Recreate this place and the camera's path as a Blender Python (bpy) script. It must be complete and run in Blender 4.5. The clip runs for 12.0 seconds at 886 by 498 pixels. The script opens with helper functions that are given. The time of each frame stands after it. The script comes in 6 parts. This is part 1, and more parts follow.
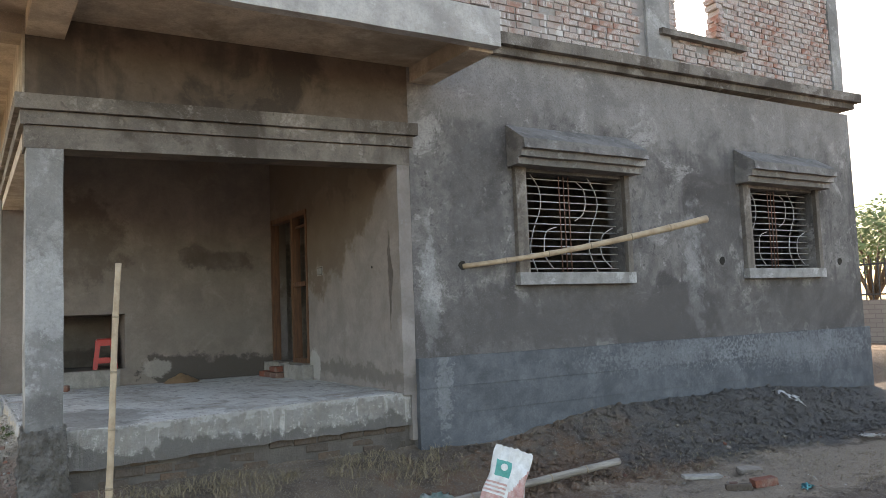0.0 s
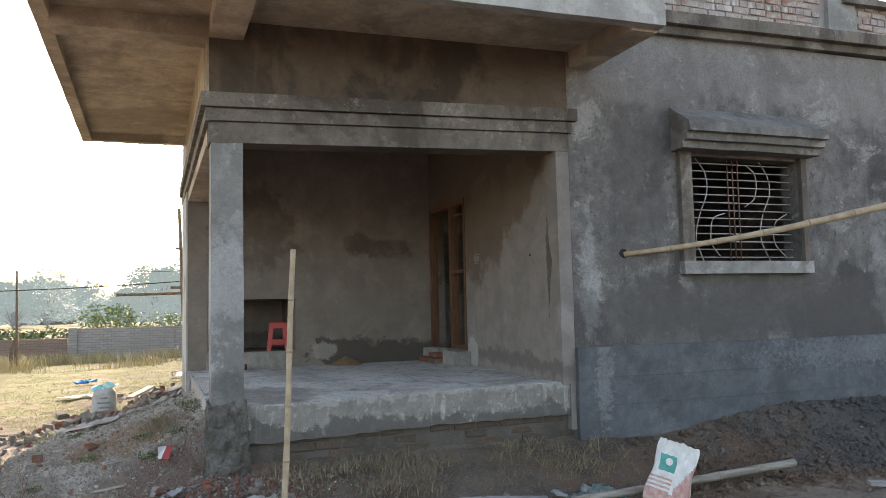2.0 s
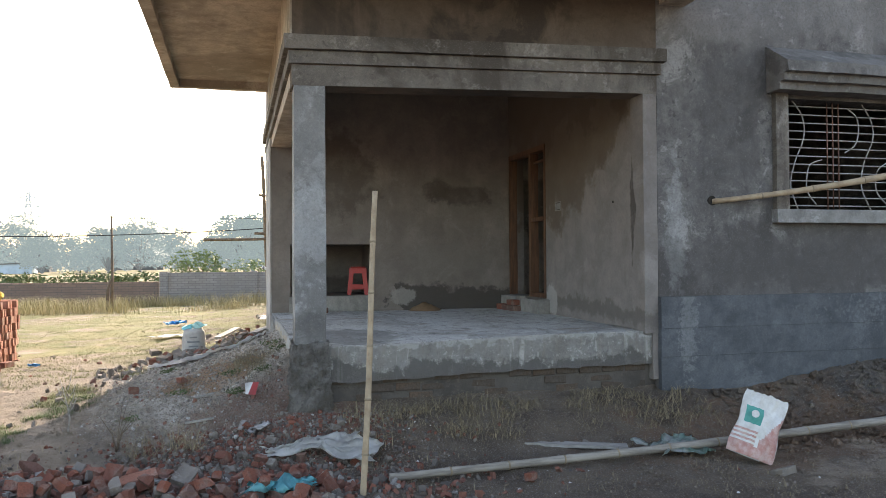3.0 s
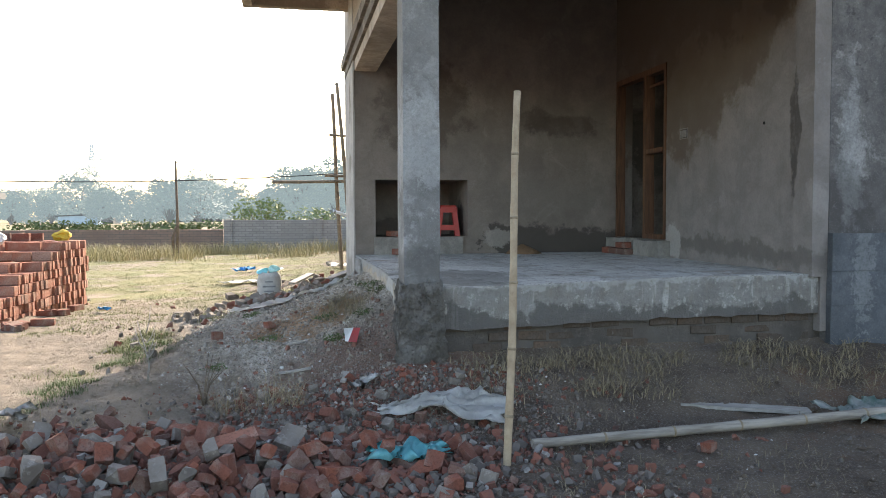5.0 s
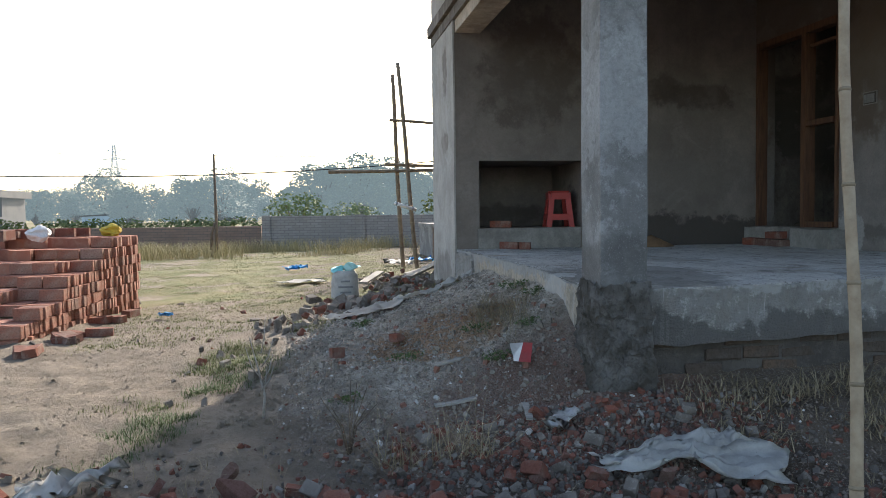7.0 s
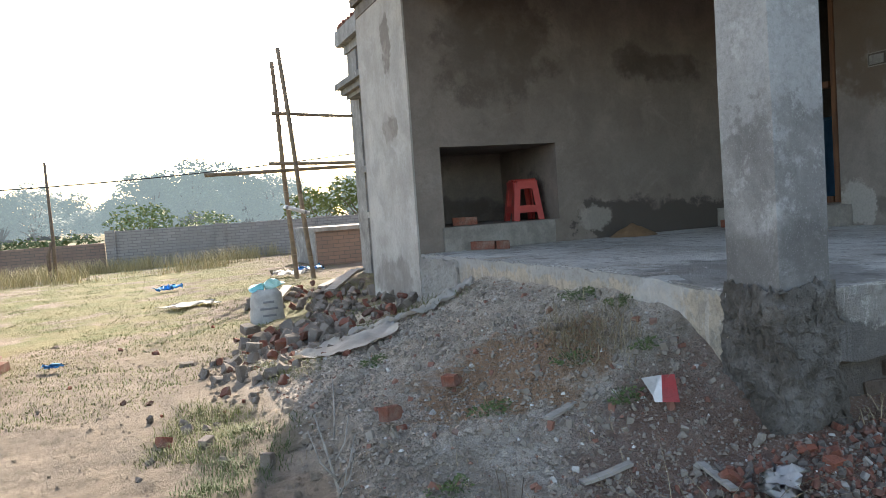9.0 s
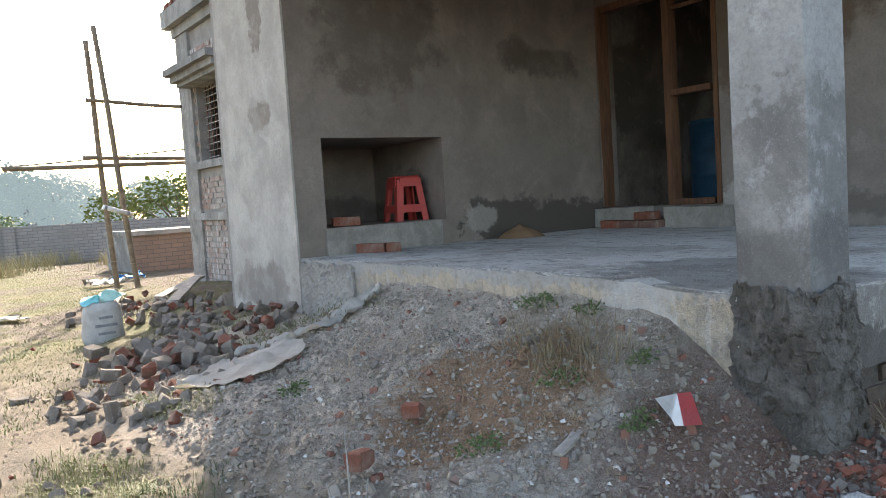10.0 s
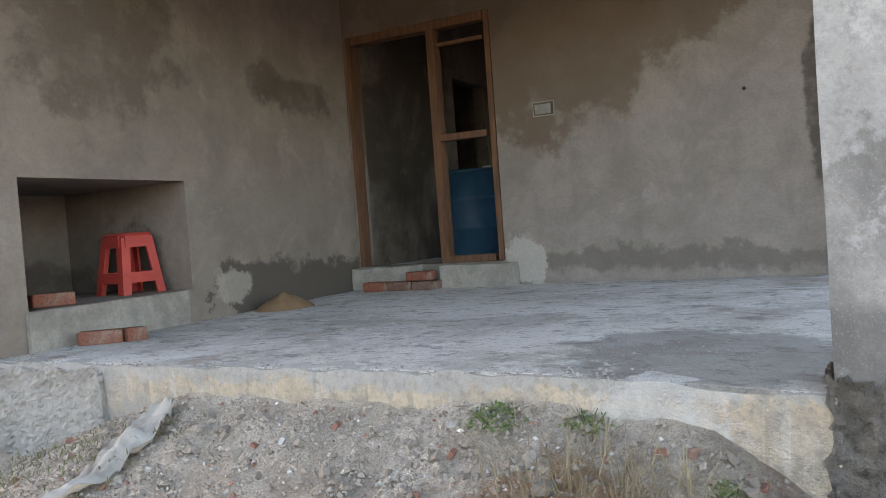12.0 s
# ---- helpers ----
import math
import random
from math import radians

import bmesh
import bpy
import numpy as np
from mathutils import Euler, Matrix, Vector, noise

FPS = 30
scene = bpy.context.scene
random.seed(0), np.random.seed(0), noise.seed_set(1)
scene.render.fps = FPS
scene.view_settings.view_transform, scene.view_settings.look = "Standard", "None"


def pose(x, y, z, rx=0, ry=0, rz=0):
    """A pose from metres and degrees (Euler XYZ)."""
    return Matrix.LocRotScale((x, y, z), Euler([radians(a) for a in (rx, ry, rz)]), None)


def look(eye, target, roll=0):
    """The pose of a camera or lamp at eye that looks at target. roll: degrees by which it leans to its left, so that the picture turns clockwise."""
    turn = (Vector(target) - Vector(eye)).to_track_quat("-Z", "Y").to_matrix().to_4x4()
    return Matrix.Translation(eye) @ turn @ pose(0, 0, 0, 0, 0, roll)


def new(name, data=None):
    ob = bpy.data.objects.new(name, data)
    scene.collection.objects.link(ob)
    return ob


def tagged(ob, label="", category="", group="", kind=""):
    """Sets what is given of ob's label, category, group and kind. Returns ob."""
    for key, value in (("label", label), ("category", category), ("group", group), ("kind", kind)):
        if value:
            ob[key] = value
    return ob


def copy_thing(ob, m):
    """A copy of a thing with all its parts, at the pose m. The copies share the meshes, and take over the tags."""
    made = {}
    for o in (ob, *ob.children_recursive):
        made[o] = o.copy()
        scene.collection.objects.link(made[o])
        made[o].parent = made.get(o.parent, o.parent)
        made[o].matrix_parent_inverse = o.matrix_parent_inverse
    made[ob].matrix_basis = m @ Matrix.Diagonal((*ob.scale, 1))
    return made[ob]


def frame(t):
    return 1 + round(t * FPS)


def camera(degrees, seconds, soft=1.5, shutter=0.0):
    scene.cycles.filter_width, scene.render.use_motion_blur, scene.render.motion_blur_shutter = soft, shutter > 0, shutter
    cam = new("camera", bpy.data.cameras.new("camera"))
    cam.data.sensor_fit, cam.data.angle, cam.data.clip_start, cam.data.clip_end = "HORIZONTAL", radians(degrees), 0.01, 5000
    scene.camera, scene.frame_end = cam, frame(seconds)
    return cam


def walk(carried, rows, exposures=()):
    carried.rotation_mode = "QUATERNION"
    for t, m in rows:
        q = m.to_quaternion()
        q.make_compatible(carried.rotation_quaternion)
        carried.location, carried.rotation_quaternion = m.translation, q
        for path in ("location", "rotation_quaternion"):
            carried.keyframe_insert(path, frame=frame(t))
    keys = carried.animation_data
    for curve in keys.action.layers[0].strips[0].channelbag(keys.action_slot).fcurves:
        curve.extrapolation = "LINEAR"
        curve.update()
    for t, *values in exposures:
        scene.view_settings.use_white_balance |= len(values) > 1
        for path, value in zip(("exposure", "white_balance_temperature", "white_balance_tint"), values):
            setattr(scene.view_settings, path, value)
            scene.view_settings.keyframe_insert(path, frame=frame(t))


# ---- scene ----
cam = camera(59.2, 12.0, soft=0.8)
PATH = [
    (0, (0.027, 0.079, 1.556), (1.074, 1.775, 1.721), -2.2),
    (0.5, (0.003, 0.107, 1.563), (0.995, 1.836, 1.727), -2.1),
    (1, (-0.019, 0.112, 1.549), (0.889, 1.886, 1.716), -1.8),
    (1.5, (-0.008, 0.109, 1.526), (0.798, 1.932, 1.694), -1.6),
    (2, (-0.024, 0.122, 1.54), (0.674, 1.99, 1.69), -1.3),
    (2.5, (-0.037, 0.144, 1.532), (0.562, 2.05, 1.626), -0.7),
    (2.8, (-0.04, 0.164, 1.494), (0.498, 2.09, 1.552), -0.4),
    (3, (-0.042, 0.191, 1.48), (0.47, 2.124, 1.509), -0.4),
    (3.2, (-0.062, 0.256, 1.473), (0.445, 2.191, 1.46), -0.3),
    (4.8, (-0.328, 1.23, 1.29), (0.061, 3.19, 1.221), -0.2),
    (5, (-0.36, 1.376, 1.272), (0.02, 3.337, 1.184), -0.2),
    (5.5, (-0.522, 1.782, 1.21), (-0.153, 3.744, 1.095), -0.2),
    (6, (-0.672, 2.161, 1.199), (-0.324, 4.127, 1.079), -0.4),
    (6.5, (-0.836, 2.624, 1.208), (-0.501, 4.593, 1.106), -0.6),
    (7, (-1.113, 3.003, 1.169), (-0.779, 4.972, 1.075), -0.7),
    (7.2, (-1.227, 3.179, 1.186), (-0.889, 5.148, 1.095), -1.1),
    (8.8, (-1.876, 4.528, 1.18), (-1.203, 6.409, 1.071), -3.9),
    (9, (-1.945, 4.646, 1.191), (-1.211, 6.503, 1.08), -4.0),
    (9.1, (-1.966, 4.734, 1.192), (-1.181, 6.57, 1.072), -3.6),
    (9.5, (-2.069, 5.111, 1.187), (-1.114, 6.864, 1.063), -3.9),
    (10, (-2.224, 5.563, 1.178), (-1.062, 7.186, 1.047), -3.6),
    (10.5, (-2.355, 5.992, 1.221), (-1.043, 7.495, 1.085), -4.1),
    (11, (-2.3, 6.442, 1.228), (-0.817, 7.777, 1.079), -4.0),
    (11.5, (-2.198, 6.876, 1.214), (-0.554, 8.006, 1.074), -3.7),
    (12, (-2.006, 7.302, 1.289), (-0.228, 8.216, 1.23), -4.2),
]
EXPOSURE = [(0.0, 2.25, 8350, 14), (1.0, 2.25, 8350, 14), (2.5, 1.95, 7950, 14), (5.0, 1.95, 7450, 12), (5.5, 2.1, 7400, 12), (6.0, 2.2, 7350, 12), (6.5, 1.7, 7100, 11), (7.0, 1.25, 6850, 10), (9.0, 1.8, 7350, 12), (9.5, 1.9, 7350, 12), (10.5, 2.2, 7550, 13), (11.0, 2.25, 7650, 13), (11.5, 2.9, 7950, 14), (12.0, 2.8, 8250, 15)]
walk(cam, [(t, look(eye, target, roll)) for t, eye, target, roll in PATH], EXPOSURE)

# ---- light ----
SUN_AZ, SUN_EL = radians(22.3), radians(30.5)
world = bpy.data.worlds.new("sky")
scene.world = world
world.use_nodes = True
wn, wl = world.node_tree.nodes, world.node_tree.links
sky = wn.new("ShaderNodeTexSky")
sky.sky_type = 'NISHITA'
sky.sun_disc = False
sky.sun_elevation, sky.sun_rotation = SUN_EL, SUN_AZ
sky.air_density, sky.dust_density, sky.ozone_density = 1.0, 2.0, 1.0
wl.new(sky.outputs[0], wn["Background"].inputs[0])
wn["Background"].inputs[1].default_value = 0.15
sun_data = bpy.data.lights.new("sun", "SUN")
sun_data.energy, sun_data.angle, sun_data.color = 3.3, radians(0.6), (1.0, 0.94, 0.86)
sun = new("sun", sun_data)
sun_from = Vector((math.sin(SUN_AZ) * math.cos(SUN_EL), math.cos(SUN_AZ) * math.cos(SUN_EL), math.sin(SUN_EL)))
sun.matrix_world = look(sun_from * 60, (0, 0, 0))


# ---- materials ----
class Mat:
    """A small builder for one node material in object space."""

    def __init__(self, name, rough=0.85, metal=0.0):
        self.m = bpy.data.materials.new(name)
        self.m.use_nodes = True
        self.n, self.l = self.m.node_tree.nodes, self.m.node_tree.links
        self.b = self.n["Principled BSDF"]
        self.b.inputs["Roughness"].default_value = rough
        self.b.inputs["Metallic"].default_value = metal
        self.b.inputs["Specular IOR Level"].default_value = 0.3
        self.co = self.n.new("ShaderNodeTexCoord").outputs["Object"]

    def scaled(self, sx, sy, sz):
        mp = self.n.new("ShaderNodeMapping")
        mp.inputs["Scale"].default_value = (sx, sy, sz)
        self.l.new(self.co, mp.inputs[0])
        return mp.outputs[0]

    def noise(self, scale, detail=5, rough=0.6, co=None, warp=0.0):
        t = self.n.new("ShaderNodeTexNoise")
        t.inputs["Scale"].default_value = scale
        t.inputs["Detail"].default_value = detail
        t.inputs["Roughness"].default_value = rough
        t.inputs["Distortion"].default_value = warp
        self.l.new(co or self.co, t.inputs["Vector"])
        return t.outputs["Fac"]

    def ramp(self, fac, lo, hi, a=0.0, b=1.0):
        r = self.n.new("ShaderNodeMapRange")
        r.interpolation_type = 'SMOOTHSTEP'
        for k, v in zip((1, 2, 3, 4), (lo, hi, a, b)):
            r.inputs[k].default_value = v
        self.l.new(fac, r.inputs[0])
        return r.outputs[0]

    def math(self, op, a, b=None):
        q = self.n.new("ShaderNodeMath")
        q.operation = op
        q.use_clamp = op not in ('SUBTRACT', 'ADD')
        for i, v in enumerate((a, b)):
            if v is None:
                continue
            if isinstance(v, (int, float)):
                q.inputs[i].default_value = v
            else:
                self.l.new(v, q.inputs[i])
        return q.outputs[0]

    def mix(self, fac, a, b, blend='MIX'):
        x = self.n.new("ShaderNodeMix")
        x.data_type, x.blend_type = 'RGBA', blend
        if isinstance(fac, (int, float)):
            x.inputs[0].default_value = fac
        else:
            self.l.new(fac, x.inputs[0])
        for i, v in ((6, a), (7, b)):
            if isinstance(v, tuple):
                x.inputs[i].default_value = (*v, 1)
            else:
                self.l.new(v, x.inputs[i])
        return x.outputs[2]

    def axis(self, i):
        s = self.n.new("ShaderNodeSeparateXYZ")
        self.l.new(self.co, s.inputs[0])
        return s.outputs[i]

    def blot(self, centre, radii, wob=0.6, scale=3.2, soft=0.45):
        """A ragged patch, 1 inside."""
        mp = self.n.new("ShaderNodeMapping")
        mp.vector_type = 'TEXTURE'
        mp.inputs["Location"].default_value, mp.inputs["Scale"].default_value = centre, radii
        self.l.new(self.co, mp.inputs[0])
        ln = self.n.new("ShaderNodeVectorMath")
        ln.operation = 'LENGTH'
        self.l.new(mp.outputs[0], ln.inputs[0])
        ad = self.n.new("ShaderNodeMath")
        ad.operation = 'MULTIPLY_ADD'
        self.l.new(self.noise(scale, 8, 0.7), ad.inputs[0])
        ad.inputs[1].default_value = wob * 4
        ad.inputs[2].default_value = -wob * 2
        sm = self.n.new("ShaderNodeMath")
        sm.operation = 'ADD'
        self.l.new(ln.outputs["Value"], sm.inputs[0])
        self.l.new(ad.outputs[0], sm.inputs[1])
        return self.ramp(sm.outputs[0], 1 + soft / 2, 1 - soft / 2)

    def above(self, axis, a0, a1, z0, z1, wob=0.4, scale=2.4, soft=0.06):
        """1 above a ragged line that climbs from z0 at a0 to z1 at a1 along an axis."""
        r = self.n.new("ShaderNodeMapRange")
        for k, v in zip((1, 2, 3, 4), (a0, a1, z0, z1)):
            r.inputs[k].default_value = v
        self.l.new(self.axis(axis), r.inputs[0])
        d = self.math('SUBTRACT', self.axis(2), r.outputs[0])
        d = self.math('ADD', d, self.ramp(self.noise(scale, 7, 0.68), 0.2, 0.8, -wob, wob))
        return self.ramp(d, -soft, soft)

    def random(self):
        return self.n.new("ShaderNodeObjectInfo").outputs["Random"]

    def island(self):
        return self.n.new("ShaderNodeNewGeometry").outputs["Random Per Island"]

    def bump(self, h, dist=0.01, strength=0.6):
        bp = self.n.new("ShaderNodeBump")
        bp.inputs["Distance"].default_value, bp.inputs["Strength"].default_value = dist, strength
        self.l.new(h, bp.inputs["Height"])
        self.l.new(bp.outputs[0], self.b.inputs["Normal"])
        return self

    def colour(self, c):
        if isinstance(c, tuple):
            self.b.inputs["Base Color"].default_value = (*c, 1)
        else:
            self.l.new(c, self.b.inputs["Base Color"])
        return self


def plaster(name, mid, dark, light, stain=0.8, pale=0.5, seed=0.0, blots=(), big=0.55, bump=0.006, grain=0.5, extra=None):
    """Raw cement plaster: clouds, damp stains, pale bloom and trowel grain."""
    k = Mat(name, 0.9)
    if seed:
        mp = k.n.new("ShaderNodeMapping")
        mp.inputs["Location"].default_value = (seed, seed * 0.7, seed * 0.3)
        k.l.new(k.co, mp.inputs[0])
        far = mp.outputs[0]
    else:
        far = k.co
    cloud = k.noise(big, 6, 0.62, far, 0.7)
    c = k.mix(k.ramp(k.noise(3.4, 8, 0.72, far, 0.3), 0.34, 0.66), tuple(v * (1 - 0.45 * grain) for v in mid), tuple(v * (1 + 0.4 * grain) for v in mid))
    c = k.mix(k.ramp(cloud, 0.47, 0.60, 0, stain), c, dark)
    runs = k.n.new("ShaderNodeMapping")
    runs.inputs["Scale"].default_value = (2.2, 2.2, 0.35)
    k.l.new(far, runs.inputs[0])
    c = k.mix(k.ramp(k.noise(1.1, 6, 0.65, runs.outputs[0]), 0.52, 0.66, 0, stain * 0.7), c, dark)
    c = k.mix(k.ramp(k.noise(1.7, 8, 0.74, far, 0.5), 0.56, 0.63, 0, pale), c, light)
    c = k.mix(k.ramp(k.noise(7, 5, 0.7, far), 0.60, 0.66, 0, pale * grain * 1.2), c, light)
    c = k.mix(k.ramp(k.noise(11, 5, 0.7, far, 0.5), 0.57, 0.66, 0, stain * grain * 1.2), c, dark)
    for centre, radii, col, amount, *rest in blots:
        ragged = k.math('MULTIPLY', k.blot(centre, radii, *rest), k.ramp(k.noise(4.5, 6, 0.72), 0.34, 0.56, amount * 0.55, amount))
        c = k.mix(ragged, c, col)
    if extra:
        c = extra(k, c)
    c = k.mix(k.ramp(k.noise(48, 5, 0.75), 0.42, 0.66, 0.0, 0.6 * grain), c, tuple(v * 0.45 for v in mid))
    c = k.mix(k.ramp(k.noise(130, 3, 0.7), 0.56, 0.68, 0.0, 0.5 * grain), c, light)
    k.colour(c)
    h = k.mix(0.5, k.noise(70, 3, 0.7), k.noise(6, 5, 0.6))
    return k.bump(h, bump, 0.8).m




def front_wall_stains(k, c):
    """Paler head under the cornice and a damp belt above the plinth."""
    c = k.mix(k.math('MULTIPLY', k.above(0, 4.0, 12.0, 3.65, 3.75, 0.5, 1.5, 0.3), 0.45), c, (0.30, 0.283, 0.267))
    belt = k.math('SUBTRACT', 1.0, k.above(0, 4.0, 12.0, 1.72, 1.8, 0.35, 1.6, 0.15))
    return k.mix(k.math('MULTIPLY', belt, 0.5), c, (0.085, 0.078, 0.074))


M_FRONT = plaster("front cement plaster", (0.158, 0.147, 0.139), (0.055, 0.05, 0.048), (0.36, 0.342, 0.325), 0.9, 0.6, 3.0, big=0.75, grain=0.65, extra=front_wall_stains, blots=(
    ((6.3, 7.05, 1.5), (2.5, 1, 0.36), (0.085, 0.078, 0.074), 0.75), ((4.75, 7.05, 2.9), (0.42, 1, 0.95), (0.085, 0.08, 0.077), 0.65),
    ((8.75, 7.05, 3.0), (0.4, 1, 1.0), (0.075, 0.07, 0.067), 0.7), ((4.16, 7.05, 1.75), (0.1, 1, 0.55), (0.40, 0.40, 0.39), 0.5, 1.1, 7.0, 0.8),
    ((8.2, 7.05, 2.0), (0.16, 1, 0.75), (0.33, 0.325, 0.32), 0.45, 1.2, 5.0, 0.9), ((10.5, 7.05, 1.5), (1.3, 1, 0.3), (0.085, 0.08, 0.076), 0.6)))
M_PLINTH = plaster("smooth blue-grey cement", (0.10, 0.107, 0.115), (0.066, 0.071, 0.077), (0.26, 0.27, 0.28), 0.6, 0.2, 7.0, big=0.5, bump=0.004, grain=0.55, blots=(
    ((7.8, 7.0, 0.95), (1.3, 1, 0.16), (0.26, 0.27, 0.28), 0.3, 1.6, 22.0, 0.6), ((10.2, 7.0, 0.9), (1.5, 1, 0.2), (0.29, 0.30, 0.31), 0.32, 1.6, 22.0, 0.6), ((4.25, 7.0, 0.8), (0.09, 1, 0.4), (0.33, 0.33, 0.33), 0.3, 1.5, 16.0, 0.4)))
M_COLUMN = plaster("column cement", (0.27, 0.262, 0.25), (0.12, 0.115, 0.11), (0.46, 0.455, 0.445), 0.55, 0.6, 11.0, big=0.9, blots=(((0.58, 7.2, 0.86), (0.5, 0.5, 0.16), (0.085, 0.08, 0.075), 0.6), ((0.58, 7.2, 1.75), (0.5, 0.5, 0.4), (0.44, 0.44, 0.435), 0.5, 1.2, 4.0), ((0.5, 7.2, 2.7), (0.5, 0.5, 0.4), (0.15, 0.145, 0.14), 0.5, 1.0, 4.0)))
M_BEAM = plaster("moulded cement", (0.17, 0.148, 0.127), (0.065, 0.052, 0.043), (0.42, 0.385, 0.35), 0.85, 0.4, 5.0, big=0.9)
M_FRIEZE = plaster("brown-stained frieze cement", (0.125, 0.094, 0.072), (0.045, 0.035, 0.029), (0.20, 0.15, 0.112), 0.8, 0.22, 2.0, big=0.75, grain=0.3)
M_CANOPY = plaster("bleached canopy cement", (0.40, 0.385, 0.365), (0.22, 0.205, 0.19), (0.56, 0.55, 0.535), 0.45, 0.5, 21.0, big=0.8, grain=0.4)
M_SOFFIT = plaster("board-marked concrete", (0.47, 0.395, 0.315), (0.21, 0.165, 0.125), (0.60, 0.53, 0.445), 0.6, 0.4, 9.0, big=0.6)


def back_wall_stains_shade(k, c):
    """Faint ceiling shade put into the colour, a damp foot beside the door, and hand-thrown cement smears."""
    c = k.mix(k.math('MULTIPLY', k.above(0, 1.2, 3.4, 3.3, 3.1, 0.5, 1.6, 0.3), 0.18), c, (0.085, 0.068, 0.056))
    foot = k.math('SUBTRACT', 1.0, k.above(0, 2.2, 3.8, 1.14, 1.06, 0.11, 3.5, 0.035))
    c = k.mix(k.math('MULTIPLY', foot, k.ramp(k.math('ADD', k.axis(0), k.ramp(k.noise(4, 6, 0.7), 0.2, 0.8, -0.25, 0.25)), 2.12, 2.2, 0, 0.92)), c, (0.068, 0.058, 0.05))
    c = k.mix(k.math('MULTIPLY', k.blot((2.27, 11.2, 0.98), (0.17, 1, 0.13), 0.5, 5.0, 0.25), 0.75), c, (0.30, 0.275, 0.245))
    return c


def door_wall_stains_shade(k, c):
    """Brown damp that sinks from the ceiling towards the door, ceiling shade painted over its top, and a thin tidemark
    over the floor.
    """
    damp = k.above(1, 8.9, 7.2, 2.02, 3.2, 0.32, 2.2, 0.12)
    c = k.mix(k.math('MULTIPLY', damp, k.ramp(k.noise(1.7, 6, 0.65), 0.3, 0.7, 0.72, 0.95)), c, (0.125, 0.094, 0.07))
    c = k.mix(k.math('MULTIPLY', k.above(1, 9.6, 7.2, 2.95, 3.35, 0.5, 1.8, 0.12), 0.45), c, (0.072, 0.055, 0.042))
    band = k.math('MULTIPLY', k.above(1, 9.6, 7.2, 0.88, 0.82, 0.08, 5.0, 0.04), k.math('SUBTRACT', 1.0, k.above(1, 9.6, 7.2, 1.05, 0.97, 0.12, 4.0, 0.035)))
    c = k.mix(k.math('MULTIPLY', band, 0.7), c, (0.12, 0.105, 0.092))
    return k.mix(k.math('MULTIPLY', k.blot((3.9, 9.6, 0.95), (1, 0.17, 0.2), 0.5, 5.0, 0.2), 0.85), c, (0.37, 0.35, 0.325))


M_NICHEWALL = plaster("porch back plaster", (0.215, 0.182, 0.157), (0.125, 0.102, 0.087), (0.30, 0.265, 0.236), 0.3, 0.3, 4.0, big=0.45, grain=0.3, extra=back_wall_stains_shade, blots=(
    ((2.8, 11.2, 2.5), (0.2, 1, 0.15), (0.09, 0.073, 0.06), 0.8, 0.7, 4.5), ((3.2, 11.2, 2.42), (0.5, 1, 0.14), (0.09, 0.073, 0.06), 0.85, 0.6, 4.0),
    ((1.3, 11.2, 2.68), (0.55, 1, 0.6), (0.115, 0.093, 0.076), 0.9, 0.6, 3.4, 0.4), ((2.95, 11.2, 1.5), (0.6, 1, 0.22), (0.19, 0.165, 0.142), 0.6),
    # Niche blots: its deep shade, and soot, put into the plaster colour.
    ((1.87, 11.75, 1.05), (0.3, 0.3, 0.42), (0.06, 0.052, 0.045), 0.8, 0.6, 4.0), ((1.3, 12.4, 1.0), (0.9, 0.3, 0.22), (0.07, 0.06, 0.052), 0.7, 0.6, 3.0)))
M_DOORWALL = plaster("porch side plaster", (0.222, 0.196, 0.178), (0.15, 0.127, 0.112), (0.305, 0.285, 0.268), 0.25, 0.35, 6.0, big=0.5, grain=0.32, extra=door_wall_stains_shade, blots=(
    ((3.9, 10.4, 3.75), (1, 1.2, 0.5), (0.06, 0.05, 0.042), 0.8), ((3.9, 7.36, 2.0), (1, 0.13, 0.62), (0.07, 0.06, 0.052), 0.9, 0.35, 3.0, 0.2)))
M_INSIDE = plaster("room plaster", (0.165, 0.14, 0.118), (0.055, 0.046, 0.038), (0.22, 0.195, 0.172), 0.85, 0.4, 8.0)
M_NICHE = plaster("ledge plaster", (0.27, 0.25, 0.225), (0.11, 0.095, 0.08), (0.30, 0.275, 0.245), 0.4, 0.4, 14.0)
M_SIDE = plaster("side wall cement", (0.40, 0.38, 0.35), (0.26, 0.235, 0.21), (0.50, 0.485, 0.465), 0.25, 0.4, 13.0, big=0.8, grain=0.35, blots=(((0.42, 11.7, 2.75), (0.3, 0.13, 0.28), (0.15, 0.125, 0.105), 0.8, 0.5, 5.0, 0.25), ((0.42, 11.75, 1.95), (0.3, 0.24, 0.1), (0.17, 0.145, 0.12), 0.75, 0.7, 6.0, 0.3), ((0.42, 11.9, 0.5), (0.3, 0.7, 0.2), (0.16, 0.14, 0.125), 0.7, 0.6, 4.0)))


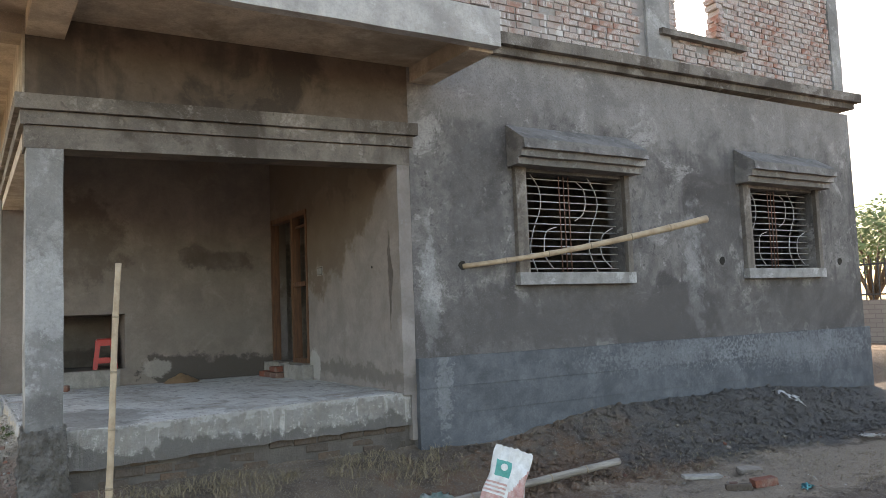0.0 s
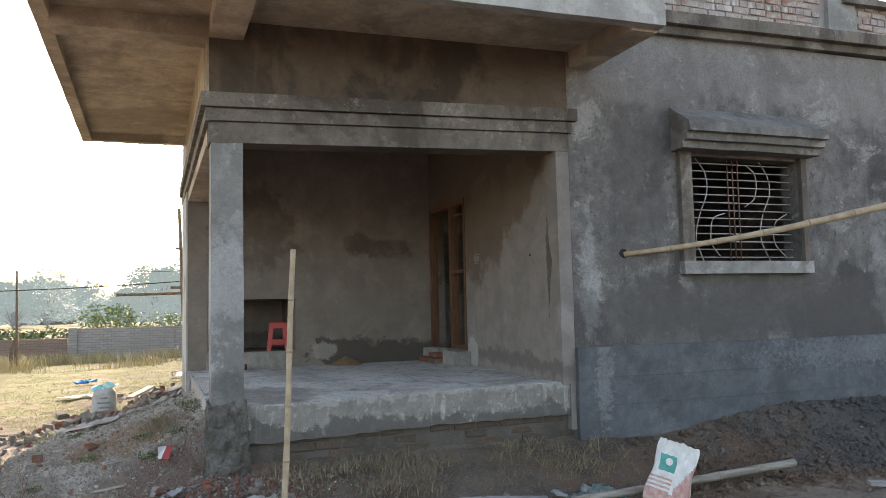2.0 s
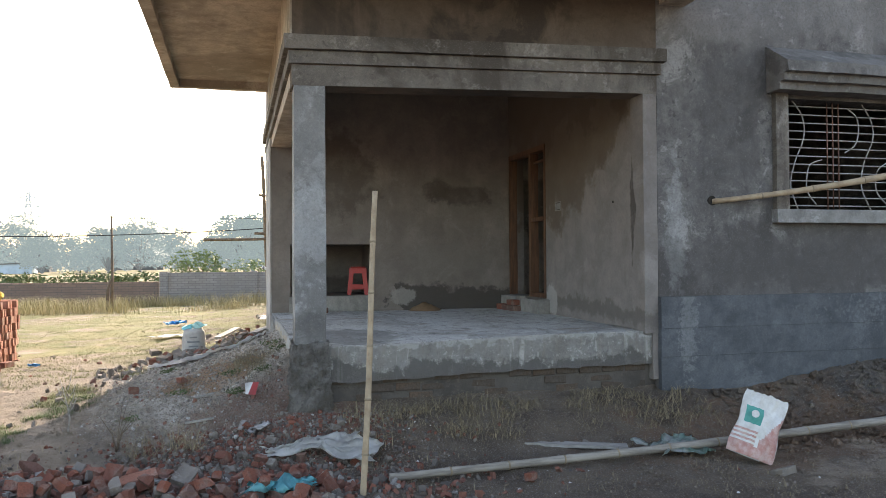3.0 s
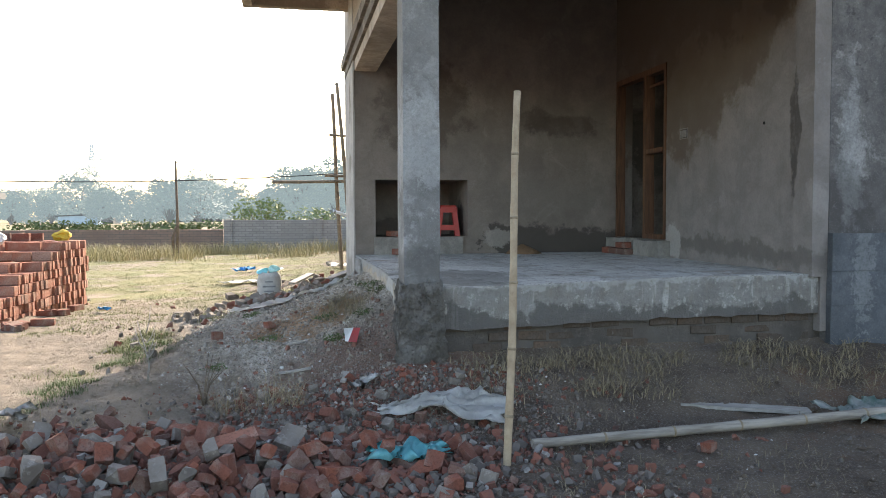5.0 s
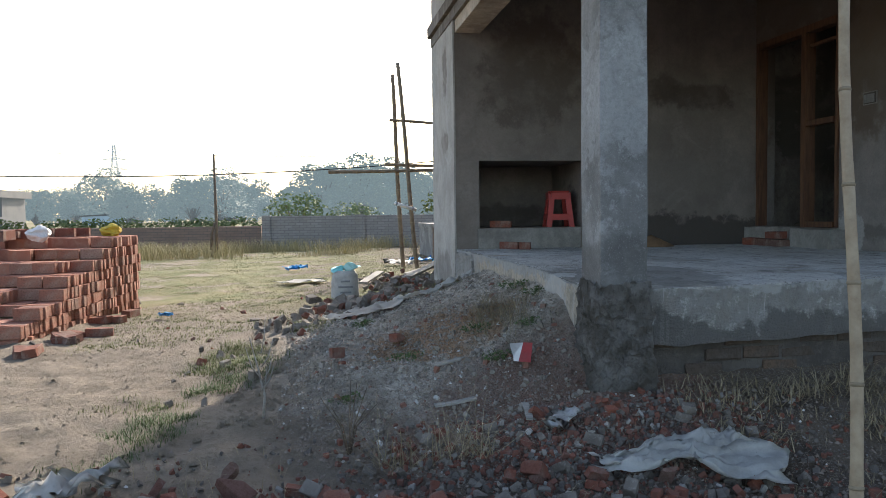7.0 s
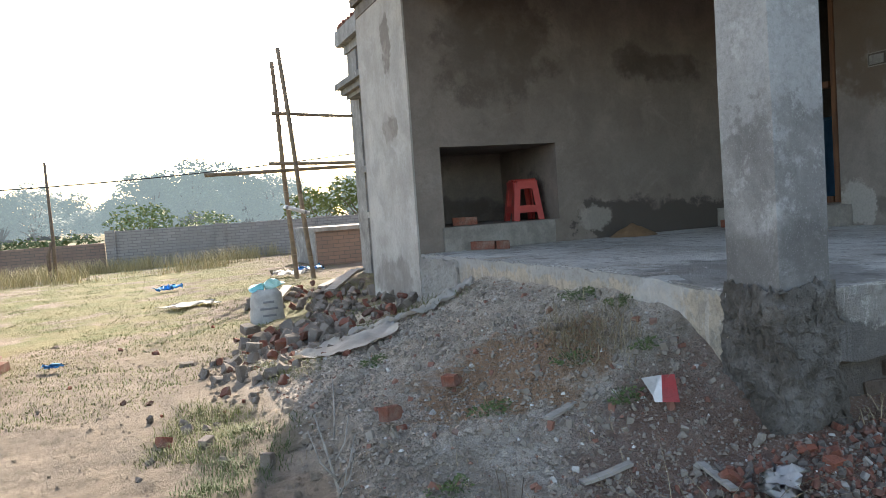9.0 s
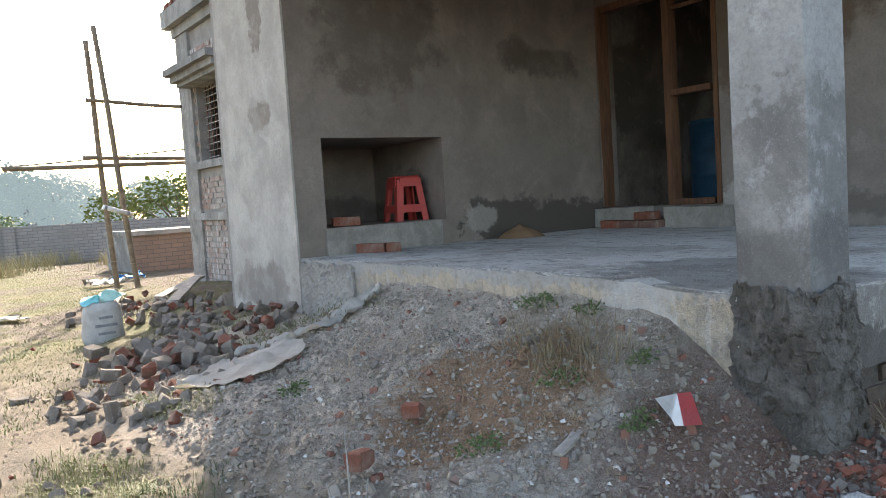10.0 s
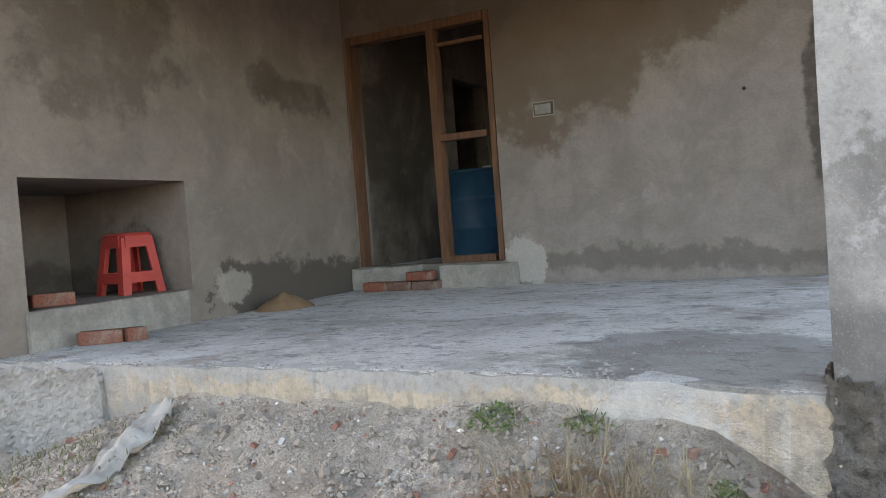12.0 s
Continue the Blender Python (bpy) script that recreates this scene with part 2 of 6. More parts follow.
def floor_mat():
    k = Mat("dusty cement floor", 0.88)
    c = k.mix(k.ramp(k.noise(0.9, 6, 0.65, None, 0.8), 0.4, 0.66), (0.60, 0.575, 0.54), (0.40, 0.365, 0.33))
    st = k.noise(2.2, 5, 0.65, k.scaled(1.0, 0.45, 1))
    c = k.mix(k.ramp(st, 0.56, 0.72, 0, 0.6), c, (0.62, 0.61, 0.59))
    c = k.mix(k.ramp(k.noise(1.3, 4, 0.6, k.scaled(1, 1.6, 1)), 0.56, 0.68, 0, 0.5), c, (0.27, 0.19, 0.135))
    c = k.mix(k.ramp(k.noise(7, 8, 0.8, k.scaled(1.0, 0.6, 1)), 0.52, 0.58, 0, 0.65), c, (0.66, 0.65, 0.62))
    c = k.mix(k.ramp(k.noise(9, 8, 0.8, k.scaled(1.0, 0.6, 1)), 0.53, 0.59, 0, 0.6), c, (0.15, 0.138, 0.125))
    c = k.mix(k.math('MULTIPLY', k.blot((0.95, 7.75, 0.7), (0.7, 0.5, 1), 0.7, 3.0), 0.6), c, (0.13, 0.12, 0.11))
    c = k.mix(k.ramp(k.noise(38, 6, 0.8), 0.54, 0.62, 0, 0.55), c, (0.17, 0.155, 0.14))
    c = k.mix(k.ramp(k.noise(60, 4, 0.7), 0.3, 0.8, 0, 0.3), c, (0.2, 0.195, 0.19))
    k.colour(c)
    return k.bump(k.mix(0.5, k.noise(60, 4, 0.7), k.noise(9, 7, 0.75)), 0.03, 1.0).m


def slab_edge_mat():
    k = Mat("rough slab edge", 0.92)
    c = k.mix(k.ramp(k.noise(1.6, 6, 0.65), 0.4, 0.66), (0.32, 0.305, 0.28), (0.225, 0.212, 0.195))
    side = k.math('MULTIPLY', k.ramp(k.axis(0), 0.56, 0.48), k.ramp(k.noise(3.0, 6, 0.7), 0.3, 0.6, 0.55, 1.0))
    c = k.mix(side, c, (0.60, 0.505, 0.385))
    drip = k.noise(2.0, 3, 0.5, k.scaled(9, 9, 0.5))
    c = k.mix(k.ramp(drip, 0.60, 0.66, 0, 0.45), c, (0.68, 0.65, 0.60))
    c = k.mix(k.ramp(k.noise(2.6, 4, 0.6, k.scaled(8, 8, 0.45)), 0.54, 0.68, 0, 0.45), c, (0.28, 0.245, 0.205))
    c = k.mix(k.ramp(k.noise(9, 7, 0.75), 0.5, 0.6, 0, 0.6), c, (0.30, 0.275, 0.245))
    c = k.mix(k.ramp(k.noise(16, 6, 0.8), 0.55, 0.62, 0, 0.5), c, (0.62, 0.59, 0.54))
    c = k.mix(k.above(0, 0.4, 4.0, 0.715, 0.73, 0.07, 8.0, 0.02), c, (0.44, 0.425, 0.40))
    c = k.mix(k.ramp(k.noise(30, 5, 0.7), 0.40, 0.8, 0, 0.5), c, (0.15, 0.136, 0.12))
    c = k.mix(k.ramp(k.noise(2.4, 7, 0.7), 0.46, 0.75, 0, 0.5), c, (0.24, 0.22, 0.195))
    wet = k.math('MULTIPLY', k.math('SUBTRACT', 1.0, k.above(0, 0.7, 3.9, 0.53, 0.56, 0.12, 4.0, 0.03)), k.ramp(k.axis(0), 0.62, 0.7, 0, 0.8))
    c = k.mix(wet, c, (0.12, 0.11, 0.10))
    c = k.mix(k.math('MULTIPLY', k.blot((0.43, 7.85, 0.55), (0.4, 0.2, 0.25), 0.8, 6.0), 0.5), c, (0.62, 0.62, 0.61))
    c = k.mix(k.math('MULTIPLY', k.blot((0.43, 10.9, 0.5), (0.4, 0.75, 0.6), 0.5, 4.0), 0.9), c, (0.37, 0.36, 0.345))
    k.colour(c)
    return k.bump(k.mix(0.5, k.noise(28, 5, 0.75), k.noise(80, 3, 0.7)), 0.035, 1.0).m


def rough_mat(name, a, b, c3, scale=9.0, dist=0.03):
    k = Mat(name, 0.95)
    c = k.mix(k.ramp(k.noise(scale * 0.3, 6, 0.65), 0.38, 0.64), a, b)
    c = k.mix(k.ramp(k.noise(scale * 3, 5, 0.7), 0.5, 0.75, 0, 0.6), c, c3)
    k.colour(c)
    return k.bump(k.mix(0.6, k.noise(scale * 3, 5, 0.75), k.noise(scale * 10, 3, 0.7)), dist, 0.9).m


def brick_mat(name, reds, dusty, dust=0.5, smear=0.0):
    """Fired brick, each piece in its own tone."""
    k = Mat(name, 0.93)
    rnd = k.random()
    c = k.mix(rnd, reds[0], reds[1])
    c = k.mix(k.ramp(k.math('FRACT', k.math('MULTIPLY', rnd, 0.999), None), 0.75, 0.95, 0, 0.8), c, reds[2])
    c = k.mix(k.ramp(k.noise(7, 6, 0.68), 0.45, 0.68, 0, dust), c, dusty)
    if smear:
        world_pos = k.n.new("ShaderNodeNewGeometry").outputs["Position"]
        c = k.mix(k.ramp(k.noise(1.6, 7, 0.72, world_pos), 0.42, 0.58, 0, smear), c, dusty)
    c = k.mix(k.ramp(k.noise(60, 4, 0.7), 0.42, 0.68, 0, 0.6), c, tuple(v * 0.4 for v in reds[0]))
    k.colour(c)
    return k.bump(k.mix(0.5, k.noise(25, 5, 0.7), k.noise(110, 3, 0.7)), 0.008, 0.9).m


def ground_mat():
    k = Mat("earth with grit and dry grass", 0.97)
    x, y = k.axis(0), k.axis(1)
    soil = k.mix(k.ramp(k.noise(0.8, 7, 0.68, None, 0.5), 0.36, 0.64), (0.115, 0.082, 0.06), (0.21, 0.16, 0.12))
    soil = k.mix(k.ramp(k.noise(3.5, 6, 0.7), 0.48, 0.7, 0, 0.75), soil, (0.085, 0.068, 0.055))
    # grey grit tipped against the porch
    grit = k.mix(k.ramp(k.noise(3.2, 7, 0.72), 0.38, 0.62), (0.66, 0.59, 0.51), (0.48, 0.41, 0.335))
    grit = k.mix(k.ramp(k.noise(1.1, 5, 0.65), 0.55, 0.68, 0, 0.4), grit, (0.40, 0.29, 0.21))
    c = k.mix(k.blot((-0.3, 9.5, 0.4), (1.45, 2.5, 3), 0.25, 1.6, 0.6), soil, grit)
    c = k.mix(k.math('MULTIPLY', k.blot((-0.3, 8.02, 0.3), (0.5, 0.42, 2), 0.6, 5), 0.95), c, (0.36, 0.215, 0.125))
    c = k.mix(k.math('MULTIPLY', k.blot((0.2, 6.9, 0.2), (0.85, 0.6, 2), 0.4, 3), 0.6), c, (0.19, 0.085, 0.06))
    c = k.mix(k.math('MULTIPLY', k.blot((5.2, 6.0, 0), (1.9, 0.75, 3), 0.8, 2.5), 0.75), c, (0.20, 0.115, 0.07))
    c = k.mix(k.math('MULTIPLY', k.blot((7.2, 5.0, 0), (2.6, 0.7, 3), 0.8, 2.0), 0.75), c, (0.36, 0.285, 0.215))
    c = k.mix(k.math('MULTIPLY', k.blot((9.3, 6.5, 0), (3.6, 0.85, 3), 0.4, 1.2), 0.8), c, (0.085, 0.085, 0.085))
    c = k.mix(k.ramp(k.noise(75, 5, 0.8), 0.53, 0.62, 0, 0.4), c, (0.60, 0.56, 0.51))
    c = k.mix(k.ramp(k.noise(42, 6, 0.8), 0.54, 0.63, 0, 0.4), c, (0.09, 0.076, 0.064))
    c = k.mix(k.ramp(k.noise(150, 4, 0.75), 0.52, 0.62, 0, 0.45), c, (0.10, 0.086, 0.074))
    # worn path and yard grass
    sand = k.mix(k.ramp(k.noise(2.5, 6, 0.7), 0.38, 0.72), (0.27, 0.222, 0.17), (0.175, 0.14, 0.105))
    sand = k.mix(k.ramp(k.noise(9, 7, 0.8), 0.52, 0.62, 0, 0.5), sand, (0.15, 0.125, 0.09))
    left = k.ramp(k.math('ADD', x, k.ramp(k.noise(0.7, 5, 0.6), 0.2, 0.8, -0.6, 0.6)), -0.7, -1.5)
    left = k.math('MULTIPLY', left, k.ramp(y, 4.4, 5.9))
    c = k.mix(left, c, sand)
    grass = k.mix(k.ramp(k.noise(1.2, 7, 0.7), 0.35, 0.66), (0.20, 0.182, 0.09), (0.12, 0.135, 0.05))
    grass = k.mix(k.ramp(k.noise(14, 5, 0.75), 0.45, 0.75, 0, 0.7), grass, (0.27, 0.22, 0.12))
    yard = k.math('MULTIPLY', k.ramp(y, 10.5, 14.0), k.ramp(k.noise(0.55, 6, 0.65), 0.40, 0.52))
    c = k.mix(k.math('MULTIPLY', yard, k.ramp(x, 2.0, -0.3)), c, grass)
    far = k.mix(k.ramp(k.noise(0.03, 5, 0.6), 0.4, 0.6), (0.28, 0.235, 0.15), (0.17, 0.17, 0.08))
    c = k.mix(k.ramp(y, 31, 33), c, far)
    c = k.mix(k.ramp(k.noise(26, 6, 0.8), 0.54, 0.64, 0, 0.4), c, (0.12, 0.10, 0.08))
    k.colour(c)
    relief = k.mix(0.45, k.noise(26, 6, 0.75), k.noise(110, 4, 0.75))
    return k.bump(k.mix(k.math('MULTIPLY', left, 0.35), relief, (0.5, 0.5, 0.5)), 0.05, 1.0).m


M_FLOOR, M_EDGE, M_GROUND = floor_mat(), slab_edge_mat(), ground_mat()
M_ROUGH = rough_mat("splashed rough concrete", (0.165, 0.145, 0.122), (0.31, 0.29, 0.265), (0.05, 0.043, 0.037), 14, 0.07)
M_DASHED = rough_mat("dashed pale cement", (0.40, 0.385, 0.36), (0.29, 0.275, 0.255), (0.16, 0.15, 0.135), 12, 0.03)
M_MORTAR = rough_mat("old mortar", (0.33, 0.308, 0.288), (0.25, 0.232, 0.217), (0.36, 0.345, 0.33), 12, 0.02)
M_FOUND = rough_mat("earth-stained foundation render", (0.12, 0.105, 0.09), (0.08, 0.069, 0.06), (0.17, 0.145, 0.12), 6, 0.03)
M_BRICK = brick_mat("weathered wall brick", ((0.33, 0.145, 0.10), (0.26, 0.175, 0.14), (0.42, 0.36, 0.32)), (0.50, 0.46, 0.43), 0.95, 0.75)
M_REDBRICK = brick_mat("fresh red brick", ((0.25, 0.085, 0.053), (0.125, 0.06, 0.047), (0.175, 0.115, 0.092)), (0.27, 0.205, 0.17), 0.75)
M_STACK = brick_mat("new stacked brick", ((0.36, 0.155, 0.105), (0.28, 0.115, 0.08), (0.33, 0.21, 0.165)), (0.42, 0.30, 0.235), 0.6)


# ---- building tools ----
def finish(name, bm, mat, smooth=False):
    me = bpy.data.meshes.new(name)
    bm.normal_update()
    bm.to_mesh(me)
    bm.free()
    for m in (mat if isinstance(mat, (list, tuple)) else [mat]):
        me.materials.append(m)
    if smooth:
        me.polygons.foreach_set("use_smooth", [True] * len(me.polygons))
    return me


def part(name, bm, material, parent=None, label="", smooth=False):
    ob = new(name, finish(name, bm, material, smooth))
    if parent is not None:
        ob.parent = parent
    return tagged(ob, label)


def structure(name, bm, material, label, category, smooth=False):
    return tagged(part(name, bm, material, None, "", smooth), label, category, "", "structure")


def thing(name, label, category, at=(0, 0, 0), group="", rz=0):
    ob = new(name)
    ob.empty_display_size = 0.1
    ob.matrix_world = pose(*at, 0, 0, rz)
    return tagged(ob, label, category, group)


def box(bm, x0, x1, y0, y1, z0, z1, mi=0):
    v = [bm.verts.new(p) for p in ((x0, y0, z0), (x1, y0, z0), (x1, y1, z0), (x0, y1, z0), (x0, y0, z1), (x1, y0, z1), (x1, y1, z1), (x0, y1, z1))]
    for q in ((3, 2, 1, 0), (4, 5, 6, 7), (0, 1, 5, 4), (1, 2, 6, 5), (2, 3, 7, 6), (3, 0, 4, 7)):
        bm.faces.new([v[i] for i in q]).material_index = mi
    return v


def boxes(*dims):
    bm = bmesh.new()
    for d in dims:
        box(bm, *d)
    return bm


def holed(bm, axis, a0, a1, z0, z1, d0, d1, holes):
    """A wall of thickness d0..d1 along an axis, with rectangular openings (a0, a1, z0, z1)."""
    def put(p0, p1, q0, q1):
        if p1 - p0 > 1e-4 and q1 - q0 > 1e-4:
            box(bm, *((p0, p1, d0, d1) if axis == 'x' else (d0, d1, p0, p1)), q0, q1)
    at = a0
    for h0, h1, hz0, hz1 in sorted(holes):
        put(at, h0, z0, z1)
        put(h0, h1, z0, hz0)
        put(h0, h1, hz1, z1)
        at = h1
    put(at, a1, z0, z1)
    return bm


def lean(bm, k, x0=0.7):
    """Beams cast a little out of level."""
    for v in bm.verts:
        v.co.z += k * (v.co.x - x0)
    return bm


def worn(bm, amount, scale=3.0, cuts=0.25):
    """Split long edges and push the vertices about, for hand-made edges."""
    long = [e for e in bm.edges if e.calc_length() > cuts * 2]
    if long:
        bmesh.ops.subdivide_edges(bm, edges=long, cuts=max(1, int(max(e.calc_length() for e in long) / cuts)), use_grid_fill=True)
    for v in bm.verts:
        v.co += noise.noise_vector(v.co * scale) * amount
    return bm


def smooth01(a, b, v):
    t = min(1.0, max(0.0, (v - a) / (b - a)))
    return t * t * (3 - 2 * t)


def height(x, y):
    """The ground: a yard, a bank along the front wall, and spoil tipped against the porch side."""
    track = smooth01(-0.8, -1.7, x)
    base = -0.13 + 0.2 * ((1 - track) * smooth01(5.5, 8.5, y) + track * smooth01(2.0, 11.0, y)) - 0.12 * smooth01(11.0, 15.0, y)
    d = max(0.0, 0.45 - x)
    heap = 0.6 * math.exp(-d / 1.25) * smooth01(6.5 - 3.0 * track, 7.9 + 2.0 * track, y) * (1 - 0.55 * smooth01(9.7, 11.0, y)) * (1 - 0.15 * smooth01(11.0, 13.5, y)) * (1 - smooth01(15, 20, y) * 0.6)
    rise = 0.23 + 0.2 * smooth01(4.6, 6.8, x) - 0.2 * smooth01(9.0, 12.0, x)
    bank = rise * smooth01(6.05, 7.05, y) * math.exp(-d / 0.9) * (1 - smooth01(7.4, 8.6, y))
    bank *= 1 - smooth01(12.5, 16, x) * 0.8
    z = base + max(heap, bank)
    z += 0.07 * math.exp(-((x + 0.8) ** 2 / 1.6 + (y - 5.5) ** 2 / 0.5))
    z -= 0.02 * smooth01(5, -2, y)
    near = math.exp(-max(0, math.hypot(x, y - 7) - 9) / 6)
    p = Vector((x, y, 0))
    heapish = math.exp(-((x + 0.4) ** 2 / 1.4 + (y - 8.8) ** 2 / 3.5))
    z -= 0.10 * math.exp(-((x + 0.52) ** 2 / 0.05 + (y - 8.0) ** 2 / 0.09)) - 0.03 * math.exp(-((x + 0.15) ** 2 / 0.03 + (y - 8.12) ** 2 / 0.1))
    z += near * (0.035 * noise.noise(p * 0.9) + (0.026 + 0.02 * heapish) * noise.noise(p * 2.7) + 0.018 * noise.noise(p * 6) + 0.011 * noise.noise(p * 13))
    if 4.5 < x < 12 and 5.6 < y < 7.0:
        z += 0.035 * smooth01(4.5, 5.5, x) * smooth01(5.6, 6.2, y) * abs(noise.noise(p * 4.3)) + 0.02 * noise.noise(p * 9)
    return z - 0.25 * smooth01(32, 60, y) - 0.3 * smooth01(60, 400, math.hypot(x, y))


def axis_steps(fine0, fine1, step, far):
    a = list(np.arange(fine0, fine1 + step / 2, step))
    g, hi, lo = step, fine1, fine0
    up, down = [], []
    while hi < far:
        g *= 1.11
        hi += g
        lo -= g
        up.append(hi)
        down.append(lo)
    return [float(v) for v in down[::-1] + a + up]


def build_ground():
    xs, ys = axis_steps(-3.0, 9.6, 0.043, 1800), axis_steps(4.0, 12.0, 0.04, 1800)
    verts = [(x, y, height(x, y)) for y in ys for x in xs]
    w = len(xs)
    faces = [(j * w + i, j * w + i + 1, (j + 1) * w + i + 1, (j + 1) * w + i) for j in range(len(ys) - 1) for i in range(w - 1)]
    me = bpy.data.meshes.new("ground")
    me.from_pydata(verts, [], faces)
    me.materials.append(M_GROUND)
    me.polygons.foreach_set("use_smooth", [True] * len(me.polygons))
    tagged(new("ground", me), "trodden brown earth with grey grit, sand and dry grass", "ground", "", "structure")


build_ground()

# ---- the house: shell ----
SLAB = 0.77
W1, W2 = (5.43, 6.95, 1.98, 3.13), (9.35, 10.86, 2.02, 3.15)
structure("wall_front", holed(bmesh.new(), 'x', 3.96, 11.98, -0.3, 4.46, 7.05, 7.30, [W1, W2]), M_FRONT, "grey cement-plastered front wall with damp stains", "wall")
structure("plinth", worn(boxes((3.955, 12.02, 7.0, 7.06, -0.3, 0.52), (3.955, 12.02, 6.996, 7.06, 0.5215, 0.80), (3.955, 12.02, 6.991, 7.06, 0.8015, 1.11)), 0.007, 2.5, 0.16), M_PLINTH, "smooth blue-grey cement plinth along the wall", "plinth")
structure("wall_east", boxes((11.76, 11.975, 7.302, 20, -0.3, 4.46)), M_FRONT, "plain grey cement-plastered end wall", "wall")
structure("wall_room_back", boxes((4.13, 11.75, 12.3, 12.55, -0.3, 4.2)), M_INSIDE, "plain plastered wall inside the dark room", "wall")
structure("wall_room_left", holed(bmesh.new(), 'x', 4.125, 7.6, 0.5, 4.2, 11.24, 11.4, [(6.2, 7.1, 0.95, 3.0)]), M_INSIDE, "stained plaster wall seen through the door", "wall")
structure("wall_room_right", boxes((7.62, 7.8, 7.31, 12.29, 0.5, 4.2)), M_INSIDE, "plain plastered partition inside the room", "wall")
structure("floor_room", boxes((4.125, 11.75, 7.31, 12.29, 0.6, 0.95)), M_FLOOR, "bare cement floor inside the house", "floor")
structure("ceiling_room", boxes((4.03, 11.9, 7.32, 19, 4.21, 4.44)), M_INSIDE, "bare concrete ceiling over the rooms", "ceiling")

# porch
def sagged(bm):
    """The screed dips towards the column corner."""
    for v in bm.verts:
        v.co.z -= 0.045 * smooth01(8.4, 7.1, v.co.y) * smooth01(3.0, 0.8, v.co.x)
    return bm


structure("porch_floor", sagged(worn(boxes((0.46, 3.9, 7.1, 11.21, 0.60, SLAB)), 0.006, 2.0, 0.18)), M_FLOOR, "dusty grey cement porch floor with pale scuffs", "floor")
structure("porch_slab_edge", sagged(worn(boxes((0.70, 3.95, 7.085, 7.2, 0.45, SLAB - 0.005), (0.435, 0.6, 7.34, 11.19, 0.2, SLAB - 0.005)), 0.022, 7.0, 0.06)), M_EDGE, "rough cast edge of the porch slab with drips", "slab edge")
rough_end = bmesh.new()
box(rough_end, 0.412, 0.5, 10.35, 11.19, 0.15, SLAB - 0.025)
bmesh.ops.subdivide_edges(rough_end, edges=rough_end.edges[:], cuts=40, use_grid_fill=True)
for v in rough_end.verts:
    v.co += noise.noise_vector(v.co * 9) * 0.01 + noise.noise_vector(v.co * 30) * 0.014 + noise.noise_vector(v.co * 60) * 0.009
structure("slab_end_render", rough_end, M_DASHED, "rough dashed cement on the slab end", "slab edge")
structure("porch_foundation", worn(boxes((0.5, 3.96, 7.14, 7.4, -0.3, 0.46), (0.48, 0.7, 7.4, 11.2, -0.3, 0.4)), 0.012, 4.0, 0.12), M_FOUND, "earth-stained foundation wall under the porch", "foundation")


def niche_wall():
    """A thick wall with a recess in its front face, one shell."""
    bm = bmesh.new()
    o = [bm.verts.new((x, 11.2, z)) for x, z in ((0.425, -0.3), (4.12, -0.3), (4.12, 4.17), (0.425, 4.17))]
    n = [bm.verts.new((x, 11.2, z)) for x, z in ((0.68, 0.99), (1.87, 0.99), (1.87, 1.715), (0.68, 1.715))]
    d = [bm.verts.new((v.co.x, 12.4, v.co.z)) for v in n]
    e = [bm.verts.new((v.co.x, 12.6, v.co.z)) for v in o]
    for k in range(4):
        j = (k + 1) % 4
        bm.faces.new((o[k], o[j], n[j], n[k]))
        bm.faces.new((n[k], n[j], d[j], d[k]))
        bm.faces.new((o[j], o[k], e[k], e[j]))
    bm.faces.new(d)
    bm.faces.new(e[::-1])
    bmesh.ops.recalc_face_normals(bm, faces=bm.faces[:])
    return bm


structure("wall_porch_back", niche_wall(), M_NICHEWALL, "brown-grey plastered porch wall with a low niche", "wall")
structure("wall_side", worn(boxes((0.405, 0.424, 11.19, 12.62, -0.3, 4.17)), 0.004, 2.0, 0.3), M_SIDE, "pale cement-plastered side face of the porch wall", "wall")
structure("niche_ledge", worn(boxes((0.66, 1.80, 11.175, 11.2, SLAB - 0.02, 0.985)), 0.012, 4, 0.1), M_NICHE, "rough cement ledge below the niche", "ledge")
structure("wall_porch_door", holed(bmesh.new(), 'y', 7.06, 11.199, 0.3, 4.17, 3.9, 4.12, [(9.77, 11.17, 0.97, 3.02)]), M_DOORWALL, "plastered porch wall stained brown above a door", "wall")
structure("pilaster", worn(boxes((3.81, 3.957, 7.052, 7.30, SLAB - 0.02, 3.1)), 0.004, 3, 0.2), M_DOORWALL, "plastered pilaster at the end of the porch", "pilaster")
structure("column", worn(boxes((0.445, 0.715, 7.05, 7.345, 0.1, 3.2)), 0.005, 2.5, 0.12), M_COLUMN, "square grey cement column at the porch corner", "column")
splash = bmesh.new()
bmesh.ops.create_cube(splash, size=1)
for v in splash.verts:
    up = v.co.z > 0
    v.co = Vector((0.58 + v.co.x * (0.292 if up else 0.39), 7.197 + v.co.y * (0.317 if up else 0.41), 0.84 if up else -0.1))
bmesh.ops.subdivide_edges(splash, edges=splash.edges[:], cuts=40, use_grid_fill=True)
for v in splash.verts:
    v.co += noise.noise_vector(v.co * 6) * 0.012 + noise.noise_vector(v.co * 16) * 0.026 + noise.noise_vector(v.co * 38) * 0.02 + noise.noise_vector(v.co * 75) * 0.008
    if v.co.z > 0.78:
        v.co.z -= 0.05 + 0.3 * abs(noise.noise(Vector((v.co.x * 9, v.co.y * 9, 1.7))))
structure("column_foot", splash, M_ROUGH, "lumpy splashed concrete round the column foot", "column")

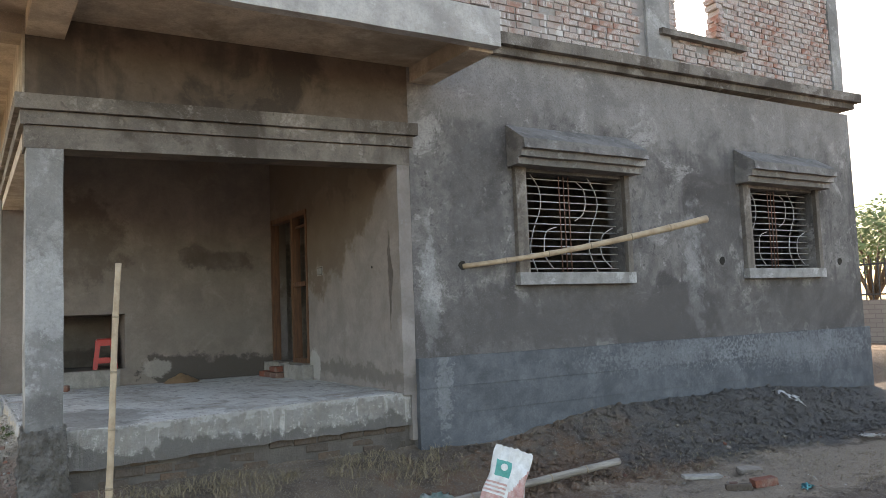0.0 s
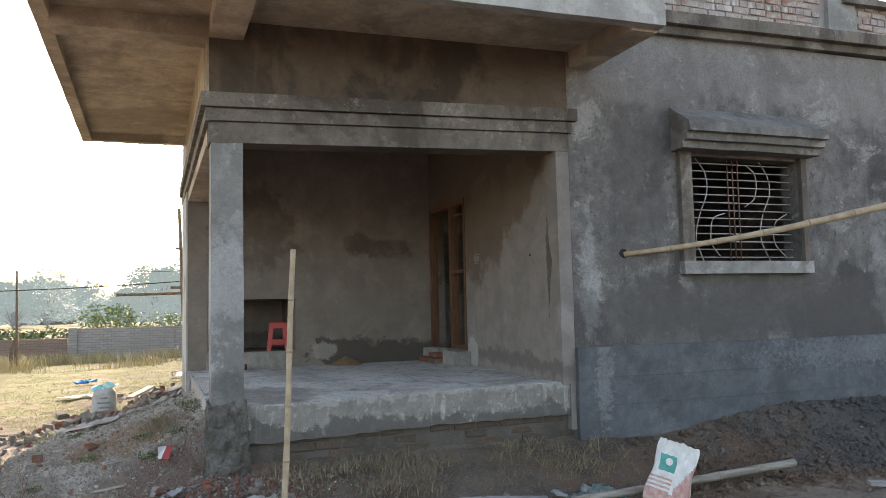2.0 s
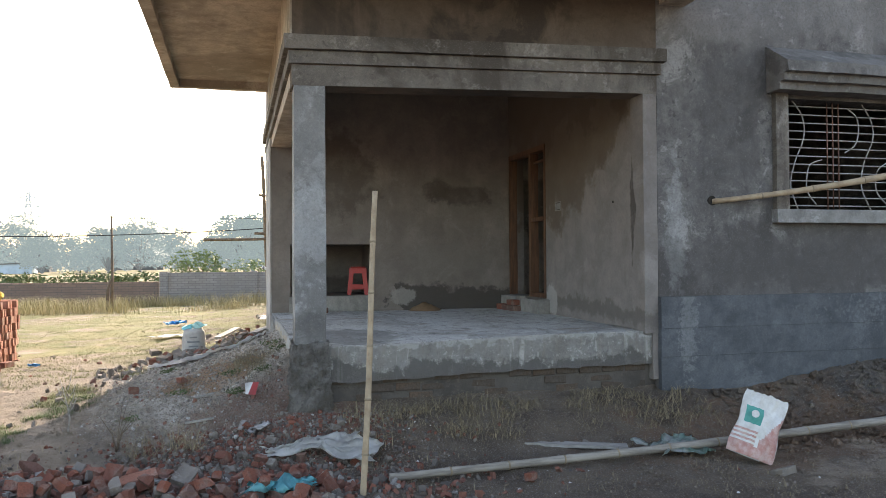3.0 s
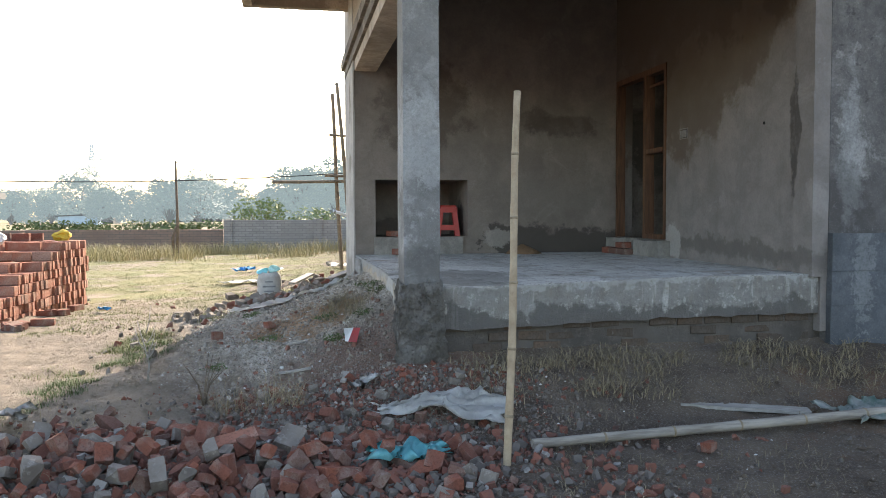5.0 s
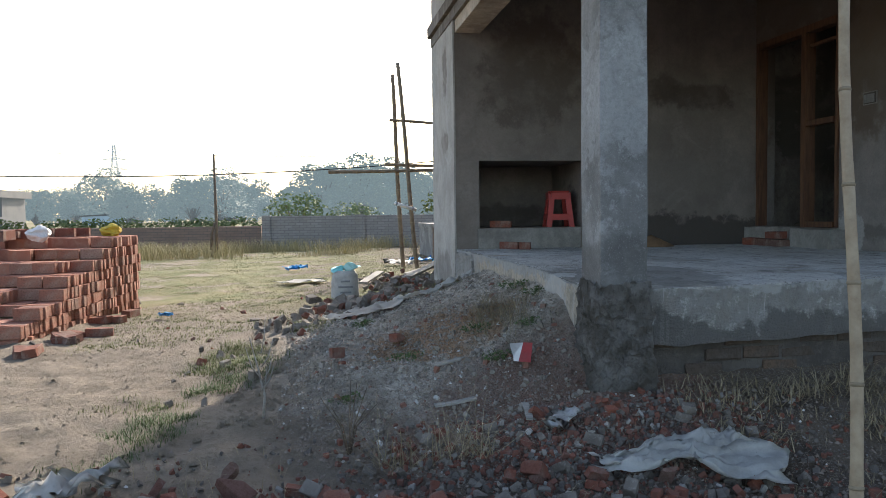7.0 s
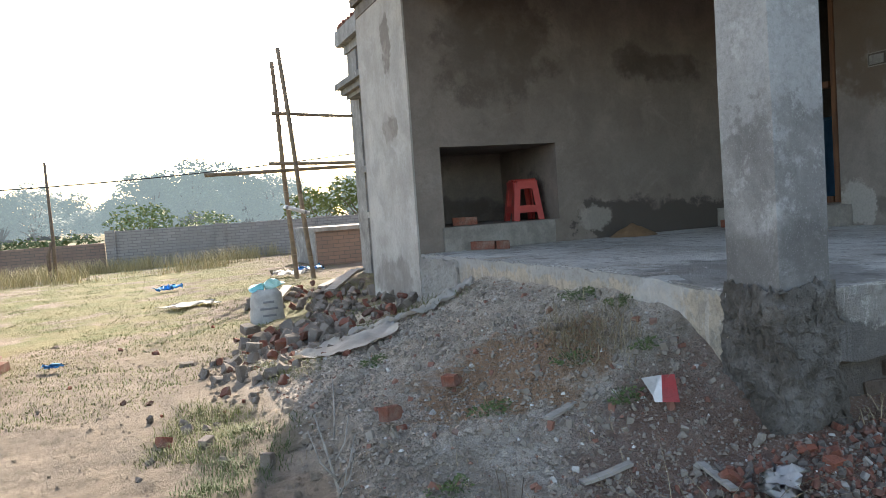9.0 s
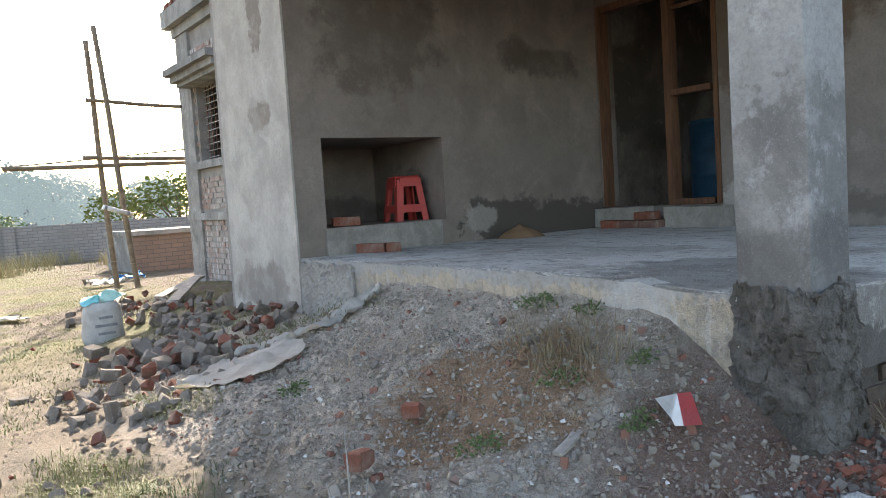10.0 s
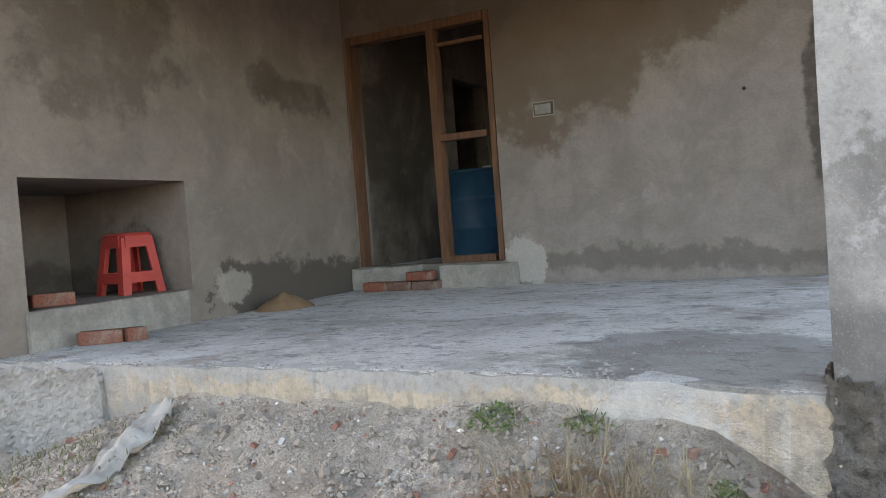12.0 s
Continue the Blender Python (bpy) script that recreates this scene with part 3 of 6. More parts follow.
K = 0.026
structure("beam_front", lean(boxes((0.43, 3.96, 7.052, 7.34, 3.02, 4.12)), K), M_FRIEZE, "brown-stained plaster frieze over the porch", "beam")
structure("beam_fascia", lean(boxes((0.425, 3.96, 7.045, 7.06, 3.018, 3.2)), K), M_BEAM, "grey cement fascia of the porch beam", "beam")
structure("moulding_low", lean(worn(boxes((0.40, 3.99, 7.01, 7.06, 3.205, 3.315)), 0.003, 3, 0.25), K), M_BEAM, "stepped cement moulding on the porch beam", "moulding")
structure("moulding_high", lean(worn(boxes((0.36, 4.03, 6.965, 7.06, 3.32, 3.445)), 0.004, 3, 0.25), K), M_BEAM, "stepped cement moulding on the porch beam", "moulding")
structure("beam_side", boxes((0.43, 0.70, 7.35, 11.19, 3.06, 4.12)), M_SOFFIT, "side beam of the porch in pale cement", "beam")
structure("moulding_side_low", worn(boxes((0.395, 0.435, 7.0, 12.6, 3.19, 3.305)), 0.003, 3, 0.25), M_BEAM, "stepped cement moulding on the side beam", "moulding")
structure("moulding_side_high", worn(boxes((0.355, 0.435, 6.97, 12.64, 3.31, 3.435)), 0.003, 3, 0.25), M_BEAM, "stepped cement moulding on the side beam", "moulding")
structure("frieze_side", boxes((0.412, 0.43, 7.06, 12.6, 3.43, 4.12)), M_SOFFIT, "pale cement frieze on the porch side", "beam")

# canopy over the porch
CX0, CX1, CY0, CY1 = -0.95, 4.28, 5.80, 12.0
structure("ceiling_porch", lean(boxes((CX0 + 0.1, CX1 - 0.01, CY0 + 0.1, CY1 - 0.1, 4.11, 4.24)), 0.012), M_SOFFIT, "board-marked concrete canopy over the porch", "ceiling")
structure("canopy_edge_front", lean(worn(boxes((CX0, CX1, CY0, CY0 + 0.12, 3.99, 4.34)), 0.006, 2, 0.2), 0.008), M_CANOPY, "pale plastered canopy edge", "canopy edge")
structure("canopy_edge_left", worn(boxes((CX0, CX0 + 0.12, CY0 + 0.12, CY1, 3.99, 4.34)), 0.006, 2, 0.2), M_SOFFIT, "brown-grey concrete canopy edge", "canopy edge")
structure("canopy_edge_back", worn(boxes((CX0 + 0.12, 0.41, CY1 - 0.12, CY1, 3.99, 4.34)), 0.006, 2, 0.2), M_SOFFIT, "brown-grey concrete canopy edge", "canopy edge")
structure("bracket_front", boxes((0.43, 0.72, CY0 + 0.12, 7.05, 3.94, 4.115)), M_SOFFIT, "concrete cantilever beam under the canopy", "beam")
structure("bracket_left", boxes((CX0 + 0.12, 0.41, 7.06, 7.35, 3.94, 4.115)), M_SOFFIT, "concrete cantilever beam under the canopy", "beam")
structure("bracket_right", worn(boxes((4.0, 4.27, CY0 + 0.12, 7.05, 3.99, 4.2)), 0.006, 2, 0.2), M_SOFFIT, "concrete cantilever beam under the canopy", "beam")

# cornice and upper floor
structure("cornice_low", lean(worn(boxes((4.0, 12.06, 6.97, 7.3, 4.43, 4.52)), 0.004, 2, 0.4), 0.014, 4.5), M_BEAM, "cement cornice between the floors", "cornice")
structure("cornice_high", lean(worn(boxes((4.0, 12.14, 6.89, 7.3, 4.525, 4.66)), 0.005, 2, 0.4), 0.014, 4.5), M_BEAM, "cement cornice between the floors", "cornice")
W3 = (8.2, 9.18, 5.22, 6.5)
structure("wall_upper", holed(bmesh.new(), 'x', 4.0, 11.95, 4.66, 7.6, 7.13, 7.34, [W3]), M_MORTAR, "unplastered brick upper wall with a gaping opening", "wall")
structure("pier_upper", worn(boxes((7.62, 8.06, 7.085, 7.36, 4.6, 7.6)), 0.008, 3, 0.15), M_COLUMN, "pale concrete pier in the brick wall", "pier")
structure("pier_corner", worn(boxes((11.74, 11.99, 7.085, 7.36, 4.7, 7.6)), 0.008, 3, 0.15), M_COLUMN, "pale concrete pier at the wall's end", "pier")
structure("sill_upper", worn(boxes((7.85, 9.55, 7.02, 7.34, 5.13, 5.21)), 0.008, 3, 0.15), M_BEAM, "rough cement sill of the upper opening", "sill")

# brick wing behind
WW = (16.2, 17.65, 1.97, 3.12)
structure("wall_wing", holed(bmesh.new(), 'y', 12.6, 18.3, -0.3, 4.4, 1.92, 2.15, [WW]), M_MORTAR, "patchy brick wing wall with white mortar smears", "wall")
structure("wall_wing_front", boxes((0.45, 4.1, 12.602, 12.8, -0.3, 4.1)), M_MORTAR, "plain rear face of the porch wall", "wall")
structure("wall_wing_back", boxes((2.15, 11.75, 18.1, 18.3, -0.3, 4.4)), M_MORTAR, "plain brick back wall of the wing", "wall")
structure("wing_cornice", worn(boxes((1.72, 2.15, 12.8, 18.5, 4.15, 4.42), (1.84, 2.15, 12.8, 18.4, 4.0, 4.15)), 0.005, 2, 0.3), M_COLUMN, "stepped pale cement cornice on the wing", "cornice")
structure("roof_wing", boxes((1.9, 4.1, 12.5, 18.29, 4.45, 4.6)), M_MORTAR, "flat concrete roof of the wing", "roof")

# ---- more materials ----
def simple_mat(name, a, b, rough=0.7, scale=12.0, metal=0.0, dist=0.004, stretch=(1, 1, 1)):
    k = Mat(name, rough, metal)
    co = k.scaled(*stretch)
    c = k.mix(k.ramp(k.noise(scale, 5, 0.65, co), 0.32, 0.7), a, b)
    c = k.mix(k.ramp(k.noise(scale * 7, 4, 0.7, co), 0.5, 0.8, 0, 0.35), c, tuple(v * 0.5 for v in a))
    k.colour(c)
    return k.bump(k.noise(scale * 5, 4, 0.7, co), dist, 0.7).m


def leaf_mat(name, a, b, glow=None):
    k = Mat(name, 0.7)
    c = k.mix(k.island(), a, b)
    c = k.mix(k.ramp(k.noise(0.6, 4, 0.6), 0.4, 0.7, 0, 0.5), c, tuple(v * 0.5 for v in a))
    k.colour(c)
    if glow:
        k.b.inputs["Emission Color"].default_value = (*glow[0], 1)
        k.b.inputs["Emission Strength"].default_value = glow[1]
    return k.m


# Air haze over distance, put into the far materials as blue emission.
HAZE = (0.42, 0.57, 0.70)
M_BAMBOO = simple_mat("sun-bleached bamboo", (0.42, 0.325, 0.22), (0.29, 0.21, 0.135), 0.6, 9, dist=0.003)
M_BAMBOO_OLD = simple_mat("grey weathered bamboo", (0.33, 0.295, 0.25), (0.17, 0.145, 0.12), 0.75, 3, dist=0.004, stretch=(1, 9, 9))
# Brown bamboo for the scaffold, backlit shade included in its colour.
M_BAMBOO_SHADED = simple_mat("shaded brown scaffold bamboo", (0.25, 0.19, 0.13), (0.15, 0.11, 0.075), 0.65, 9, dist=0.003)
M_NODE = simple_mat("bamboo joint", (0.30, 0.235, 0.16), (0.22, 0.17, 0.11), 0.7, 20)
# Near-black colour that stands for the shade inside holes.
M_HOLE_SHADE = simple_mat("dark hollow", (0.02, 0.018, 0.015), (0.03, 0.025, 0.02), 0.9, 20)
M_DOORWOOD = simple_mat("reddish door wood", (0.15, 0.074, 0.04), (0.08, 0.04, 0.025), 0.65, 4, dist=0.003, stretch=(6, 6, 0.7))
M_PLANK = simple_mat("grey weathered plank", (0.36, 0.335, 0.30), (0.24, 0.22, 0.195), 0.85, 7, dist=0.004, stretch=(1, 5, 5))
M_IRON = simple_mat("dull grey painted iron", (0.42, 0.41, 0.40), (0.26, 0.24, 0.22), 0.55, 14)
M_RUST = simple_mat("brown painted iron", (0.20, 0.10, 0.075), (0.14, 0.08, 0.06), 0.6, 14)
M_CLOTH = simple_mat("dirty white woven plastic", (0.70, 0.685, 0.65), (0.50, 0.475, 0.44), 0.75, 5, dist=0.005)
M_TARP = simple_mat("grey woven tarpaulin", (0.64, 0.62, 0.58), (0.47, 0.45, 0.41), 0.75, 5, dist=0.005)
M_SACK = simple_mat("grey-white cement sack", (0.50, 0.49, 0.47), (0.36, 0.345, 0.33), 0.8, 7, dist=0.006)
M_WHITE = simple_mat("white woven sack", (0.70, 0.69, 0.66), (0.55, 0.53, 0.50), 0.7, 8, dist=0.005)
M_TEAL = simple_mat("teal print", (0.05, 0.28, 0.24), (0.09, 0.34, 0.29), 0.7, 9)
M_PINK = simple_mat("faded red print", (0.46, 0.22, 0.19), (0.58, 0.42, 0.38), 0.7, 14)
M_REDPRINT = simple_mat("red card print", (0.62, 0.10, 0.10), (0.52, 0.12, 0.12), 0.6, 9)
M_CARD = simple_mat("white printed card", (0.68, 0.67, 0.66), (0.58, 0.56, 0.54), 0.6, 9)
M_CYAN = simple_mat("thin cyan plastic", (0.10, 0.50, 0.55), (0.25, 0.62, 0.66), 0.4, 9)
M_BLUE = simple_mat("blue plastic", (0.03, 0.28, 0.62), (0.08, 0.36, 0.70), 0.4, 9)
M_YELLOW = simple_mat("yellow cloth", (0.55, 0.40, 0.05), (0.42, 0.30, 0.05), 0.8, 12)
M_DRUM = simple_mat("scuffed dark blue drum", (0.012, 0.05, 0.095), (0.018, 0.07, 0.12), 0.5, 8)
M_STOOL = simple_mat("red plastic", (0.43, 0.052, 0.042), (0.35, 0.042, 0.036), 0.42, 5, dist=0.001)
M_SAND = rough_mat("brown sand", (0.25, 0.155, 0.088), (0.19, 0.115, 0.065), (0.31, 0.20, 0.12), 14, 0.01)
M_LUMP = rough_mat("grey mortar lump", (0.22, 0.19, 0.162), (0.125, 0.104, 0.087), (0.40, 0.365, 0.33), 8, 0.012)
M_FOUNDBRICK = brick_mat("earth-stained foundation brick", ((0.105, 0.072, 0.052), (0.085, 0.07, 0.058), (0.14, 0.09, 0.06)), (0.10, 0.086, 0.072), 0.8)
M_INK = simple_mat("faded dark print", (0.20, 0.20, 0.215), (0.28, 0.28, 0.29), 0.8, 20)
M_DRYGRASS = leaf_mat("dry straw", (0.38, 0.305, 0.19), (0.20, 0.155, 0.095))
M_YARDGRASS = leaf_mat("yard grass", (0.21, 0.20, 0.085), (0.12, 0.15, 0.045))
M_TALLGRASS = leaf_mat("tall dry weeds", (0.46, 0.37, 0.20), (0.28, 0.25, 0.11))
M_WEED = leaf_mat("green weed leaves", (0.06, 0.095, 0.03), (0.11, 0.14, 0.05))
M_BUSH = leaf_mat("hazy bush leaves", (0.10, 0.14, 0.05), (0.16, 0.20, 0.07))
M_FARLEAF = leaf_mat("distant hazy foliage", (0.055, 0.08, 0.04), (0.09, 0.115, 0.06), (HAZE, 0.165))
M_FARBARK = leaf_mat("distant hazy bark", (0.10, 0.08, 0.06), (0.13, 0.10, 0.08), (HAZE, 0.085))
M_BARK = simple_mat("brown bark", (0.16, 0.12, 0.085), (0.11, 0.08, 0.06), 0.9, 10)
M_FARGREY = leaf_mat("distant hazy masonry", (0.09, 0.085, 0.08), (0.11, 0.105, 0.10), (HAZE, 0.03))
M_FARHOUSE = leaf_mat("distant hazy grey cement", (0.085, 0.08, 0.078), (0.10, 0.095, 0.09), (HAZE, 0.06))
M_STEEL = leaf_mat("distant hazy tower steel", (0.15, 0.16, 0.17), (0.17, 0.18, 0.19), (HAZE, 0.2))
M_CABLE = simple_mat("black cable", (0.03, 0.03, 0.03), (0.05, 0.05, 0.05), 0.6, 20)


def yardwall_mat(name, a, b, m):
    k = Mat(name, 0.93)
    t = k.n.new("ShaderNodeTexBrick")
    t.inputs["Scale"].default_value = 1.0
    for i, v in (("Mortar Size", 0.008), ("Brick Width", 0.25), ("Row Height", 0.088), ("Bias", 0.0)):
        t.inputs[i].default_value = v
    for i, v in (("Color1", a), ("Color2", b), ("Mortar", m)):
        t.inputs[i].default_value = (*v, 1)
    mp = k.n.new("ShaderNodeMapping")
    mp.inputs["Rotation"].default_value = (radians(90), 0, 0)
    k.l.new(k.co, mp.inputs[0])
    k.l.new(mp.outputs[0], t.inputs["Vector"])
    c = k.mix(k.ramp(k.noise(0.7, 6, 0.65), 0.4, 0.7, 0, 0.6), t.outputs["Color"], tuple(v * 0.7 for v in a))
    k.colour(c)
    return k.bump(k.noise(30, 4, 0.7), 0.01, 0.7).m


M_YARDWALL = yardwall_mat("grey yard wall brickwork", (0.31, 0.295, 0.28), (0.25, 0.237, 0.225), (0.17, 0.16, 0.155))
M_LOWWALL = yardwall_mat("brown yard wall brickwork", (0.25, 0.175, 0.14), (0.20, 0.15, 0.125), (0.13, 0.115, 0.105))


# ---- shapes ----
def tube(bm, pts, radii, sides=8, caps=True, mi=0):
    """A tube through points, with a radius at each."""
    rings = []
    for i, p in enumerate(pts):
        p = Vector(p)
        d = (Vector(pts[min(i + 1, len(pts) - 1)]) - Vector(pts[max(i - 1, 0)])).normalized()
        u = d.orthogonal().normalized() if abs(d.z) > 0.9 else d.cross(Vector((0, 0, 1))).normalized()
        w = d.cross(u)
        r = radii[i] if isinstance(radii, (list, tuple)) else radii
        rings.append([bm.verts.new(p + (u * math.cos(a) + w * math.sin(a)) * r) for a in [2 * math.pi * k / sides for k in range(sides)]])
    for a, b in zip(rings, rings[1:]):
        for k in range(sides):
            f = bm.faces.new((a[k], a[(k + 1) % sides], b[(k + 1) % sides], b[k]))
            f.material_index, f.smooth = mi, True
    if caps:
        bm.faces.new(rings[0][::-1]).material_index = mi
        bm.faces.new(rings[-1]).material_index = mi
    return bm


def bamboo(name, label, p0, p1, r0, r1, mat=None, sag=0.0, spacing=0.34, hollow=False, seed=1):
    """A bamboo pole with raised joints and a slight wander."""
    rng = random.Random(seed)
    p0, p1 = Vector(p0), Vector(p1)
    length = (p1 - p0).length
    ob = thing(name, label, "bamboo pole", tuple(p0))
    bm, n = bmesh.new(), max(3, int(length / spacing))
    side = (p1 - p0).cross(Vector((0.3, 0.2, 1))).normalized()
    pts, rad, joints = [], [], []
    for i in range(n * 4 + 1):
        f = i / (n * 4)
        q = (p1 - p0) * f + side * 0.012 * math.sin(f * 7 + seed) - Vector((0, 0, sag * math.sin(f * math.pi)))
        pts.append(q)
        rad.append((r0 + (r1 - r0) * f) * (1.0 if i % 4 else 1.09))
        if i % 4 == 0 and 0 < i < n * 4:
            joints.append((q, rad[-1], f))
    tube(bm, pts, rad, 10)
    part("cane", bm, mat or M_BAMBOO, ob)
    d = (p1 - p0).normalized()
    for q, r, f in joints:
        b2 = bmesh.new()
        tube(b2, [q - d * 0.008, q, q + d * 0.008], [r * 1.0, r * 1.12, r * 1.0], 10)
        part("joint", b2, M_NODE, ob)
    # The cane is capped; a dark disc paints the shade of its bore.
    if hollow:
        b3 = bmesh.new()
        tube(b3, [pts[-1], pts[-1] + d * 0.004], [r1 * 0.68, r1 * 0.68], 10)
        part("hollow_end", b3, M_HOLE_SHADE, ob, "dark hollow end")
    return ob


def drape(bm, outline_w, outline_d, nx, ny, crumple, at, rz, seed, taper=0.0, lift=0.03):
    """A crumpled sheet laid over the ground."""
    rot, c, s = radians(rz), math.cos(radians(rz)), math.sin(radians(rz))
    grid = []
    for j in range(ny + 1):
        row = []
        for i in range(nx + 1):
            u, v = i / nx - 0.5, j / ny - 0.5
            q = Vector((u * 7 + seed, v * 7 + seed * 2, seed))
            wob = 1 + 0.5 * noise.noise(Vector((u * 3, v * 3, seed)))
            lx, ly = u * outline_w * wob, v * outline_d * wob * (1.0 if taper == 0 else 1 - taper * (0.5 - u))
            lx += 0.06 * noise.noise(q * 0.8)
            ly += 0.06 * noise.noise(q * 0.8 + Vector((9, 0, 0)))
            x, y = at[0] + lx * c - ly * s, at[1] + lx * s + ly * c
            z = height(x, y) + lift + crumple * (0.8 * abs(noise.noise(q * 0.45)) + 0.6 * (1 - abs(noise.noise(q * 0.8)) * 2.2) ** 2 + 0.25 * abs(noise.noise(q * 2.6)))
            row.append(bm.verts.new((x, y, z)))
        grid.append(row)
    for j in range(ny):
        for i in range(nx):
            bm.faces.new((grid[j][i], grid[j][i + 1], grid[j + 1][i + 1], grid[j + 1][i])).smooth = True
    bmesh.ops.solidify(bm, geom=bm.faces[:], thickness=0.004)
    return bm


def sheet(name, label, category, w, d, at, rz, mat, crumple=0.05, seed=1, n=22, lift=0.03, taper=0.0):
    return tagged(part(name, drape(bmesh.new(), w, d, n, max(6, int(n * d / w)), crumple, at, rz, seed, taper, lift), mat), label, category)


def lump_mesh(name, rng, dims, mat, jag=0.22):
    """A broken piece of masonry: a block with fracture planes knocked off."""
    bm = bmesh.new()
    box(bm, *[q for d in dims for q in (-d / 2, d / 2)])
    for _ in range(rng.randrange(2, 5)):
        nrm = Vector([rng.gauss(0, 1) / d for d in dims]).normalized()
        reach = max(v.co.dot(nrm) for v in bm.verts)
        geom = bm.verts[:] + bm.edges[:] + bm.faces[:]
        bmesh.ops.bisect_plane(bm, geom=geom, plane_co=nrm * reach * rng.uniform(0.58 - jag * 0.4, 0.85), plane_no=nrm, clear_outer=True)
        bmesh.ops.holes_fill(bm, edges=[e for e in bm.edges if e.is_boundary])
    bmesh.ops.bevel(bm, geom=bm.edges[:], offset=min(dims) * 0.04, segments=1, affect='EDGES')
    for v in bm.verts:
        v.co += Vector([rng.uniform(-1, 1) * jag * d * 0.06 for d in dims])
    bmesh.ops.recalc_face_normals(bm, faces=bm.faces[:])
    return finish(name, bm, mat)


def whole_brick(name, l, w, h, mat, rng, chip=0.004):
    bm = bmesh.new()
    box(bm, -l / 2, l / 2, -w / 2, w / 2, -h / 2, h / 2)
    bmesh.ops.bevel(bm, geom=bm.edges[:], offset=0.005, segments=1, affect='EDGES')
    for v in bm.verts:
        v.co += Vector([rng.uniform(-chip, chip) for _ in range(3)])
    return finish(name, bm, mat)


def piece(name, mesh, parent, m):
    ob = new(name, mesh)
    ob.parent = parent
    ob.matrix_world = m
    return ob


def blades(name, label, spots, mat, h0, h1, per, width, spread, seed, lay=0.5):
    """Grass: tufts of thin leaning blades, one joined object."""
    rng = random.Random(seed)
    vs, fs = [], []
    for x, y, z in spots:
        for _ in range(per):
            a, h = rng.uniform(0, 6.283), rng.uniform(h0, h1)
            bx, by = x + rng.uniform(-spread, spread), y + rng.uniform(-spread, spread)
            dx, dy = math.cos(a), math.sin(a)
            o, k = rng.uniform(0.1, lay) * h, len(vs)
            vs += [(bx - dy * width, by + dx * width, z - 0.01), (bx + dy * width, by - dx * width, z - 0.01),
                   (bx + dx * o * 0.5 + dy * width * 0.6, by + dy * o * 0.5 - dx * width * 0.6, z + h * 0.6), (bx + dx * o * 0.5 - dy * width * 0.6, by + dy * o * 0.5 + dx * width * 0.6, z + h * 0.6),
                   (bx + dx * o * 1.5, by + dy * o * 1.5, z + h * (1.0 if lay < 0.8 else 0.8))]
            fs += [(k, k + 1, k + 2, k + 3), (k + 3, k + 2, k + 4)]
    me = bpy.data.meshes.new(name)
    me.from_pydata(vs, [], fs)
    me.materials.append(mat)
    return tagged(new(name, me), label, "grass", "", "stuff")


def leaf_cloud(rng, lobes, count, size, flat=0.6):
    """Many small leaves scattered over the skins of some lobes; uneven, with gaps."""
    vs, fs = [], []
    for _ in range(count):
        (cx, cy, cz), (rx, ry, rz) = lobes[rng.randrange(len(lobes))]
        d = Vector((rng.gauss(0, 1), rng.gauss(0, 1), rng.gauss(0, 1))).normalized()
        f = rng.uniform(0.55, 1.08)
        p = Vector((cx + d.x * rx * f, cy + d.y * ry * f, cz + d.z * rz * f))
        u = Vector((rng.gauss(0, 1), rng.gauss(0, 1), rng.gauss(0, flat))).normalized()
        w = u.orthogonal().normalized()
        s = size * rng.uniform(0.6, 1.4)
        k = len(vs)
        vs += [tuple(p + u * s), tuple(p + w * s * 0.5), tuple(p - u * s), tuple(p - w * s * 0.5)]
        fs.append((k, k + 1, k + 2, k + 3))
    return vs, fs


def tree(name, label, seed, h, spread, leaves, size, leaf, bark, lobes_n=9, trunk=0.35):
    """A tree: a tapered trunk with limbs and a crown of many small leaves. Stands at the origin."""
    rng = random.Random(seed)
    ob = thing(name, label, "tree")
    bm, lobes = bmesh.new(), []
    fork = h * trunk
    tube(bm, [(0, 0, -0.2), (0.02 * h, 0, fork * 0.6), (0, 0.02 * h, fork)], [h * 0.03, h * 0.023, h * 0.019], 7)
    for i in range(lobes_n):
        a = i * 2.4 + rng.uniform(-0.4, 0.4)
        r = spread * (0.15 + 0.75 * math.sqrt((i + 0.5) / lobes_n))
        low = rng.uniform(0, 0.34) if trunk < 0.2 and i > 4 else 0
        c = (math.cos(a) * r * 0.7, math.sin(a) * r * 0.7, h * (0.82 - low - 0.32 * (r / spread) ** 1.5 + rng.uniform(-0.06, 0.06)))
        q = spread * rng.uniform(0.28, 0.44)
        lobes.append((c, (q, q, q * 0.72)))
        tube(bm, [(0, 0.02 * h, fork * 0.9), (c[0] * 0.45, c[1] * 0.45, fork + (c[2] - fork) * 0.6), c], [h * 0.013, h * 0.008, h * 0.003], 5)
    part("trunk", bm, bark, ob, "", True)
    vs, fs = leaf_cloud(rng, lobes, leaves, size)
    me = bpy.data.meshes.new("crown")
    me.from_pydata(vs, [], fs)
    me.materials.append(leaf)
    crown = new("crown", me)
    crown.parent = ob
    return ob


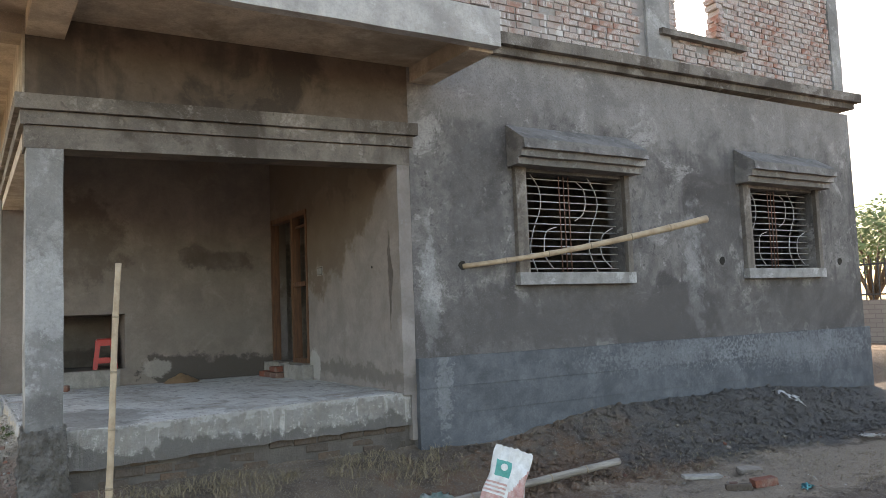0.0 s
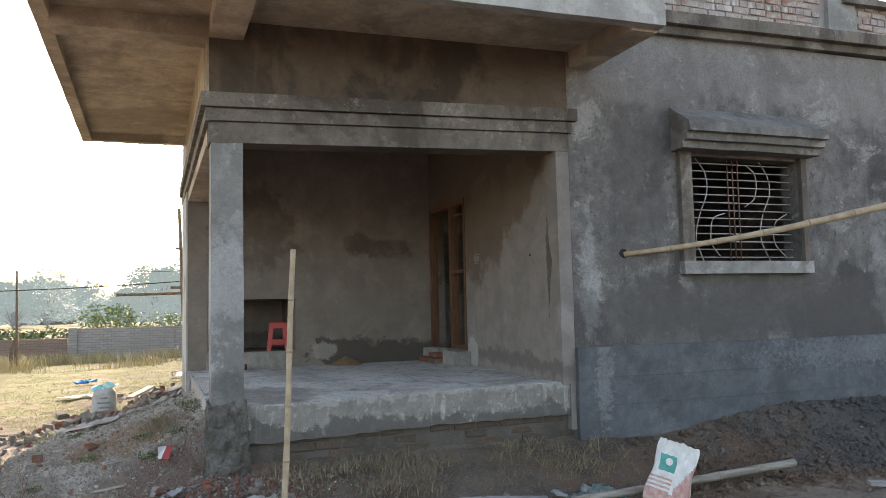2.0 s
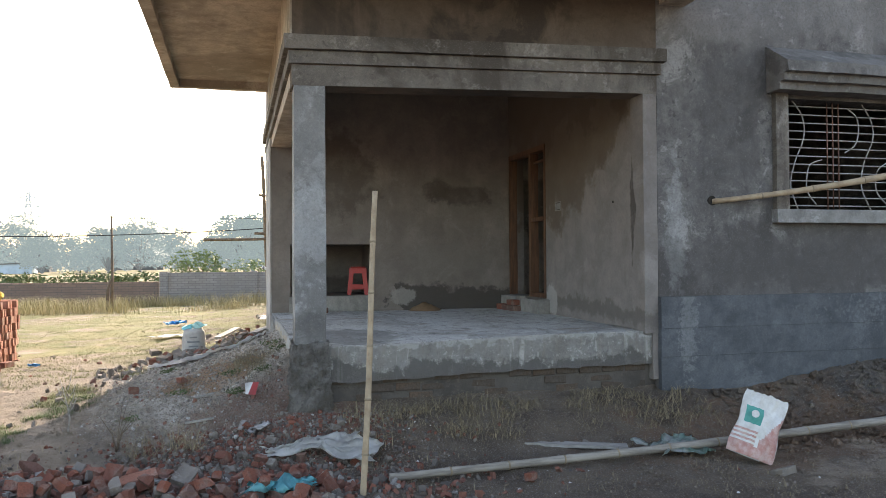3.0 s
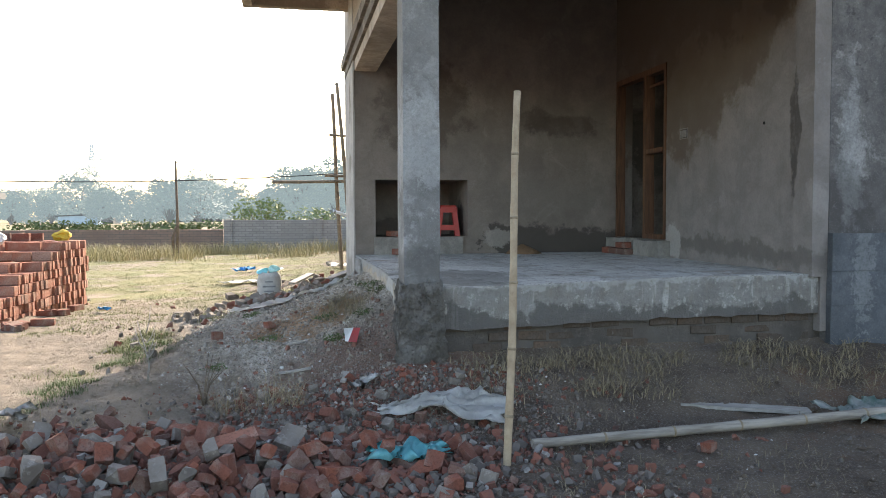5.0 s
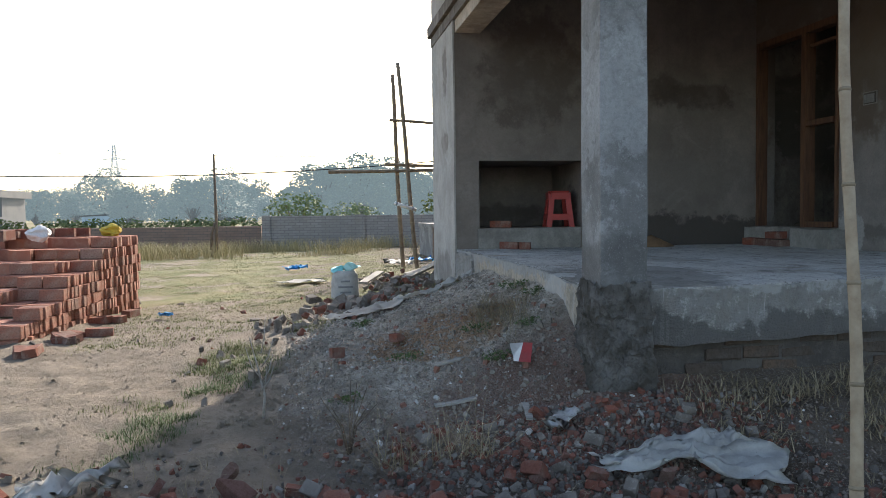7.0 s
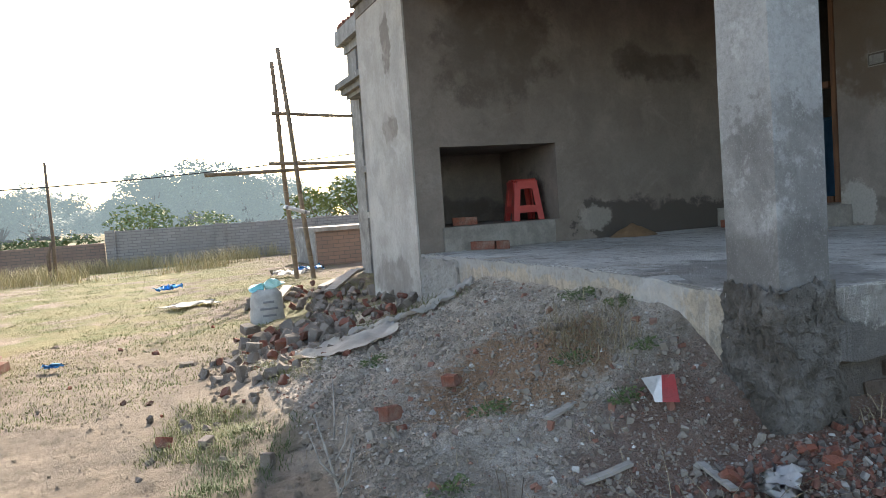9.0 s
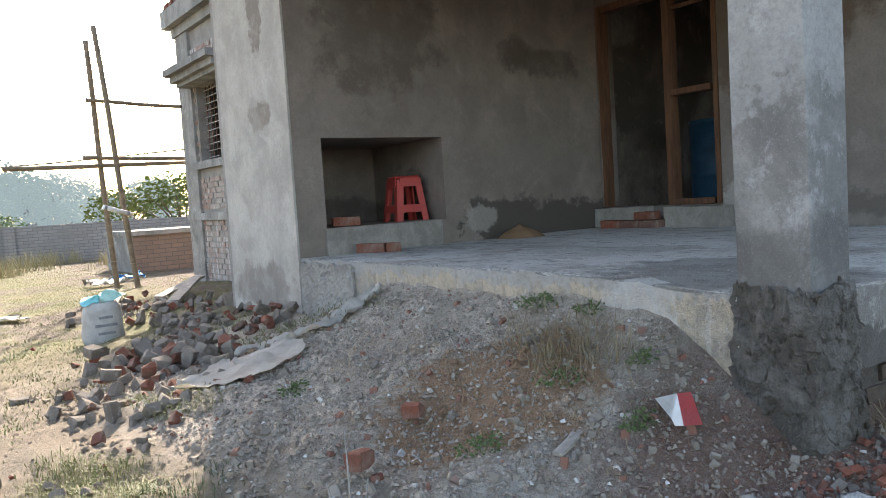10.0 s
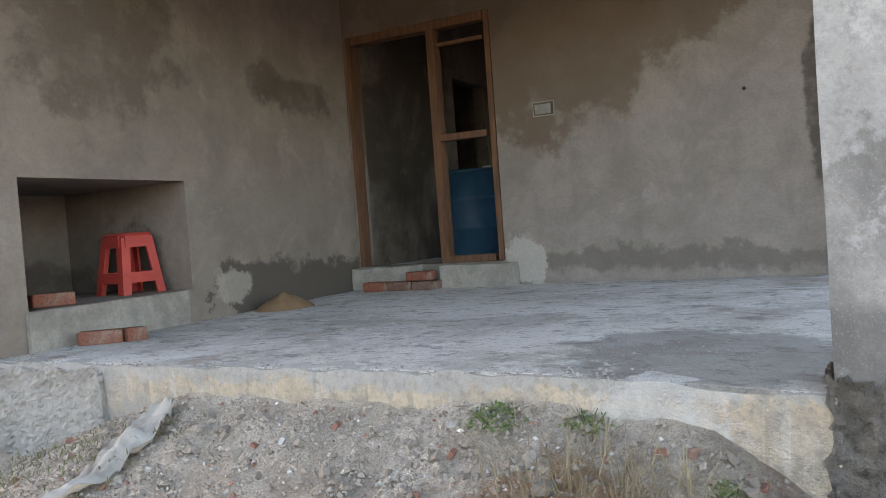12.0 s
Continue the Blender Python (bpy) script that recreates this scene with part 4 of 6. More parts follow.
# ---- the house: openings and fittings ----
def flowing(pts, n=8):
    """A smooth line through points."""
    pts = [Vector(v) for v in pts]
    out = []
    for i in range(len(pts) - 1):
        a, b, c, d = pts[max(i - 1, 0)], pts[i], pts[i + 1], pts[min(i + 2, len(pts) - 1)]
        for k in range(n):
            t = k / n
            out.append(0.5 * (2 * b + (c - a) * t + (2 * a - 5 * b + 4 * c - d) * t * t + (3 * b - a - 3 * c + d) * t ** 3))
    return out + [pts[-1]]


def grilled_window(name, hole, label):
    x0, x1, z0, z1 = hole
    win = tagged(thing(name, label, "window", (x0, 7.05, z0)), kind="structure")
    o = Matrix.Translation((-x0, -7.05, -z0))

    def p(nm, bm, mat, lab=""):
        bm.transform(o)
        return part(nm, bm, mat, win, lab)
    p("surround", worn(boxes((x0 - 0.15, x0, 6.985, 7.049, z0 - 0.02, z1 + 0.05)), 0.004, 3, 0.2), M_BEAM)
    p("surround", worn(boxes((x1, x1 + 0.08, 6.985, 7.049, z0 - 0.02, z1 + 0.05)), 0.004, 3, 0.2), M_BEAM)
    p("window_sill", worn(boxes((x0 - 0.17, x1 + 0.08, 6.95, 7.1, z0 - 0.14, z0 - 0.004)), 0.004, 3, 0.2), M_COLUMN, "pale cement sill")
    y = 7.17
    for i in range(13):
        z = z0 + 0.05 + (z1 - z0 - 0.1) * i / 12
        p("bar", tube(bmesh.new(), [(x0 + 0.004, y, z), (x1 - 0.004, y, z)], 0.0075, 6), M_IRON)
    w, hh = x1 - x0, z1 - z0
    for u in (0.405, 0.452, 0.5):
        p("upright", tube(bmesh.new(), [(x0 + u * w, y - 0.012, z0 + 0.004), (x0 + u * w, y - 0.012, z1 - 0.004)], 0.0075, 6), M_RUST)
    for shape in (((0.0, 0.02), (0.07, 0.13), (0.08, 0.25), (0.02, 0.41)), ((0.12, 0.0), (0.2, 0.14), (0.21, 0.33), (0.13, 0.58), (0.1, 0.78), (0.16, 1.0)), ((0.36, 0.53), (0.26, 0.58), (0.23, 0.72), (0.24, 0.84), (0.31, 0.95)),
                  ((0.58, 0.05), (0.65, 0.12), (0.67, 0.24), (0.64, 0.38), (0.55, 0.46)), ((0.7, 0.0), (0.78, 0.16), (0.79, 0.33), (0.71, 0.56), (0.69, 0.78), (0.77, 1.0)), ((0.95, 0.52), (0.84, 0.6), (0.81, 0.72), (0.83, 0.84), (0.92, 0.95))):
        p("curved_bar", tube(bmesh.new(), flowing([(x0 + u * w, y - 0.014, z1 - v * hh) for u, v in shape]), 0.007, 6), M_IRON)
    # sunshade: sloping top, blunt nose, two steps below
    prof = ((7.045, z1 + 0.52), (6.72, z1 + 0.31), (6.70, z1 + 0.20), (6.76, z1 + 0.195), (6.765, z1 + 0.12), (6.83, z1 + 0.115), (6.835, z1 + 0.04), (7.045, z1 + 0.035))
    bm = bmesh.new()
    n = 14
    rows = [[bm.verts.new((x0 - 0.22 + (x1 - x0 + 0.37) * i / n, q[0], q[1])) for q in prof] for i in range(n + 1)]
    for a, b in zip(rows, rows[1:]):
        for k in range(len(prof)):
            k2 = (k + 1) % len(prof)
            bm.faces.new((a[k], b[k], b[k2], a[k2]))
    bm.faces.new(rows[0][::-1])
    bm.faces.new(rows[-1])
    bmesh.ops.recalc_face_normals(bm, faces=bm.faces[:])
    for v in bm.verts:
        v.co += noise.noise_vector(v.co * 3.1) * 0.008
    p("sunshade", bm, M_SHADE, "rough cement sunshade with a sloping top")
    return win


M_SHADE = plaster("sunshade cement", (0.175, 0.162, 0.15), (0.085, 0.078, 0.072), (0.40, 0.39, 0.375), 0.7, 0.5, 17.0, big=1.6, bump=0.02)
grilled_window("window_1", W1, "barred window with a cement surround and sunshade")
grilled_window("window_2", W2, "barred window with a cement surround and sunshade")

# putlog holes left in the plaster: dark discs on its face, painted as their shade
for hx, hz in ((4.57, 2.06), (8.75, 2.12), (11.45, 2.12)):
    bm = bmesh.new()
    tube(bm, [(hx, 7.052, hz), (hx, 7.043, hz)], [0.055, 0.05], 9)
    for v in bm.verts:
        v.co += noise.noise_vector(v.co * 15) * 0.012
    structure("putlog_hole", bm, M_HOLE_SHADE, "ragged scaffold hole in the plaster", "hole")


def door():
    d = tagged(thing("door_1", "reddish wooden door frame without leaves", "door frame", (3.92, 10.47, 0.97)), kind="structure")
    o = Matrix.Translation((-3.92, -10.47, -0.97))
    for nm, dims in (("jamb", (3.885, 4.0, 11.122, 11.165, 0.975, 3.015)), ("jamb", (3.885, 4.0, 9.775, 9.818, 0.975, 3.015)), ("mullion", (3.885, 4.0, 10.28, 10.35, 0.975, 2.945)),
                     ("head", (3.888, 4.0, 9.83, 11.11, 2.945, 3.015)), ("transom", (3.89, 3.99, 9.85, 10.28, 2.0, 2.055)), ("bottom_rail", (3.89, 3.99, 9.85, 10.28, 0.975, 1.03)),
                     ("upper_rail", (3.93, 3.97, 9.85, 10.28, 2.80, 2.83))):
        bm = worn(boxes(dims), 0.004, 2.2, 0.15)
        bm.transform(o)
        part(nm, bm, M_DOORWOOD, d)


door()
structure("door_step", worn(boxes((3.76, 3.9, 10.55, 11.19, SLAB, 0.965), (3.74, 3.9, 9.66, 10.3, SLAB, 0.955)), 0.016, 6, 0.06), M_NICHE, "broken cement sill blocks under the door", "step")
brng = random.Random(5)
wb = [whole_brick("brick", 0.23, 0.11, 0.075, M_REDBRICK, brng) for _ in range(4)]


def loose_brick(label, x, y, z, rx=0, ry=0, rz=0, mesh=None, group=""):
    ob = new("brick", mesh or wb[brng.randrange(4)])
    ob.matrix_world = pose(x, y, z, rx, ry, rz)
    return tagged(ob, label, "brick", group)


for i, (y, z) in enumerate(((10.4, 0.81), (10.64, 0.81), (10.88, 0.81), (10.45, 0.889))):
    loose_brick("red brick laid as a step before the door", 3.68, y, z, 0, 0, 90 + (i * 7) % 5, group="bricks of the door step")
loose_brick("red brick lying on the porch floor", 0.98, 11.02, SLAB + 0.04, 0, 0, -48)
loose_brick("chipped red brick bat on the porch floor", 1.1, 10.9, SLAB + 0.038, 0, 0, -20).scale = (0.5, 1.0, 1.0)
loose_brick("red brick lying inside the niche", 0.96, 11.39, 1.03, 0, 0, -20)

bm = bmesh.new()
for i in range(13):
    for j in range(13):
        u, v = i / 6 - 1, j / 6 - 1
        r = math.hypot(u, v)
        bm.verts.new((2.55 + u * 0.24, 10.98 + v * 0.2, SLAB - 0.004 + 0.13 * max(0, 1 - r) ** 0.8 * (1 + 0.4 * noise.noise(Vector((u * 3, v * 3, 1))))))
bm.verts.ensure_lookup_table()
for i in range(12):
    for j in range(12):
        bm.faces.new([bm.verts[k] for k in (i * 13 + j, i * 13 + 13 + j, i * 13 + 14 + j, i * 13 + j + 1)])
tagged(part("sand_heap", bm, M_SAND, None, "", True), "small heap of brown sand on the floor", "sand heap")

sw = tagged(thing("switch_box", "empty metal switch box set in the plaster", "switch box", (3.9, 9.355, 2.155)), kind="")
part("back", boxes((-0.003, -0.001, -0.085, 0.085, -0.055, 0.055)), M_FOUND, sw)
for dims in ((-0.008, -0.002, -0.09, 0.09, 0.05, 0.058), (-0.008, -0.002, -0.09, 0.09, -0.058, -0.05), (-0.008, -0.002, -0.09, -0.082, -0.05, 0.05), (-0.008, -0.002, 0.082, 0.09, -0.05, 0.05)):
    part("rim", boxes(dims), M_NICHE, sw)
part("module", boxes((-0.012, -0.003, -0.06, 0.07, -0.04, 0.035)), M_COLUMN, sw)
for y, z in ((7.87, 2.1),):
    # Dark disc on the wall face, the hole's shade as colour.
    bm = tube(bmesh.new(), [(3.903, y, z), (3.893, y, z)], [0.015, 0.013], 7)
    structure("conduit_hole", bm, M_HOLE_SHADE, "small dark hole in the plaster", "hole")


def stool():
    ob = thing("stool", "red plastic stool standing in the wall niche", "stool", (1.675, 11.56, 0.99), rz=-8)
    H, top, foot = 0.405, 0.115, 0.158
    bm = bmesh.new()
    box(bm, -top, top, -top, top, H - 0.03, H)
    bmesh.ops.bevel(bm, geom=[e for e in bm.edges], offset=0.012, segments=2, affect='EDGES')
    part("seat", bm, M_STOOL, ob, "", True)
    for sx in (-1, 1):
        for sy in (-1, 1):
            bm = bmesh.new()
            q = [[bm.verts.new((sx * (r - a), sy * (r - b), z)) for a, b in ((0, 0), (w, 0), (w, 0.016), (0.016, 0.016), (0.016, w), (0, w))] for r, z, w in ((foot, 0, 0.06), (top, H - 0.03, 0.062))]
            for k in range(6):
                bm.faces.new((q[0][k], q[0][(k + 1) % 6], q[1][(k + 1) % 6], q[1][k]))
            bm.faces.new(q[0])
            bm.faces.new(q[1])
            bmesh.ops.recalc_face_normals(bm, faces=bm.faces[:])
            part("leg", bm, M_STOOL, ob)
    r = foot + (top - foot) * 0.3
    for k in range(4):
        bm = boxes((-r + 0.03, r - 0.03, -r, -r + 0.012, H * 0.19, H * 0.36))
        bm.transform(pose(0, 0, 0, 0, 0, 90 * k))
        part("stretcher", bm, M_STOOL, ob)
    for k in range(4):
        bm = boxes((-top + 0.02, top - 0.02, -top - 0.012, -top, H - 0.095, H - 0.02))
        bm.transform(pose(0, 0, 0, 0, 0, 90 * k))
        part("apron", bm, M_STOOL, ob)


stool()

drum = thing("drum", "scuffed dark blue barrel inside the doorway", "drum", (4.95, 10.5, 0.95))
part("barrel", tube(bmesh.new(), [(0, 0, 0), (0, 0, 0.03), (0, 0, 0.28), (0, 0, 0.3), (0, 0, 0.32), (0, 0, 0.56), (0, 0, 0.58), (0, 0, 0.6), (0, 0, 0.84)], [0.28, 0.3, 0.3, 0.315, 0.3, 0.3, 0.315, 0.3, 0.3], 28), M_DRUM, drum)
part("rim", tube(bmesh.new(), [(0, 0, 0.83), (0, 0, 0.86)], 0.308, 28), M_DRUM, drum)
part("bung", tube(bmesh.new(), [(0.15, -0.1, 0.86), (0.15, -0.1, 0.9)], 0.045, 12), M_CARD, drum, "pale screw cap")

# ---- poles ----
bamboo("bamboo_pole", "upright bamboo pole stuck in the earth", (0.775, 5.42, -0.2), (0.925, 5.73, 1.98), 0.023, 0.0195, spacing=0.33, seed=2)
bamboo("bamboo_pole", "long bamboo pole jutting from a hole in the wall", (4.57, 7.06, 2.05), (7.46, 6.2, 2.55), 0.026, 0.042, spacing=0.5, sag=0.05, hollow=True, seed=3)
bamboo("bamboo_pole", "thick grey bamboo pole lying on the ground", (1.02, 5.73, -0.08), (5.62, 5.95, 0.02), 0.028, 0.037, M_BAMBOO_OLD, spacing=0.42, sag=0.015, seed=4)

bm = worn(boxes((-0.42, 0.42, -0.055, 0.055, -0.012, 0.012)), 0.004, 4, 0.1)
bm.transform(pose(2.68, 6.2, height(2.68, 6.2) + 0.025, 2, 1, -22))
tagged(part("plank", bm, M_PLANK), "weathered grey plank lying on the earth", "plank")


def cement_bag():
    """An empty printed bag propped against the lying pole."""
    ob = thing("cement_bag", "white cement bag with teal and red print, leaning", "bag", (3.85, 5.62, -0.06))
    ob.matrix_world = pose(3.86, 5.55, -0.09, -14, 20, -28) @ Matrix.Scale(0.85, 4)
    bm = bmesh.new()
    nx, nz = 26, 30
    for side in (-1, 1):
        for i in range(nx + 1):
            for j in range(nz + 1):
                u, v = i / nx * 2 - 1, j / nz
                w = 0.21 * (1 - 0.10 * v + 0.05 * math.sin(v * 9))
                th = 0.085 * (1 - u * u) ** 0.5 * (0.35 + 0.65 * math.sin(min(1, v * 1.15 + 0.12) * math.pi) ** 0.6) if abs(u) < 1 else 0
                q = Vector((u * 3, v * 4, side * 2.0))
                x, y, z = u * w, side * th, v * 0.60
                y += 0.03 * noise.noise(q * 1.3) + 0.012 * noise.noise(q * 3.5)
                x += 0.02 * noise.noise(q + Vector((5, 0, 0))) * v
                z += 0.03 * noise.noise(Vector((u * 4, 0, 3))) * v
                bm.verts.new((x, y, z))
    bm.verts.ensure_lookup_table()
    k = (nx + 1) * (nz + 1)
    for s in (0, 1):
        for i in range(nx):
            for j in range(nz):
                a = s * k + i * (nz + 1) + j
                f = bm.faces.new((a2 := bm.verts[a], bm.verts[a + nz + 1], bm.verts[a + nz + 2], bm.verts[a + 1]) if s == 0 else (bm.verts[a], bm.verts[a + 1], bm.verts[a + nz + 2], bm.verts[a + nz + 1]))
                f.smooth = True
                u, v = (i + 0.5) / nx * 2 - 1, (j + 0.5) / nz
                if s == 0:
                    f.material_index = 1 if 0.5 < v < 0.78 and -0.8 < u < 0.0 else (2 if v < 0.16 or (u > 0.15 and v < 0.2 + 0.55 * u) or (j % 2 and 0.15 < v < 0.45 and u < 0) else 0)
    bmesh.ops.remove_doubles(bm, verts=bm.verts[:], dist=0.0008)
    part("bag_body", bm, [M_WHITE, M_TEAL, M_PINK], ob)
    part("emblem", tube(bmesh.new(), [(-0.075, -0.098, 0.39), (-0.075, -0.103, 0.39)], 0.035, 14), M_WHITE, ob)


cement_bag()
sheet("sack_sheet", "crumpled printed plastic sack lying flat", "sack", 0.5, 0.34, (3.45, 5.95), 10, simple_mat("white sack with green print", (0.56, 0.56, 0.53), (0.16, 0.27, 0.22), 0.7, 6), 0.05, 3)
sheet("plastic_sack", "dirty white woven sack lying on rubble", "sack", 0.8, 0.42, (0.55, 6.33), -4, M_CLOTH, 0.06, 4, 44, 0.05, 0.8)
sheet("plastic_bag", "torn cyan plastic bag on the rubble", "bag", 0.42, 0.16, (0.25, 5.5), 5, M_CYAN, 0.08, 5, 18, 0.05)


def strip(name, label, pts, widths, mat, seed, fold=0.035, n=40, m=14):
    """A crumpled length of sheet laid along a line over the ground."""
    line = flowing([(x, y, 0) for x, y in pts], 12)
    bm, rows = bmesh.new(), []
    for i in range(n + 1):
        f = i / n
        g = f * (len(line) - 1)
        j = min(int(g), len(line) - 2)
        c = line[j].lerp(line[j + 1], g - j)
        d = (line[j + 1] - line[j]).normalized()
        w = np.interp(f * (len(widths) - 1), range(len(widths)), widths) * (1 + 0.15 * noise.noise(Vector((f * 6, seed, 0))))
        row = []
        for q in range(m + 1):
            u = q / m - 0.5
            x, y = c.x - d.y * u * w, c.y + d.x * u * w
            r = Vector((f * 7, u * w * 16, seed))
            z = height(x, y) + 0.028 + fold * (abs(noise.noise(r)) * 1.2 + 0.5 * abs(noise.noise(r * 2.3)) + 0.25 * math.cos(u * 9 + 3 * noise.noise(Vector((f * 3, 0, seed)))))
            row.append(bm.verts.new((x + 0.02 * noise.noise(r + Vector((3, 0, 0))), y + 0.02 * noise.noise(r + Vector((0, 3, 0))), z)))
        rows.append(row)
    for a, b in zip(rows, rows[1:]):
        for q in range(m):
            bm.faces.new((a[q], a[q + 1], b[q + 1], b[q])).smooth = True
    bmesh.ops.solidify(bm, geom=bm.faces[:], thickness=0.004)
    return part(name, bm, mat)


tarp = strip("tarpaulin", "", [(0.33, 9.84), (0.12, 9.80), (-0.12, 9.78), (-0.4, 9.82)], [0.06, 0.2, 0.13, 0.1], M_TARP, 7, 0.05)
tagged(tarp, "twisted grey tarpaulin strip on the spoil heap", "tarpaulin")
for nm, pts, widths, seed, fold in (("spread_end", [(-0.38, 9.82), (-0.52, 9.68), (-0.72, 9.61), (-0.93, 9.69), (-1.02, 9.76)], [0.14, 0.46, 0.58, 0.4, 0.1], 6, 0.03),
                                    ("rolled_end", [(-0.36, 9.84), (-0.42, 10.0), (-0.56, 10.12)], [0.1, 0.07, 0.1], 8, 0.05)):
    strip(nm, "", pts, widths, M_TARP, seed, fold).parent = tarp
sheet("cloth_sheet", "pale sacking lying on the grass", "sack", 0.75, 0.5, (-1.28, 16.2), 10, M_CLOTH, 0.04, 8, 14)
sheet("plastic_bag", "blue plastic bag lying on the grass", "bag", 0.4, 0.28, (-1.45, 19.5), 10, M_BLUE, 0.12, 9, 12)
sheet("plastic_bag", "small blue plastic scrap on the sandy track", "bag", 0.14, 0.1, (-2.62, 11.5), 10, M_BLUE, 0.05, 10, 8)
sheet("plastic_sheet", "white plastic litter by the scaffold", "litter", 0.6, 0.4, (0.75, 19.4), 10, M_CARD, 0.14, 11, 12)
sheet("plastic_bag", "blue plastic litter by the scaffold", "litter", 0.5, 0.3, (1.3, 20.3), 10, M_BLUE, 0.12, 12, 12)
sheet("plastic_scrap", "clear plastic scrap on the rubble", "litter", 0.35, 0.2, (-2.1, 6.3), 10, M_CLOTH, 0.09, 13, 12, 0.05)

card = thing("card", "torn red and white printed card on the earth", "card", (0.09, 7.36, height(0.09, 7.36) + 0.045))
card.matrix_world = pose(0.075, 7.36, height(0.09, 7.36) + 0.055, 52, 0, -32)
bm = bmesh.new()
f = [bm.verts.new(q) for q in ((-0.0775, 0.0527, 0.0), (-0.0372, -0.031, 0.0025), (-0.031, -0.0589, 0.0), (0.0, -0.062, 0.0037), (0.0074, 0.062, 0.0062))]
bm.faces.new(f)
bmesh.ops.solidify(bm, geom=bm.faces[:], thickness=0.003)
part("white_half", bm, M_CARD, card)
bm = bmesh.new()
f = [bm.verts.new(q) for q in ((0.0074, 0.062, 0.0062), (0.0, -0.062, 0.0037), (0.0713, -0.062, 0.0), (0.062, 0.0651, 0.0025))]
bm.faces.new(f)
bmesh.ops.solidify(bm, geom=bm.faces[:], thickness=0.003)
part("red_half", bm, M_REDPRINT, card, "red half")


def filled_sack():
    z0 = height(-0.69, 13.0)
    ob = thing("sack", "full grey cement sack with cyan plastic on top", "sack", (-0.69, 13.0, z0 - 0.03))
    bm = bmesh.new()
    n, m = 26, 16
    rings = []
    for j in range(m + 1):
        v = j / m
        r = 0.185 * (1 - 0.14 * v) * (0.9 + 0.1 * smooth01(0, 0.15, v)) * (1 - 0.2 * smooth01(0.86, 1, v))
        rings.append([bm.verts.new((math.cos(a) * r * (1 + 0.07 * noise.noise(Vector((math.cos(a) * 2, math.sin(a) * 2, v * 4)))), math.sin(a) * r * 0.8, v * 0.38 + 0.02 * noise.noise(Vector((a, v * 3, 2))))) for a in [2 * math.pi * k / n for k in range(n)]])
    for a, b in zip(rings, rings[1:]):
        for k in range(n):
            bm.faces.new((a[k], a[(k + 1) % n], b[(k + 1) % n], b[k])).smooth = True
    bm.faces.new(rings[-1])
    part("sack_body", bm, M_SACK, ob)
    for i, w in enumerate((0.20, 0.26, 0.16)):
        part("print_bar", boxes((-w / 2 * 0.7, w / 2 * 0.7, -0.146, -0.125, 0.1 + 0.07 * i, 0.122 + 0.07 * i)), M_INK, ob)
    for k, (dx, dz) in enumerate(((-0.09, 0.0), (0.08, 0.03))):
        b2 = bmesh.new()
        bmesh.ops.create_icosphere(b2, subdivisions=3, radius=0.085)
        for v in b2.verts:
            v.co = Vector((v.co.x * 1.1 + dx, v.co.y, v.co.z * 0.55 + 0.39 + dz)) + noise.noise_vector(v.co * 9 + Vector((k, 0, 0))) * 0.06
        part("plastic_wrap", b2, M_CYAN if k == 0 else M_TEALWRAP, ob, "crumpled cyan plastic")


M_TEALWRAP = simple_mat("pale green plastic", (0.30, 0.62, 0.60), (0.50, 0.72, 0.70), 0.4, 9)
filled_sack()

# ---- scaffold behind the porch ----
bamboo("bamboo_pole", "upright bamboo scaffold pole", (0.70, 18.5, -0.05), (0.52, 18.33, 3.87), 0.045, 0.035, M_BAMBOO_SHADED, 0, 0.5, seed=11)
bamboo("bamboo_pole", "upright bamboo scaffold pole", (0.95, 18.2, -0.05), (0.61, 18.13, 4.06), 0.045, 0.035, M_BAMBOO_SHADED, 0, 0.5, seed=12)
bamboo("bamboo_pole", "bamboo pole tied across the scaffold", (0.45, 18.3, 2.98), (1.9, 18.28, 2.9), 0.028, 0.026, M_BAMBOO_SHADED, 0, 0.5, seed=13)
bamboo("bamboo_pole", "bamboo pole tied across the scaffold", (0.35, 18.38, 2.12), (1.95, 18.4, 2.08), 0.03, 0.03, M_BAMBOO_SHADED, 0, 0.5, seed=14)
bamboo("bamboo_pole", "bamboo pole tied across the scaffold", (-0.75, 18.24, 1.97), (1.95, 18.5, 2.02), 0.035, 0.03, M_BAMBOO_SHADED, 0, 0.5, seed=15)
pipe = thing("pipe", "white wrapped pipe tied to the scaffold poles", "pipe", (0.62, 18.05, 1.3))
part("tube", tube(bmesh.new(), [(-0.12, 0, 0.06), (0.3, 0, -0.08)], 0.035, 10), M_CARD, pipe)
for q in (0.05, 0.8):
    part("band", tube(bmesh.new(), [(-0.12 + 0.42 * q, 0, 0.06 - 0.14 * q), (-0.12 + 0.42 * (q + 0.08), 0, 0.06 - 0.14 * (q + 0.08))], 0.039, 10), M_INK, pipe, "dark tape")

# ---- yard ----
def wall_run(name, label, a, b, h, mat, t=0.23, posts=0.0, base=-0.4):
    a, b = Vector((*a, 0)), Vector((*b, 0))
    L = (b - a).length
    w = tagged(thing(name, label, "wall", tuple(a)), kind="structure")
    w.matrix_world = pose(a.x, a.y, 0, 0, 0, math.degrees(math.atan2((b - a).y, (b - a).x)))
    part("wall_body", worn(boxes((0, L, 0, t, base, h)), 0.015, 1.2, 0.8), mat, w)
    if posts:
        k = 0.15
        while k < L:
            part("post", boxes((k - 0.14, k + 0.14, -0.07, t + 0.03, base, h + 0.03)), mat, w)
            k += posts
    return w


